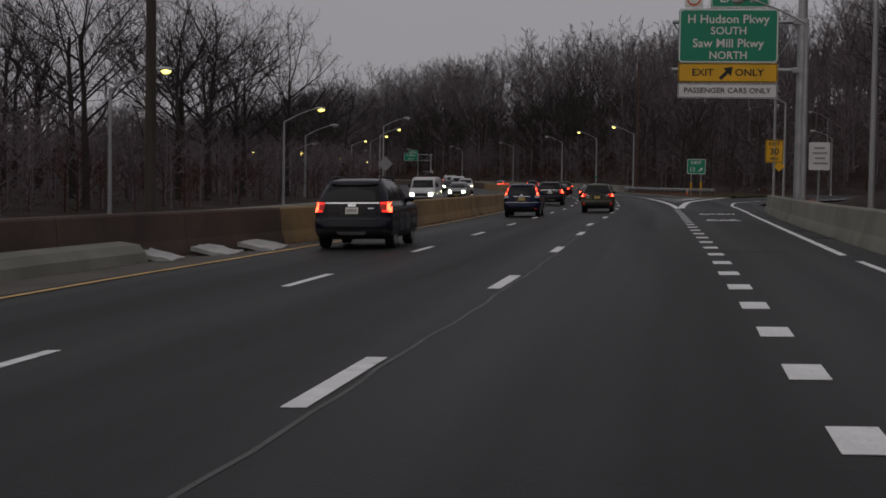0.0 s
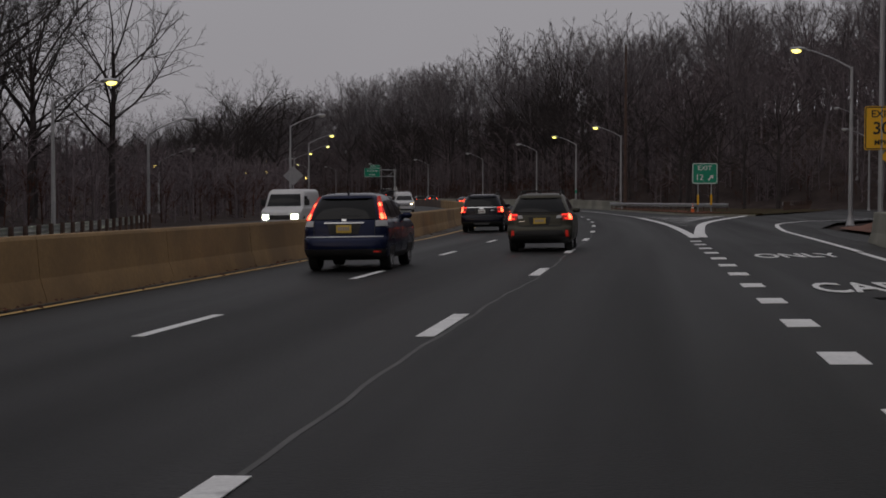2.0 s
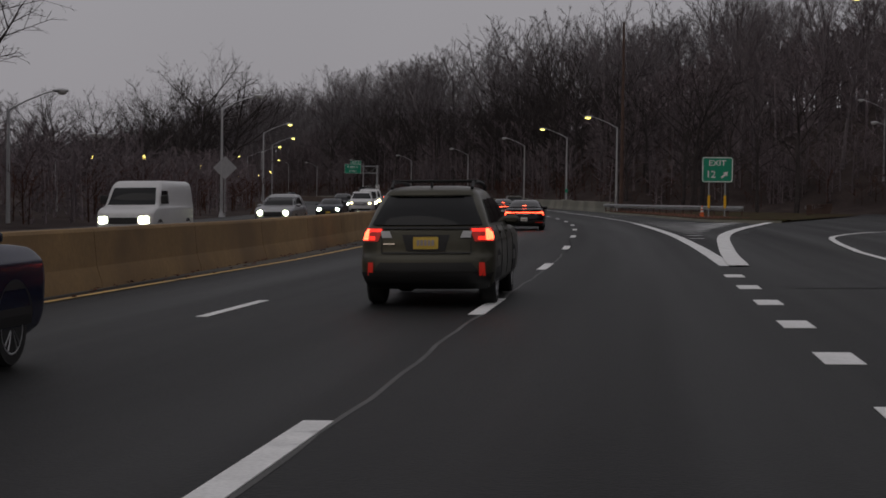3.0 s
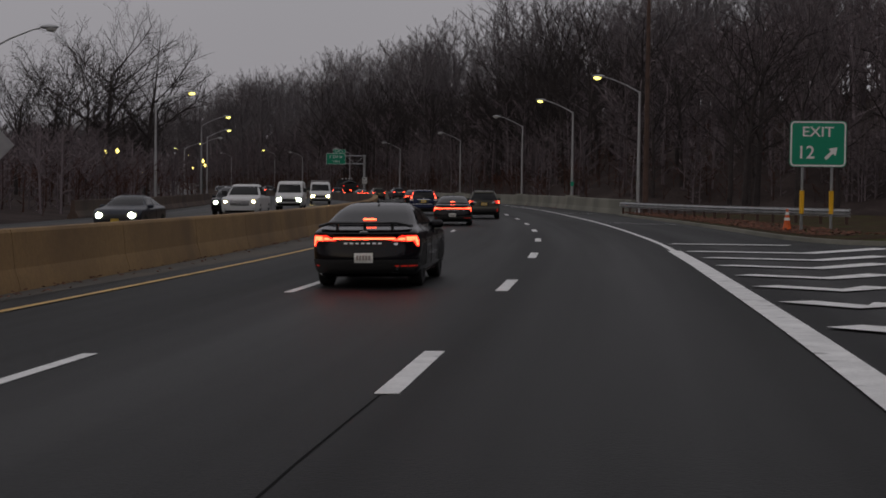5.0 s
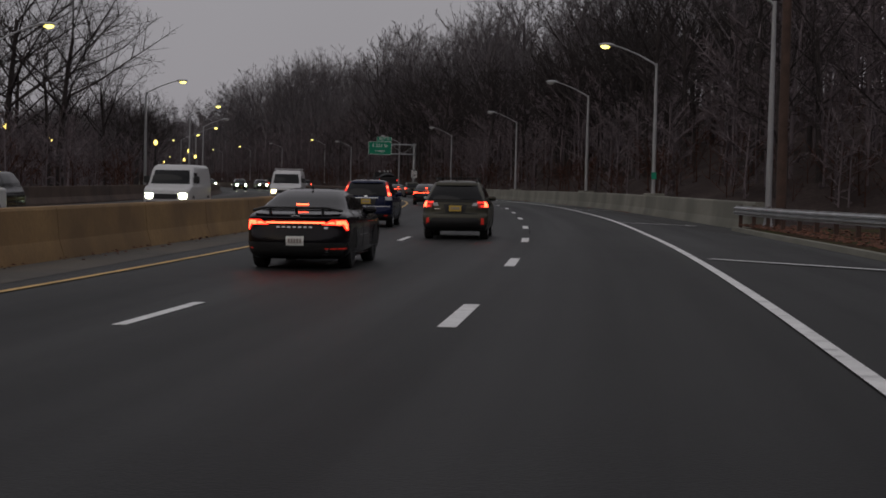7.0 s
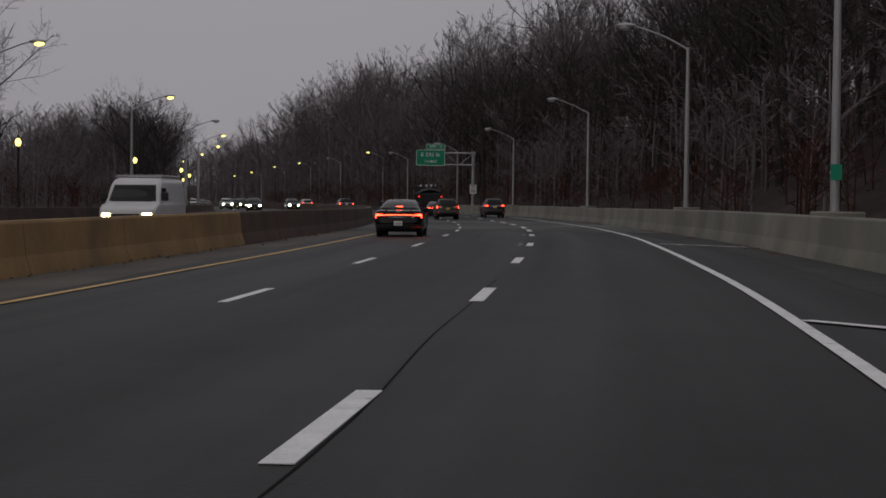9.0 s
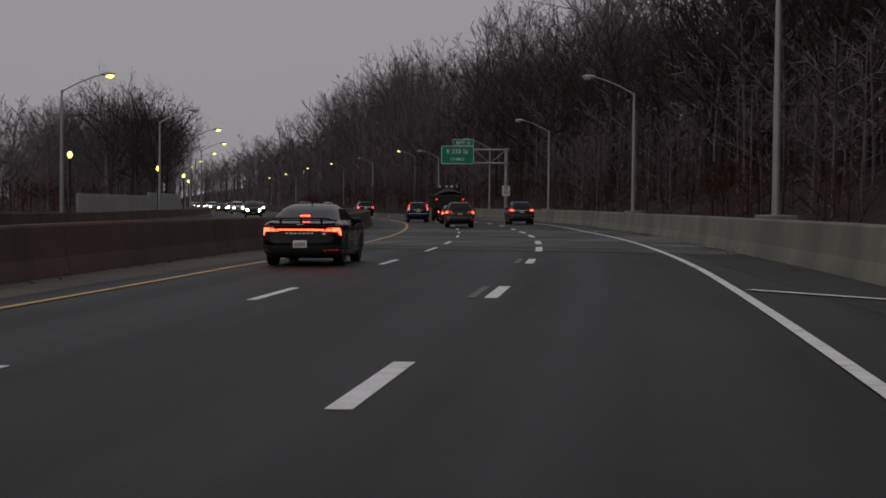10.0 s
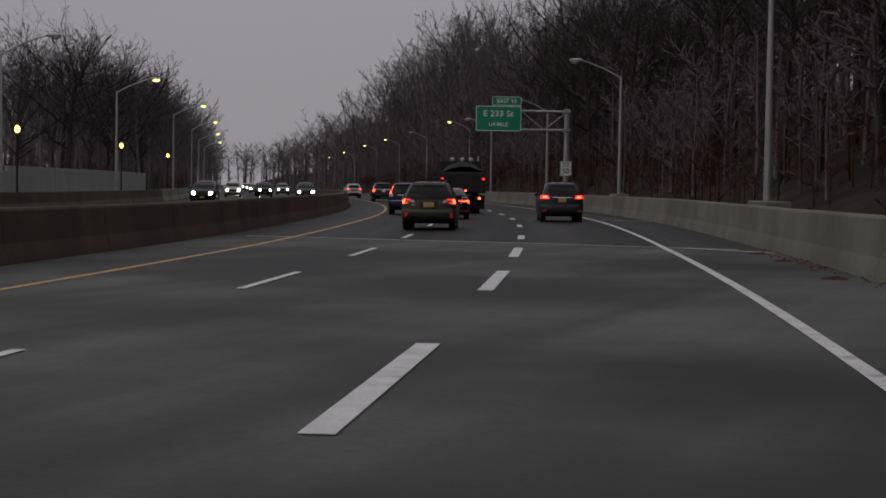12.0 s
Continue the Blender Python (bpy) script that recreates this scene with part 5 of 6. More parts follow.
C = dict(
    olive=paint("olive_green_car_paint", (0.066, 0.063, 0.046), 0.3, 0.3), blue=paint("dark_blue_car_paint", (0.006, 0.011, 0.042), 0.2, 0.3), black=paint("black_car_paint", (0.007, 0.006, 0.008), 0.14),
    navy=paint("dark_navy_car_paint", (0.006, 0.007, 0.015), 0.22, 0.0), slate=paint("slate_grey_car_paint", (0.03, 0.034, 0.045), 0.28, 0.3), white=paint("white_car_paint", (0.6, 0.6, 0.6), 0.3),
    silver=paint("silver_car_paint", (0.33, 0.33, 0.34), 0.3, 0.6), maroon=paint("dark_red_car_paint", (0.07, 0.012, 0.014), 0.25), truck=material("dull_black_truck_steel", (0.018, 0.017, 0.018), 0.7, vary=0.25),
    trim=material("black_plastic_trim", (0.015, 0.015, 0.015), 0.6, vary=0.1), glass=material("dark_tinted_glass", (0.003, 0.0035, 0.004), 0.04, vary=0.0, spec=0.3),
    tyre=material("black_tyre_rubber", (0.014, 0.014, 0.014), 0.85, vary=0.15), rim=material("silver_alloy_rim", (0.45, 0.45, 0.46), 0.35, metal=0.7, vary=0.1), chrome=material("bright_chrome", (0.7, 0.7, 0.7), 0.15, metal=1.0, vary=0.0),
    red_on=material("lit_red_lamp", (0.5, 0.02, 0.01), 0.3, vary=0.0, emit=(1.0, 0.025, 0.014), power=1.5), red_core=material("bright_red_lamp_core", (0.6, 0.1, 0.03), 0.3, vary=0.0, emit=(1.0, 0.075, 0.03), power=8.0),
    # red_dim emits a faint glow, also on the bumper reflectors, which are no lamps
    red_dim=material("faintly_glowing_red_lens", (0.35, 0.015, 0.012), 0.3, vary=0.0, emit=(1.0, 0.05, 0.03), power=0.12), head_on=material("lit_headlamp", (0.9, 0.95, 0.8), 0.2, vary=0.0, emit=(0.9, 1.0, 0.62), power=75.0),
    head_warm=material("lit_amber_headlamp", (0.9, 0.7, 0.3), 0.2, vary=0.0, emit=(1.0, 0.72, 0.25), power=38.0), clear=material("clear_lamp_cover", (0.5, 0.5, 0.5), 0.15, vary=0.0),
    plate_y=material("yellow_number_plate", (0.62, 0.42, 0.06), 0.5, vary=0.1), plate_w=material("white_number_plate", (0.85, 0.85, 0.8), 0.5, vary=0.1), bars=material("faded_plate_marks", (0.35, 0.3, 0.27), 0.5, vary=0.0),
    tarp=material("black_load_tarpaulin", (0.016, 0.016, 0.018), 0.8, vary=0.3, scale=2.0, fine=9, bump=0.4),
)


class Shell:
    """A car body given as horizontal slices: height, rear, front, half width, corner radius; bow rounds its ends across."""

    def __init__(self, levels, bow=0.09):
        z, *cols = (np.array(v, float) for v in zip(*levels))
        fine = sorted({round(float(q), 4) for a, b in zip(z, z[1:]) for q in np.linspace(a, b, 4)})
        self.z, self.bow = np.array(fine), bow
        out = []
        for c in cols:
            # slopes that never overshoot between the slices
            d = np.diff(c) / np.diff(z)
            m = np.concatenate([[d[0]], [0.0 if p * q <= 0 else 2 * p * q / (p + q) for p, q in zip(d, d[1:])], [d[-1]]])
            i = np.clip(np.searchsorted(z, self.z, side="right") - 1, 0, len(z) - 2)
            h = z[i + 1] - z[i]
            t = (self.z - z[i]) / h
            out.append((2 * t ** 3 - 3 * t ** 2 + 1) * c[i] + (t ** 3 - 2 * t ** 2 + t) * h * m[i] + (3 * t ** 2 - 2 * t ** 3) * c[i + 1] + (t ** 3 - t ** 2) * h * m[i + 1])
        self.r, self.f, self.w, self.c = out

    def at(self, z):
        return tuple(float(np.interp(z, self.z, v)) for v in (self.r, self.f, self.w, self.c))

    def mesh(self, bm):
        rings = []
        for z, r, f, w, c in zip(self.z, self.r, self.f, self.w, self.c):
            c = min(c, w * 0.9)
            ring = []
            for cx, cy, a0 in ((w - c, f - c, 0), (-w + c, f - c, 90), (-w + c, r + c, 180), (w - c, r + c, 270)):
                for k in range(7):
                    a = radians(a0 + 15 * k)
                    ring.append((cx + c * math.cos(a), cy + c * math.sin(a)))
                if a0 in (0, 180):
                    way = 1 if a0 == 180 else -1
                    ring += [(way * (w - c) * u, r if a0 == 180 else f) for u in (-0.66, -0.33, 0.0, 0.33, 0.66)]
            mid = (r + f) / 2
            rings.append([bm.verts.new((x, y + (self.bow if y < mid else -self.bow) * (x / w) ** 2, z)) for x, y in ring])
        n = len(rings[0])
        for a, b in zip(rings, rings[1:]):
            for k in range(n):
                bm.faces.new((a[k], a[(k + 1) % n], b[(k + 1) % n], b[k]))
        bm.faces.new(rings[0][::-1])
        bm.faces.new(rings[-1])
        return bm

    def end(self, x, z, front=False):
        r, f, w, c = self.at(z)
        c = min(c, w * 0.9)
        over = min(max(0.0, abs(x) - (w - c)), c)
        dip = c - math.sqrt(max(0.0, c * c - over * over)) + self.bow * (min(abs(x), w) / w) ** 2
        return f - dip if front else r + dip

    def side(self, y, z):
        r, f, w, c = self.at(z)
        c = min(c, w * 0.9)
        r, f = r + self.bow * 0.8, f - self.bow * 0.8
        over = min(max(0.0, (r + c) - y, y - (f - c)), c)
        return w - c + math.sqrt(max(0.0, c * c - over * over))

    def patch(self, where, lo, hi, proud=0.008, flip=1, nx=8, nz=8):
        """A patch on the skin; lo and hi are (height, from, to) of its lower and upper edge."""
        bm = bmesh.new()
        rows = []
        for j in range(nz + 1):
            t = j / nz
            z, a, b = (lo[i] + (hi[i] - lo[i]) * t for i in range(3))
            row = []
            for i in range(nx + 1):
                u = a + (b - a) * i / nx
                if where == "rear":
                    row.append((u * flip, self.end(u, z) - proud, z))
                elif where == "front":
                    row.append((u * flip, self.end(u, z, True) + proud, z))
                else:
                    row.append(((self.side(u, z) + proud) * flip, u, z))
            rows.append(row)
        sheet(bm, rows)
        bm.normal_update()
        bmesh.ops.solidify(bm, geom=list(bm.faces), thickness=-0.006)
        bmesh.ops.recalc_face_normals(bm, faces=bm.faces)
        return bm


def wheel(top, x, y, r=0.35, w=0.22, side=1, rim="rim"):
    bm = lathe(bmesh.new(), [(r * 0.62, -w / 2), (r * 0.93, -w / 2), (r, -w * 0.36), (r, w * 0.36), (r * 0.93, w / 2), (r * 0.62, w / 2)], 24, "x", (x, y, r))
    ob = part("wheel", bm, C["tyre"], top)
    smooth(ob.data, 35)
    bm = lathe(bmesh.new(), [(r * 0.64, -0.05), (r * 0.5, -0.055), (r * 0.2, -0.04), (r * 0.17, 0.012), (r * 0.05, 0.018)], 20, "x")
    for k in range(10):
        a = 2 * math.pi * (k + 0.2 * (-1) ** k) / 10
        c, d = math.cos(a), math.sin(a)
        tube(bm, [(0.004, 0.13 * r * c, 0.13 * r * d), (0.012, 0.4 * r * c, 0.4 * r * d), (0.008, 0.63 * r * c, 0.63 * r * d)], [0.018, 0.015, 0.02], 5)
    lathe(bm, [(r * 0.71, -0.02), (r * 0.70, 0.018), (r * 0.66, 0.022), (r * 0.59, 0.008), (r * 0.58, -0.05)], 24, "x")
    bmesh.ops.transform(bm, verts=bm.verts, matrix=Matrix.Translation((x + side * w * 0.42, y, r)) @ Matrix.Diagonal((side, 1, 1, 1)))
    part("rim", bm, C[rim], ob)
    return ob


def suv_levels(L, W, H, rake=0.3, hood=1.02):
    h, k = W / 2, H / 1.66
    return [(0.25 * k, 0.22, L - 0.24, h - 0.10, 0.2), (0.34 * k, 0.04, L - 0.08, h - 0.03, 0.26), (0.50 * k, -0.03, L - 0.01, h - 0.005, 0.28), (0.66 * k, -0.01, L, h, 0.28), (0.74 * k, 0.05, L, h - 0.004, 0.26), (0.88 * k, 0.06, L - 0.03, h - 0.006, 0.26), (hood * k - 0.08, 0.07, L - 0.12, h - 0.025, 0.24),
            (hood * k, 0.09, L - 0.35, h - 0.05, 0.22), (hood * k + 0.07, 0.12, L * 0.72, h - 0.085, 0.2), (1.34 * k, 0.13 + rake * 0.55, L * 0.63, h - 0.175, 0.19), (1.50 * k, 0.16 + rake, L * 0.54, h - 0.25, 0.2),
            (1.585 * k, 0.23 + rake, L * 0.50, h - 0.31, 0.2), (1.63 * k, 0.40 + rake, L * 0.46, h - 0.40, 0.2), (1.655 * k, 0.75 + rake, L * 0.42, h - 0.56, 0.18)]


def sedan_levels(L, W, H):
    h, k = W / 2, H / 1.42
    return [(0.18 * k, 0.2, L - 0.2, h - 0.12, 0.24), (0.30 * k, 0.05, L - 0.05, h - 0.03, 0.32), (0.50 * k, 0.0, L, h - 0.005, 0.36), (0.66 * k, 0.03, L - 0.02, h, 0.36), (0.80 * k, 0.06, L - 0.12, h - 0.005, 0.32), (0.90 * k, 0.0, L - 0.3, h - 0.03, 0.28),
            (0.955 * k, 0.08, L * 0.80, h - 0.07, 0.24), (1.01 * k, 0.42, L * 0.72, h - 0.12, 0.22), (1.13 * k, 0.80, L * 0.66, h - 0.19, 0.22), (1.25 * k, 1.15, L * 0.60, h - 0.26, 0.22), (1.34 * k, 1.52, L * 0.54, h - 0.34, 0.22), (1.39 * k, 1.85, L * 0.50, h - 0.42, 0.2), (1.415 * k, 2.15, L * 0.46, h - 0.54, 0.18)]


def car(name, label, levels, skin, m, H, kind="suv", category="car", wheels=(0.86, 3.62), wr=0.35, rims="rim"):
    top = thing(name, label, category, "vehicles on the highway", m=m @ Matrix.Diagonal((0.95, 0.95, 0.95, 1)))
    sh = Shell(levels)
    body = part("body", sh.mesh(bmesh.new()), skin, top)
    smooth(body.data, 50)
    k = H / 1.66 if kind == "suv" else H / 1.42
    W = float(max(sh.w))
    for sx in (1, -1):
        for y in wheels:
            wheel(top, sx * (W - 0.145), y, wr, 0.23, sx, rims)
            # flat black panel stands in for the shade inside the uncut wheel opening
            bm = bmesh.new()
            rim_pts = [(sh.side(y + (wr + 0.07) * math.cos(a), wr + (wr + 0.06) * math.sin(a)), y + (wr + 0.07) * math.cos(a), wr + (wr + 0.06) * math.sin(a)) for a in (math.pi * j / 14 for j in range(15))]
            bm.faces.new([bm.verts.new(((p[0] + 0.004) * sx, p[1], p[2])) for p in rim_pts])
            part("wheel_well_shade", bm, C["trim"], top)
    return top, sh, k, W


def dress_rear(top, sh, k, W, z_glass, plate_mat, lamps, bumper=True, plate_z=0.85, plate_w=0.32):
    """Rear window, number plate, bumper and lamps."""
    z0, z1, x0, x1 = z_glass
    part("rear_window", sh.patch("rear", (z0, -x0, x0), (z1, -x1, x1), 0.022, nx=14, nz=10), C["glass"], top)
    pl = part("number_plate", sh.patch("rear", (plate_z - 0.08, -plate_w / 2, plate_w / 2), (plate_z + 0.08, -plate_w / 2, plate_w / 2), 0.02, nx=2, nz=2), C[plate_mat], top)
    for j in range(5):
        part("mark", sh.patch("rear", (plate_z - 0.035, -0.12 + 0.05 * j, -0.085 + 0.05 * j), (plate_z + 0.04, -0.12 + 0.05 * j, -0.085 + 0.05 * j), 0.028, nx=1, nz=1), C["bars"], pl)
    if bumper:
        part("bumper", sh.patch("rear", (0.24 * k, -W + 0.12, W - 0.12), (0.47 * k, -W + 0.02, W - 0.02), 0.018, nx=14), C["trim"], top)
    for nm, lo, hi, mat in lamps:
        for f in (1, -1):
            part(nm, sh.patch("rear", lo, hi, 0.016, f), C[mat], top, "glowing red lamp" if mat.startswith("red_") and mat != "red_dim" else "")


def shut_lines(top, sh, x, z0, z1):
    for f in (1, -1):
        part("shut_line", sh.patch("rear", (z0, x, x + 0.012), (z1, x, x + 0.012), 0.009, f, 1, 4), C["trim"], top)
    part("shut_line", sh.patch("rear", (z0 - 0.014, -x, x), (z0, -x, x), 0.009, 1, 8, 1), C["trim"], top)


def dress_sides(top, sh, panes, k, handles=(), mirror=None, skin=None):
    for f in (1, -1):
        for lo, hi in panes:
            part("side_window", sh.patch("side", lo, hi, 0.014, f, 8, 8), C["glass"], top)
        for y in [lo[1] - 0.04 for lo, hi in panes[-2:]] + [panes[-1][0][2] - 0.02]:
            part("door_seam", sh.patch("side", (0.36, y, y + 0.014), (panes[0][0][0] - 0.04, y, y + 0.014), 0.006, f, 1, 6), C["trim"], top)
        for y, z in handles:
            part("door_handle", box(bmesh.new(), *sorted((f * (sh.side(y, z) - 0.01), f * (sh.side(y, z) + 0.025))), y - 0.1, y + 0.1, z - 0.018, z + 0.018, 0.006), skin or C["trim"], top)
        if mirror:
            y, z = mirror
            part("mirror", box(bmesh.new(), *sorted((f * (sh.side(y, z) - 0.02), f * (sh.side(y, z) + 0.22))), y - 0.08, y + 0.06, z - 0.06, z + 0.08, 0.045), skin or C["trim"], top)


def dress_front(top, sh, k, L, screen, heads="head_on", z=0.72, grille=True, x=(0.46, 0.78)):
    z0, z1, x0, x1 = screen
    part("windscreen", sh.patch("front", (z0, -x0, x0), (z1, -x1, x1), 0.022, nx=14, nz=10), C["glass"], top)
    if grille:
        part("grille", sh.patch("front", (z - 0.16, -0.42, 0.42), (z + 0.06, -0.5, 0.5), 0.012), C["trim"], top)
    part("bumper", sh.patch("front", (0.28 * k, -0.7, 0.7), (0.46 * k, -0.75, 0.75), 0.015), C["trim"], top)
    part("number_plate", sh.patch("front", (0.44, -0.15, 0.15), (0.57, -0.15, 0.15), 0.03, nx=1, nz=1), C["plate_y"], top)
    for f in (1, -1):
        cover = part("headlamp", sh.patch("front", (z - 0.06, x[0], x[1]), (z + 0.08, x[0] + 0.02, x[1]), 0.014, f), C["clear"], top)
        bm = bmesh.new()
        geo = bmesh.ops.create_uvsphere(bm, u_segments=12, v_segments=8, radius=1)
        xm = x[0] + 0.14
        bmesh.ops.transform(bm, verts=geo["verts"], matrix=Matrix.LocRotScale((xm * f, sh.end(xm, z, True) + 0.01, z + 0.01), None, (0.125, 0.04, 0.105)))
        part("bulb", bm, C[heads], cover, "glaring lit headlamp")


def rails(top, sh, y0, y1, z, x):
    for f in (1, -1):
        part("roof_rail", tube(bmesh.new(), [(f * x, y0, z - 0.06), (f * x, y0 + 0.15, z + 0.02), (f * x, (y0 + y1) / 2, z + 0.035), (f * x, y1 - 0.15, z), (f * x, y1, z - 0.07)], [0.025] * 5, 6), C["trim"], top)


def estate(m, name="estate_car"):
    """The olive estate with roof rails."""
    H, L, W = 1.64, 4.8, 1.84
    top, sh, k, hw = car(name, "olive green estate car with roof rails and glowing tail lamps", suv_levels(L, W, H, 0.32), C["olive"], m, H)
    dress_rear(top, sh, k, hw, (1.1, 1.48, 0.75, 0.58), "plate_y", [
        ("tail_lamp", (0.88, 0.66, 0.90), (1.06, 0.58, 0.87), "red_dim"), ("lamp_core", (0.90, 0.80, 0.89), (1.05, 0.79, 0.87), "red_core"), ("lamp_core", (0.90, 0.70, 0.80), (0.95, 0.70, 0.80), "red_on"), ("lamp_core", (1.01, 0.62, 0.79), (1.05, 0.61, 0.79), "red_on"),
        ("reversing_lamp", (0.93, 0.46, 0.6), (1.02, 0.5, 0.62), "clear"), ("reflector", (0.42, 0.72, 0.80), (0.60, 0.72, 0.79), "red_dim")], plate_z=0.86, plate_w=0.34)
    shut_lines(top, sh, 0.6, 0.73, 1.05)
    part("plate_recess", sh.patch("rear", (0.75, -0.26, 0.26), (0.97, -0.32, 0.32), 0.009, nx=4, nz=3), C["trim"], top)
    part("lower_bumper", sh.patch("rear", (0.47, -0.72, 0.72), (0.60, -0.62, 0.62), 0.014, nx=10), C["trim"], top)
    part("trim_bar", sh.patch("rear", (1.045, -0.6, 0.6), (1.075, -0.6, 0.6), 0.02, nx=8), C["trim"], top)
    part("badge", sh.patch("rear", (0.84, -0.58, -0.42), (0.855, -0.58, -0.42), 0.02, nx=2, nz=1), C["chrome"], top)
    dress_sides(top, sh, [((1.12, 0.55, 1.25), (1.44, 0.78, 1.3)), ((1.12, 1.33, 2.2), (1.46, 1.38, 2.15)), ((1.12, 2.27, 3.3), (1.46, 2.24, 2.75))], k, ((1.5, 0.98), (2.5, 0.98)), (3.15, 1.12), C["olive"])
    rails(top, sh, 0.75, 2.6, 1.66, 0.56)
    for y in (1.0, 2.2):
        part("cross_bar", box(bmesh.new(), -0.6, 0.6, y - 0.03, y + 0.03, 1.69, 1.72, 0.01), C["trim"], top)
    part("antenna", box(bmesh.new(), -0.012, 0.012, 0.7, 0.82, 1.6, 1.68, 0.006), C["trim"], top)
    part("spoiler", sh.patch("rear", (1.50, -0.6, 0.6), (1.56, -0.56, 0.56), 0.06, nx=8), C["olive"], top)
    return top


def crossover(m):
    """The blue crossover with tall tail lamps."""
    H, L, W = 1.65, 4.5, 1.82
    top, sh, k, hw = car("crossover_car", "dark blue crossover car with tall glowing tail lamps", suv_levels(L, W, H, 0.26, 1.03), C["blue"], m, H, wheels=(0.88, 3.5))
    dress_rear(top, sh, k, hw, (1.09, 1.52, 0.69, 0.56), "plate_y", [
        ("tail_lamp", (0.94, 0.66, 0.88), (1.06, 0.66, 0.86), "clear"), ("tail_lamp", (1.06, 0.735, 0.88), (1.57, 0.605, 0.67), "red_dim"), ("lamp_core", (1.09, 0.75, 0.85), (1.21, 0.72, 0.80), "red_core"), ("lamp_core", (1.23, 0.715, 0.79), (1.33, 0.685, 0.75), "red_on"), ("lamp_core", (1.35, 0.68, 0.74), (1.43, 0.66, 0.715), "red_core"),
        ("reflector", (0.40, 0.58, 0.76), (0.43, 0.58, 0.76), "red_dim")], plate_z=0.89)
    part("chrome_strip", sh.patch("rear", (1.0, -0.42, 0.42), (1.03, -0.42, 0.42), 0.022, nx=6, nz=1), C["chrome"], top)
    shut_lines(top, sh, 0.64, 0.73, 1.09)
    part("plate_recess", sh.patch("rear", (0.78, -0.3, 0.3), (0.995, -0.36, 0.36), 0.009, nx=4, nz=3), C["trim"], top)
    part("wiper", sh.patch("rear", (1.16, -0.05, 0.34), (1.18, -0.05, 0.34), 0.03, nx=3, nz=1), C["trim"], top)
    # silver strip painted on for the light that the bumper step catches
    part("step_highlight", sh.patch("rear", (0.715, -0.82, 0.82), (0.735, -0.82, 0.82), 0.012, nx=10, nz=1), C["rim"], top)
    for f in (1, -1):
        part("window_trim", sh.patch("side", (1.095, 0.45, 3.1), (1.115, 0.45, 3.1), 0.012, f, 8, 1), C["chrome"], top)
    part("emblem", sh.patch("rear", (1.05, -0.05, 0.05), (1.10, -0.05, 0.05), 0.022, nx=1, nz=1), C["chrome"], top)
    dress_sides(top, sh, [((1.14, 0.5, 1.1), (1.44, 0.78, 1.12)), ((1.12, 1.18, 2.05), (1.48, 1.2, 2.0)), ((1.12, 2.12, 3.1), (1.48, 2.07, 2.6))], k, ((1.35, 1.0), (2.35, 1.0)), (2.95, 1.12), C["blue"])
    for f in (1, -1):
        part("sill", sh.patch("side", (0.25, 1.25, 3.1), (0.36, 1.3, 3.05), 0.012, f), C["trim"], top)
    part("spoiler", sh.patch("rear", (1.53, -0.56, 0.56), (1.58, -0.52, 0.52), 0.07, nx=8), C["blue"], top)
    part("antenna", box(bmesh.new(), -0.012, 0.012, 0.62, 0.74, 1.6, 1.68, 0.006), C["trim"], top)
    return top


def big_suv(m, skin="navy", label="large dark sport utility vehicle with C-shaped glowing tail lamps"):
    H, L, W = 1.76, 5.0, 1.98
    top, sh, k, hw = car("sport_utility_vehicle", label, suv_levels(L, W, H, 0.22, 1.02), C[skin], m, H, wheels=(0.95, 3.85), wr=0.38)
    dress_rear(top, sh, k, hw, (1.2, 1.58, 0.74, 0.63), "plate_w", [
        ("tail_lamp", (0.92, 0.74, 0.97), (1.17, 0.68, 0.95), "red_dim"), ("lamp_core", (0.92, 0.86, 0.97), (1.17, 0.86, 0.95), "red_core"), ("lamp_core", (1.12, 0.70, 0.9), (1.17, 0.69, 0.9), "red_on"), ("lamp_core", (0.92, 0.76, 0.9), (0.97, 0.75, 0.9), "red_on"),
        ("exhaust_trim", (0.43, 0.34, 0.68), (0.50, 0.34, 0.68), "chrome")], plate_z=0.96)
    part("chrome_strip", sh.patch("rear", (1.13, -0.68, 0.68), (1.165, -0.68, 0.68), 0.022, nx=8, nz=1), C["chrome"], top)
    shut_lines(top, sh, 0.68, 0.74, 1.12)
    part("plate_recess", sh.patch("rear", (0.84, -0.3, 0.3), (1.1, -0.36, 0.36), 0.009, nx=4, nz=3), C["trim"], top)
    part("emblem", sh.patch("rear", (1.06, -0.1, 0.1), (1.12, -0.1, 0.1), 0.024, nx=2, nz=1), C["chrome"], top)
    part("badge", sh.patch("rear", (1.0, 0.4, 0.55), (1.03, 0.4, 0.55), 0.02, nx=1, nz=1), C["chrome"], top)
    part("spoiler", sh.patch("rear", (1.62, -0.66, 0.66), (1.68, -0.62, 0.62), 0.09, nx=8), C[skin], top)
    part("skid_plate", sh.patch("rear", (0.36, -0.32, 0.32), (0.44, -0.38, 0.38), 0.026, nx=6, nz=2), C["rim"], top)
    for f in (1, -1):
        part("sill", sh.patch("side", (0.27, 1.4, 3.4), (0.42, 1.45, 3.35), 0.012, f), C["trim"], top)
    dress_sides(top, sh, [((1.2, 0.5, 1.3), (1.55, 0.68, 1.3)), ((1.2, 1.4, 2.35), (1.56, 1.4, 2.3)), ((1.2, 2.43, 3.45), (1.56, 2.38, 2.9))], k, ((1.6, 1.05), (2.7, 1.05)), (3.3, 1.2), C[skin])
    rails(top, sh, 0.6, 2.7, 1.77, 0.62)
    return top


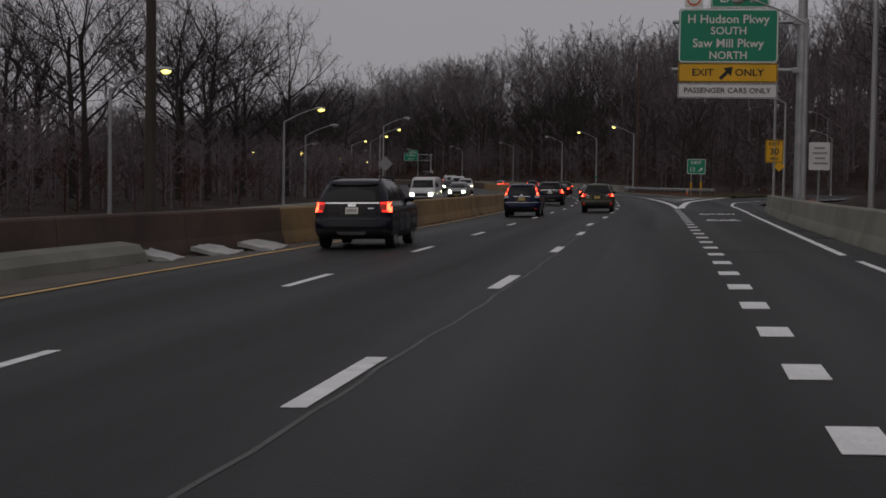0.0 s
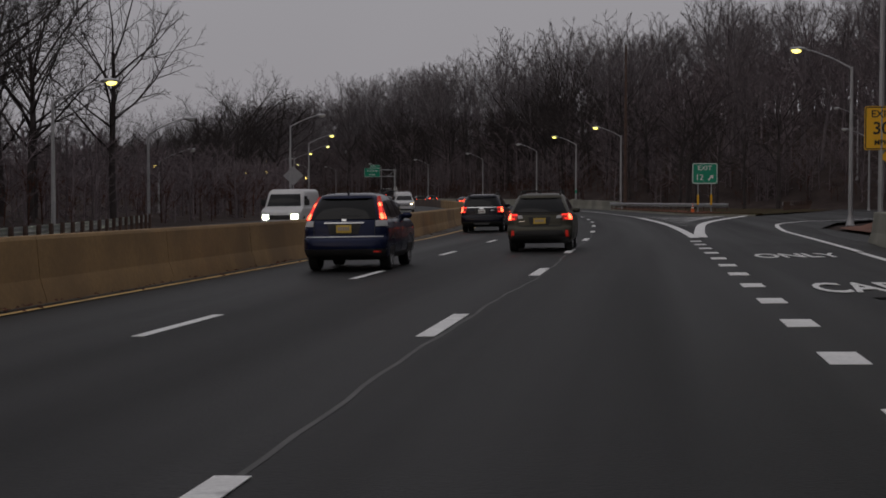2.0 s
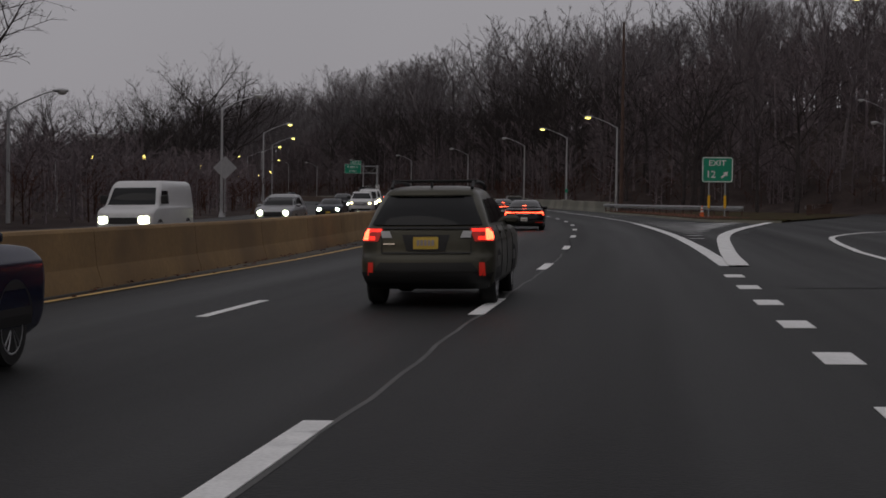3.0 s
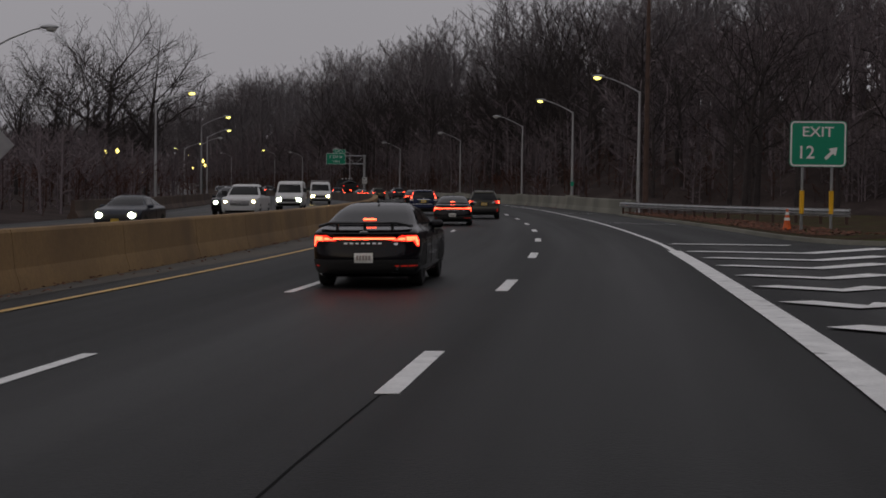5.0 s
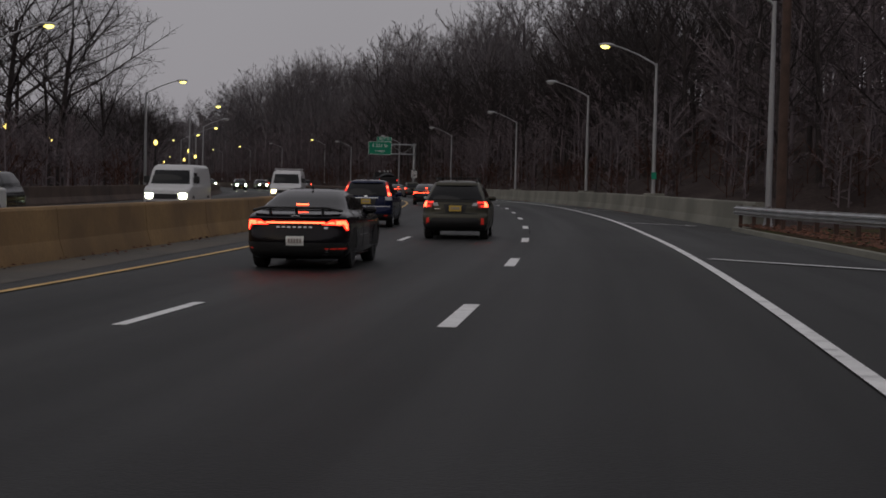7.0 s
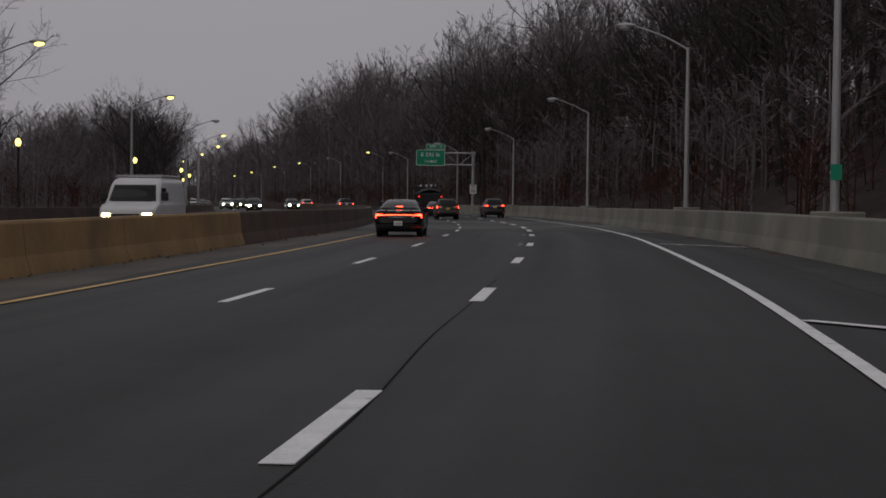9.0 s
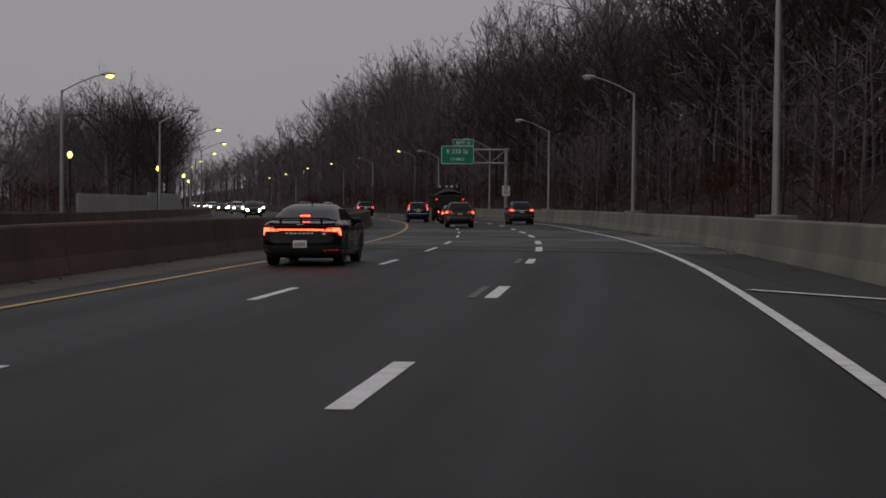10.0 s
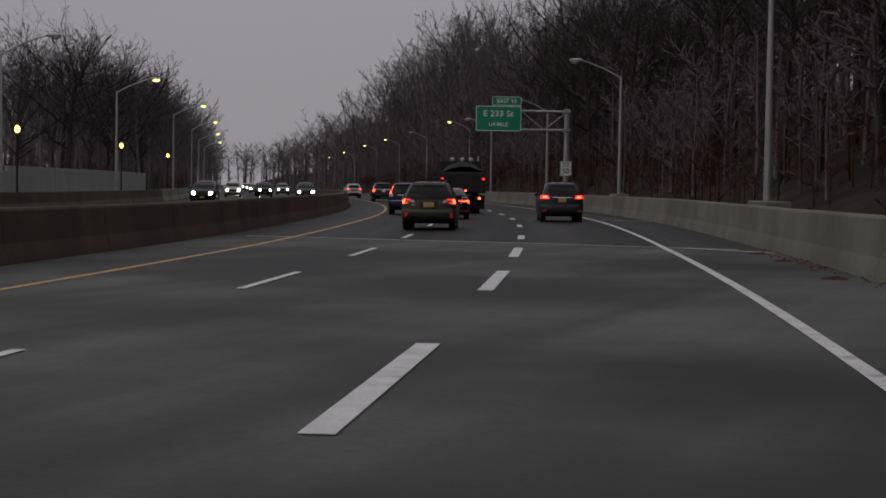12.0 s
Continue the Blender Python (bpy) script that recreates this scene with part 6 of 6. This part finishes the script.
def compact_suv(m, skin="slate", label="slate grey compact utility vehicle with pinkish tail lamps lit", plate_mat="plate_y"):
    H, L, W = 1.68, 4.63, 1.84
    top, sh, k, hw = car("utility_vehicle", label, suv_levels(L, W, H, 0.3, 1.03), C[skin], m, H)
    dress_rear(top, sh, k, hw, (1.15, 1.5, 0.64, 0.53), plate_mat, [
        ("tail_lamp", (0.98, 0.52, 0.91), (1.13, 0.58, 0.88), "red_on"), ("lamp_core", (1.01, 0.6, 0.82), (1.09, 0.64, 0.8), "red_core"), ("reflector", (0.44, 0.66, 0.82), (0.5, 0.66, 0.82), "red_dim")], plate_z=0.92)
    part("chrome_strip", sh.patch("rear", (1.02, -0.4, 0.4), (1.045, -0.4, 0.4), 0.022, nx=6, nz=1), C["chrome"], top)
    shut_lines(top, sh, 0.6, 0.74, 1.1)
    part("plate_recess", sh.patch("rear", (0.8, -0.3, 0.3), (1.01, -0.34, 0.34), 0.009, nx=4, nz=3), C["trim"], top)
    part("spoiler", sh.patch("rear", (1.535, -0.57, 0.57), (1.585, -0.53, 0.53), 0.07, nx=8), C[skin], top)
    part("lower_panel", sh.patch("rear", (0.47, -0.6, 0.6), (0.62, -0.5, 0.5), 0.014, nx=8), C["trim"], top)
    dress_sides(top, sh, [((1.15, 0.6, 1.2), (1.46, 0.85, 1.22)), ((1.14, 1.28, 2.1), (1.5, 1.3, 2.05)), ((1.14, 2.17, 3.15), (1.5, 2.12, 2.65))], k, ((1.45, 1.0), (2.4, 1.0)), (3.0, 1.13), C[skin])
    rails(top, sh, 0.7, 2.5, 1.67, 0.55)
    return top


def sport_saloon(m):
    """The black saloon with a rear wing and a light bar."""
    H, L, W = 1.42, 4.67, 1.82
    top, sh, k, hw = car("saloon_car", "glossy black saloon car with a rear wing and red light bar", sedan_levels(L, W, H), C["black"], m, H, "sedan", wheels=(0.93, 3.65), wr=0.335, rims="trim")
    dress_rear(top, sh, k, hw, (1.03, 1.345, 0.70, 0.50), "plate_w", [
        ("tail_lamp", (0.775, 0.46, 0.89), (0.87, 0.62, 0.86), "red_on"), ("lamp_core", (0.79, 0.50, 0.68), (0.835, 0.60, 0.68), "red_core"), ("lamp_core", (0.78, 0.70, 0.87), (0.855, 0.70, 0.85), "red_core"),
        ("tail_lamp", (0.68, 0.855, 0.885), (0.79, 0.79, 0.88), "red_on"), ("lamp_core", (0.70, 0.858, 0.88), (0.79, 0.82, 0.875), "red_core"),
        ("reflector", (0.355, 0.46, 0.86), (0.38, 0.46, 0.86), "red_dim"), ("exhaust_tip", (0.26, 0.45, 0.58), (0.35, 0.45, 0.58), "rim")], plate_z=0.5, plate_w=0.31)
    part("light_bar", sh.patch("rear", (0.805, -0.52, 0.52), (0.83, -0.52, 0.52), 0.024, nx=12, nz=1), C["red_core"], top, "thin glowing red light bar")
    for j in range(7):
        part("badge_mark", sh.patch("rear", (0.725, -0.33 + 0.095 * j, -0.275 + 0.095 * j), (0.75, -0.33 + 0.095 * j, -0.275 + 0.095 * j), 0.02, nx=1, nz=1), C["chrome"], top)
    part("badge_mark", sh.patch("rear", (0.71, 0.5, 0.56), (0.745, 0.5, 0.57), 0.02, nx=1, nz=1), C["chrome"], top)
    part("emblem", lathe(bmesh.new(), [(0.085, -0.005), (0.085, 0.012), (0.06, 0.016), (0.055, 0.004)], 18, "y", (0, 0, 0)), C["rim"], top).matrix_basis = Matrix.Translation((0, 0.03, 0.905)) @ Matrix.Diagonal((1, -1, 0.5, 1))
    part("brake_lamp", box(bmesh.new(), -0.11, 0.11, 0.70, 0.74, 1.115, 1.14, 0.005), C["red_core"], top, "lit high brake lamp")
    bm = bmesh.new()
    sheet(bm, [[(x, y + 0.16 * (abs(x) / 0.78) ** 3, 1.085 + dz - 0.055 * max(0.0, abs(x) - 0.55) / 0.23) for x in np.linspace(-0.78, 0.78, 15)] for y, dz in ((0.0, 0.0), (0.1, 0.018), (0.22, 0.0))])
    bm.normal_update()
    bmesh.ops.solidify(bm, geom=list(bm.faces), thickness=0.035)
    bmesh.ops.recalc_face_normals(bm, faces=bm.faces)
    wing = part("wing", bm, C["trim"], top)
    smooth(wing.data, 40)
    for x in (-0.46, 0.0, 0.46):
        part("wing_strut", box(bmesh.new(), x - 0.016, x + 0.016, 0.1, 0.22, 0.93, 1.085), C["trim"], wing)
    for f in (1, -1):
        part("sill_line", sh.patch("side", (0.215, 1.3, 3.2), (0.235, 1.3, 3.2), 0.014, f), C["maroon"], top)
    dress_sides(top, sh, [((1.05, 1.15, 1.95), (1.28, 1.55, 1.95)), ((1.05, 2.03, 3.05), (1.30, 2.02, 2.62))], k, ((1.5, 0.88), (2.5, 0.88)), (2.95, 1.0), C["black"])
    part("antenna", box(bmesh.new(), -0.014, 0.014, 1.68, 1.8, 1.39, 1.45, 0.008), C["trim"], top)
    return top


def dump_truck(m):
    top = thing("dump_truck", "black dump truck with a tarpaulin-covered load and red marker lamps", "truck", "vehicles on the highway", m=m @ Matrix.Diagonal((0.93, 0.93, 0.93, 1)))
    T = C["truck"]
    bm = box(bmesh.new(), -1.22, 1.22, 0.25, 5.2, 1.15, 2.35, 0.05)
    part("dump_body", bm, T, top)
    for k in range(6):
        for f in (1, -1):
            part("rib", box(bmesh.new(), *sorted((f * 1.22, f * 1.29)), 0.5 + 0.85 * k, 0.62 + 0.85 * k, 1.15, 2.3, 0.01), T, top)
    gate = part("tailgate", box(bmesh.new(), -1.2, 1.2, 0.17, 0.25, 1.2, 2.25, 0.03), T, top)
    for x in (-0.8, 0, 0.8):
        part("rib", box(bmesh.new(), x - 0.05, x + 0.05, 0.12, 0.17, 1.2, 2.25), T, gate)
    bm = bmesh.new()
    rows = []
    for j in range(13):
        y = 0.3 + 4.85 * j / 12
        rows.append([(-1.2 + 2.4 * i / 12, y, 2.33 + (0.62 * math.sin(math.pi * i / 12) ** 0.8 * math.sin(math.pi * min(1, (j + 1.5) / 9)) + 0.09 * noise.noise((i * 0.7, j * 0.7, 1))) * (0.98 if 0 < i < 12 else 0.02)) for i in range(13)])
    sheet(bm, rows)
    ob = part("load_cover", bm, C["tarp"], top, "crumpled black tarpaulin")
    smooth(ob.data, 60)
    part("cab", box(bmesh.new(), -1.15, 1.15, 5.35, 7.1, 0.9, 2.75, 0.12), T, top)
    part("cab_shield", box(bmesh.new(), -1.2, 1.2, 5.15, 5.35, 2.2, 3.05, 0.03), T, top)
    part("hood", box(bmesh.new(), -0.95, 0.95, 7.1, 8.3, 0.8, 1.75, 0.12), T, top)
    part("chassis", box(bmesh.new(), -0.45, 0.45, 0.35, 8.0, 0.7, 1.15), T, top)
    for x in (-0.5, 0.1, 0.6):
        bm = bmesh.new()
        geo = bmesh.ops.create_uvsphere(bm, u_segments=10, v_segments=7, radius=0.14)
        bmesh.ops.translate(bm, verts=bm.verts, vec=(x, 5.2, 3.12))
        part("roof_lamp", bm, C["clear"], top, "pale roof beacon")
    for x in (-0.86, -0.6, 0.6, 0.86):
        for y in (1.25, 2.55):
            wheel(top, x, y, 0.5, 0.25, 1 if x > 0 else -1, "trim")
    for x in (-0.95, 0.95):
        wheel(top, x, 7.2, 0.5, 0.28, 1 if x > 0 else -1, "trim")
        part("mud_flap", box(bmesh.new(), x - 0.3, x + 0.3, 0.5, 0.53, 0.25, 1.05), C["tyre"], top)
        lamp = part("lamp_box", box(bmesh.new(), x - 0.22, x + 0.22, 0.14, 0.3, 0.75, 0.98, 0.02), T, top)
        part("tail_lamp", lathe(bmesh.new(), [(0.075, 0.115), (0.075, 0.14)], 14, "y", (x, 0, 0.86)), C["red_core"], lamp, "glowing red lamp")
        part("side_lamp", lathe(bmesh.new(), [(0.08, 0.09), (0.08, 0.16)], 14, "y", (x * 1.22, 0, 1.95)), C["red_on"], top, "glowing red lamp")
    for x in (-0.16, 0.0, 0.16):
        part("marker_lamp", lathe(bmesh.new(), [(0.06, 0.12), (0.06, 0.18)], 12, "y", (x, 0, 1.28)), C["red_core"], top, "glowing red lamp")
    part("exhaust", tube(bmesh.new(), [(1.05, 5.22, 1.0), (1.05, 5.22, 3.35)], [0.07, 0.07], 10), C["rim"], top)
    return top


def oncoming_suv(m, skin, label, heads="head_on", H=1.7):
    L, W = 4.7, 1.86
    top, sh, k, hw = car("sport_utility_vehicle", label, suv_levels(L, W, H, 0.25), C[skin], m, H)
    dress_front(top, sh, k, L, (1.13 * k, 1.5 * k, 0.72, 0.6), heads, 0.78)
    dress_sides(top, sh, [((1.14 * k, 1.28, 2.1), (1.5 * k, 1.3, 2.05)), ((1.14 * k, 2.17, 3.15), (1.5 * k, 2.12, 2.65))], k, (), (3.0, 1.13), C[skin])
    return top


def oncoming_saloon(m, skin, label, heads="head_on"):
    H, L, W = 1.45, 4.7, 1.82
    top, sh, k, hw = car("saloon_car", label, sedan_levels(L, W, H), C[skin], m, H, "sedan", wheels=(0.95, 3.7), wr=0.33)
    dress_front(top, sh, k, L, (1.06, 1.36, 0.7, 0.52), heads, 0.68)
    dress_sides(top, sh, [((1.06, 1.15, 1.95), (1.3, 1.55, 1.95)), ((1.06, 2.03, 3.05), (1.32, 2.02, 2.62))], k, (), (2.95, 1.0), C[skin])
    return top


def pickup(m):
    top, sh, k, hw = car("pickup_truck", "white crew-cab pickup truck with headlamps lit", [(0.35, 0.1, 5.7, 0.9, 0.2), (0.5, 0.0, 5.8, 0.98, 0.25), (0.8, 0.0, 5.82, 1.0, 0.28), (1.12, 0.02, 5.75, 0.99, 0.25), (1.2, 0.04, 5.4, 0.97, 0.2), (1.23, 0.08, 5.1, 0.93, 0.2)], C["white"], m, 1.66, wheels=(1.1, 4.75), wr=0.4)
    cab = Shell([(1.2, 1.95, 4.35, 0.94, 0.12), (1.3, 1.97, 4.2, 0.92, 0.14), (1.62, 2.1, 3.75, 0.82, 0.15), (1.84, 2.25, 3.35, 0.72, 0.15), (1.9, 2.4, 3.15, 0.6, 0.12)])
    ob = part("cab", cab.mesh(bmesh.new()), C["white"], top)
    smooth(ob.data, 28)
    part("windscreen", cab.patch("front", (1.32, -0.8, 0.8), (1.78, -0.66, 0.66), 0.01), C["glass"], ob)
    for f in (1, -1):
        for lo, hi in (((1.32, 2.1, 2.9), (1.75, 2.25, 2.85)), ((1.32, 3.0, 4.0), (1.75, 2.95, 3.45))):
            part("side_window", cab.patch("side", lo, hi, 0.008, f), C["glass"], ob)
    part("bed_floor", box(bmesh.new(), -0.8, 0.8, 0.2, 1.85, 1.2, 1.245), C["trim"], top)
    part("grille", sh.patch("front", (0.76, -0.5, 0.5), (1.02, -0.52, 0.52), 0.02), C["trim"], top)
    part("bumper", sh.patch("front", (0.50, -0.85, 0.85), (0.68, -0.88, 0.88), 0.06, nx=10), C["white"], top)
    for z in (0.82, 0.89, 0.96):
        part("grille_bar", sh.patch("front", (z, -0.5, 0.5), (z + 0.03, -0.5, 0.5), 0.034, nx=6, nz=1), C["rim"], top)
    part("air_dam", sh.patch("front", (0.38, -0.75, 0.75), (0.5, -0.8, 0.8), 0.03, nx=8), C["trim"], top)
    for f in (1, -1):
        lamp = part("headlamp", sh.patch("front", (0.86, 0.62, 0.93), (1.06, 0.62, 0.92), 0.02, f), C["clear"], top)
        part("bulb", sh.patch("front", (0.91, 0.66, 0.82), (1.01, 0.66, 0.82), 0.03, f), C["head_warm"], lamp, "glaring lit headlamp")
        part("fog_lamp", sh.patch("front", (0.56, 0.7, 0.82), (0.62, 0.7, 0.82), 0.08, f, 2, 2), C["clear"], top)
        part("mirror", box(bmesh.new(), *sorted((f * 0.93, f * 1.2)), 3.75, 3.9, 1.3, 1.55, 0.03), C["trim"], top)
    return top


def van(m, label="white cargo van with headlamps lit", heads="head_on", rack=False):
    top, sh, k, hw = car("van", label, [(0.3, 0.05, 5.45, 0.9, 0.15), (0.5, 0.0, 5.6, 0.98, 0.2), (0.95, 0.0, 5.55, 1.0, 0.25), (1.15, 0.0, 5.15, 1.0, 0.22), (1.22, 0.0, 4.75, 0.98, 0.2), (1.75, 0.02, 4.3, 0.92, 0.18), (2.0, 0.05, 4.0, 0.86, 0.16), (2.1, 0.15, 3.8, 0.74, 0.12)], C["white"], m, 1.66, wheels=(1.0, 4.55), wr=0.36, category="van")
    part("windscreen", sh.patch("front", (1.27, -0.84, 0.84), (1.86, -0.74, 0.74), 0.01), C["glass"], top)
    part("grille", sh.patch("front", (0.62, -0.5, 0.5), (0.84, -0.5, 0.5), 0.015), C["trim"], top)
    part("bumper", sh.patch("front", (0.34, -0.8, 0.8), (0.52, -0.85, 0.85), 0.03), C["trim"], top)
    for f in (1, -1):
        part("side_window", sh.patch("side", (1.3, 3.4, 4.35), (1.75, 3.4, 4.1), 0.008, f), C["glass"], top)
        part("headlamp", sh.patch("front", (0.66, 0.58, 0.86), (0.86, 0.58, 0.86), 0.018, f), C[heads], top, "glaring lit headlamp")
        part("mirror", box(bmesh.new(), *sorted((f * 0.96, f * 1.2)), 4.2, 4.35, 1.3, 1.6, 0.03), C["trim"], top)
    if rack:
        for y in (0.6, 2.0, 3.4):
            part("rack_bar", box(bmesh.new(), -0.85, 0.85, y - 0.03, y + 0.03, 2.18, 2.23), C["rim"], top)
        for x in (-0.8, 0.8):
            part("rack_rail", box(bmesh.new(), x - 0.03, x + 0.03, 0.4, 3.6, 2.12, 2.18), C["rim"], top)
    return top


def lane(s, o, turn=0.0):
    """Upright on the banked lane, facing along it or against it."""
    return stand(s, o) @ Matrix.Rotation(-math.atan(ease(s, DIP_S, BANK)), 4, "Y") @ Matrix.Rotation(radians(turn), 4, "Z")


# traffic ahead, in the same direction
def again(ob, m):
    """A copy of a vehicle elsewhere on the road; the saloon's repeat one moving car."""
    return copy_thing(ob, m)


suv = big_suv(lane(36.0, -4.85))
again(suv, lane(110.0, -4.8))
again(suv, lane(400.0, -4.9))
blue = crossover(lane(72.8, -3.93))
again(blue, lane(202.4, -5.25))
again(blue, lane(339.0, -4.75))
olive = estate(lane(83.6, -0.78))
again(olive, lane(192.6, -1.85))
again(olive, lane(312.5, -2.85))
dump_truck(lane(345.0, -1.9))
saloon = sport_saloon(lane(131.7, -2.2))
again(saloon, lane(177.2, -3.45))
again(saloon, lane(251.0, -4.75))
again(saloon, lane(329.3, -2.65))
compact_suv(lane(325.6, 1.9))
compact_suv(lane(438, -5.0), "white", "white compact utility vehicle with lit tail lamps")
# oncoming traffic
pickup(lane(191.5, -14.35, 180))
oncoming_suv(lane(199.2, -16.3, 180), "black", "black sport utility vehicle with headlamps lit, oncoming")
cargo = van(lane(219.4, -14.4, 180))
again(cargo, lane(117.8, -14.2, 180))
van(lane(251.8, -13.4, 180), "white van with a roof rack and one amber headlamp", "head_warm", True)
oncoming_suv(lane(137.4, -13.5, 180), "silver", "silver sport utility vehicle with headlamps lit, oncoming")
oncoming_saloon(lane(165.6, -14.7, 180), "slate", "slate grey saloon car with headlamps lit, oncoming")
oncoming_saloon(lane(466, -18.3, 180), "black", "black saloon car with headlamps lit, oncoming")
oncoming_saloon(lane(520, -14.8, 180), "silver", "silver saloon car with headlamps lit, oncoming")
for s, o, skin in ((374, -18.2, "navy"), (440, -14.8, "navy"), (405, -11.6, "slate"), (430, -18.2, "white"), (455, -14.8, "black"), (478, -11.6, "silver"), (500, -18.0, "white"), (545, -18.2, "navy"), (560, -11.6, "slate"), (582, -14.8, "silver"), (600, -18, "white"), (622, -11.8, "black"), (650, -15, "white")):
    oncoming_suv(lane(s, o, 180), skin, f"{skin} sport utility vehicle with headlamps lit, far down the road")
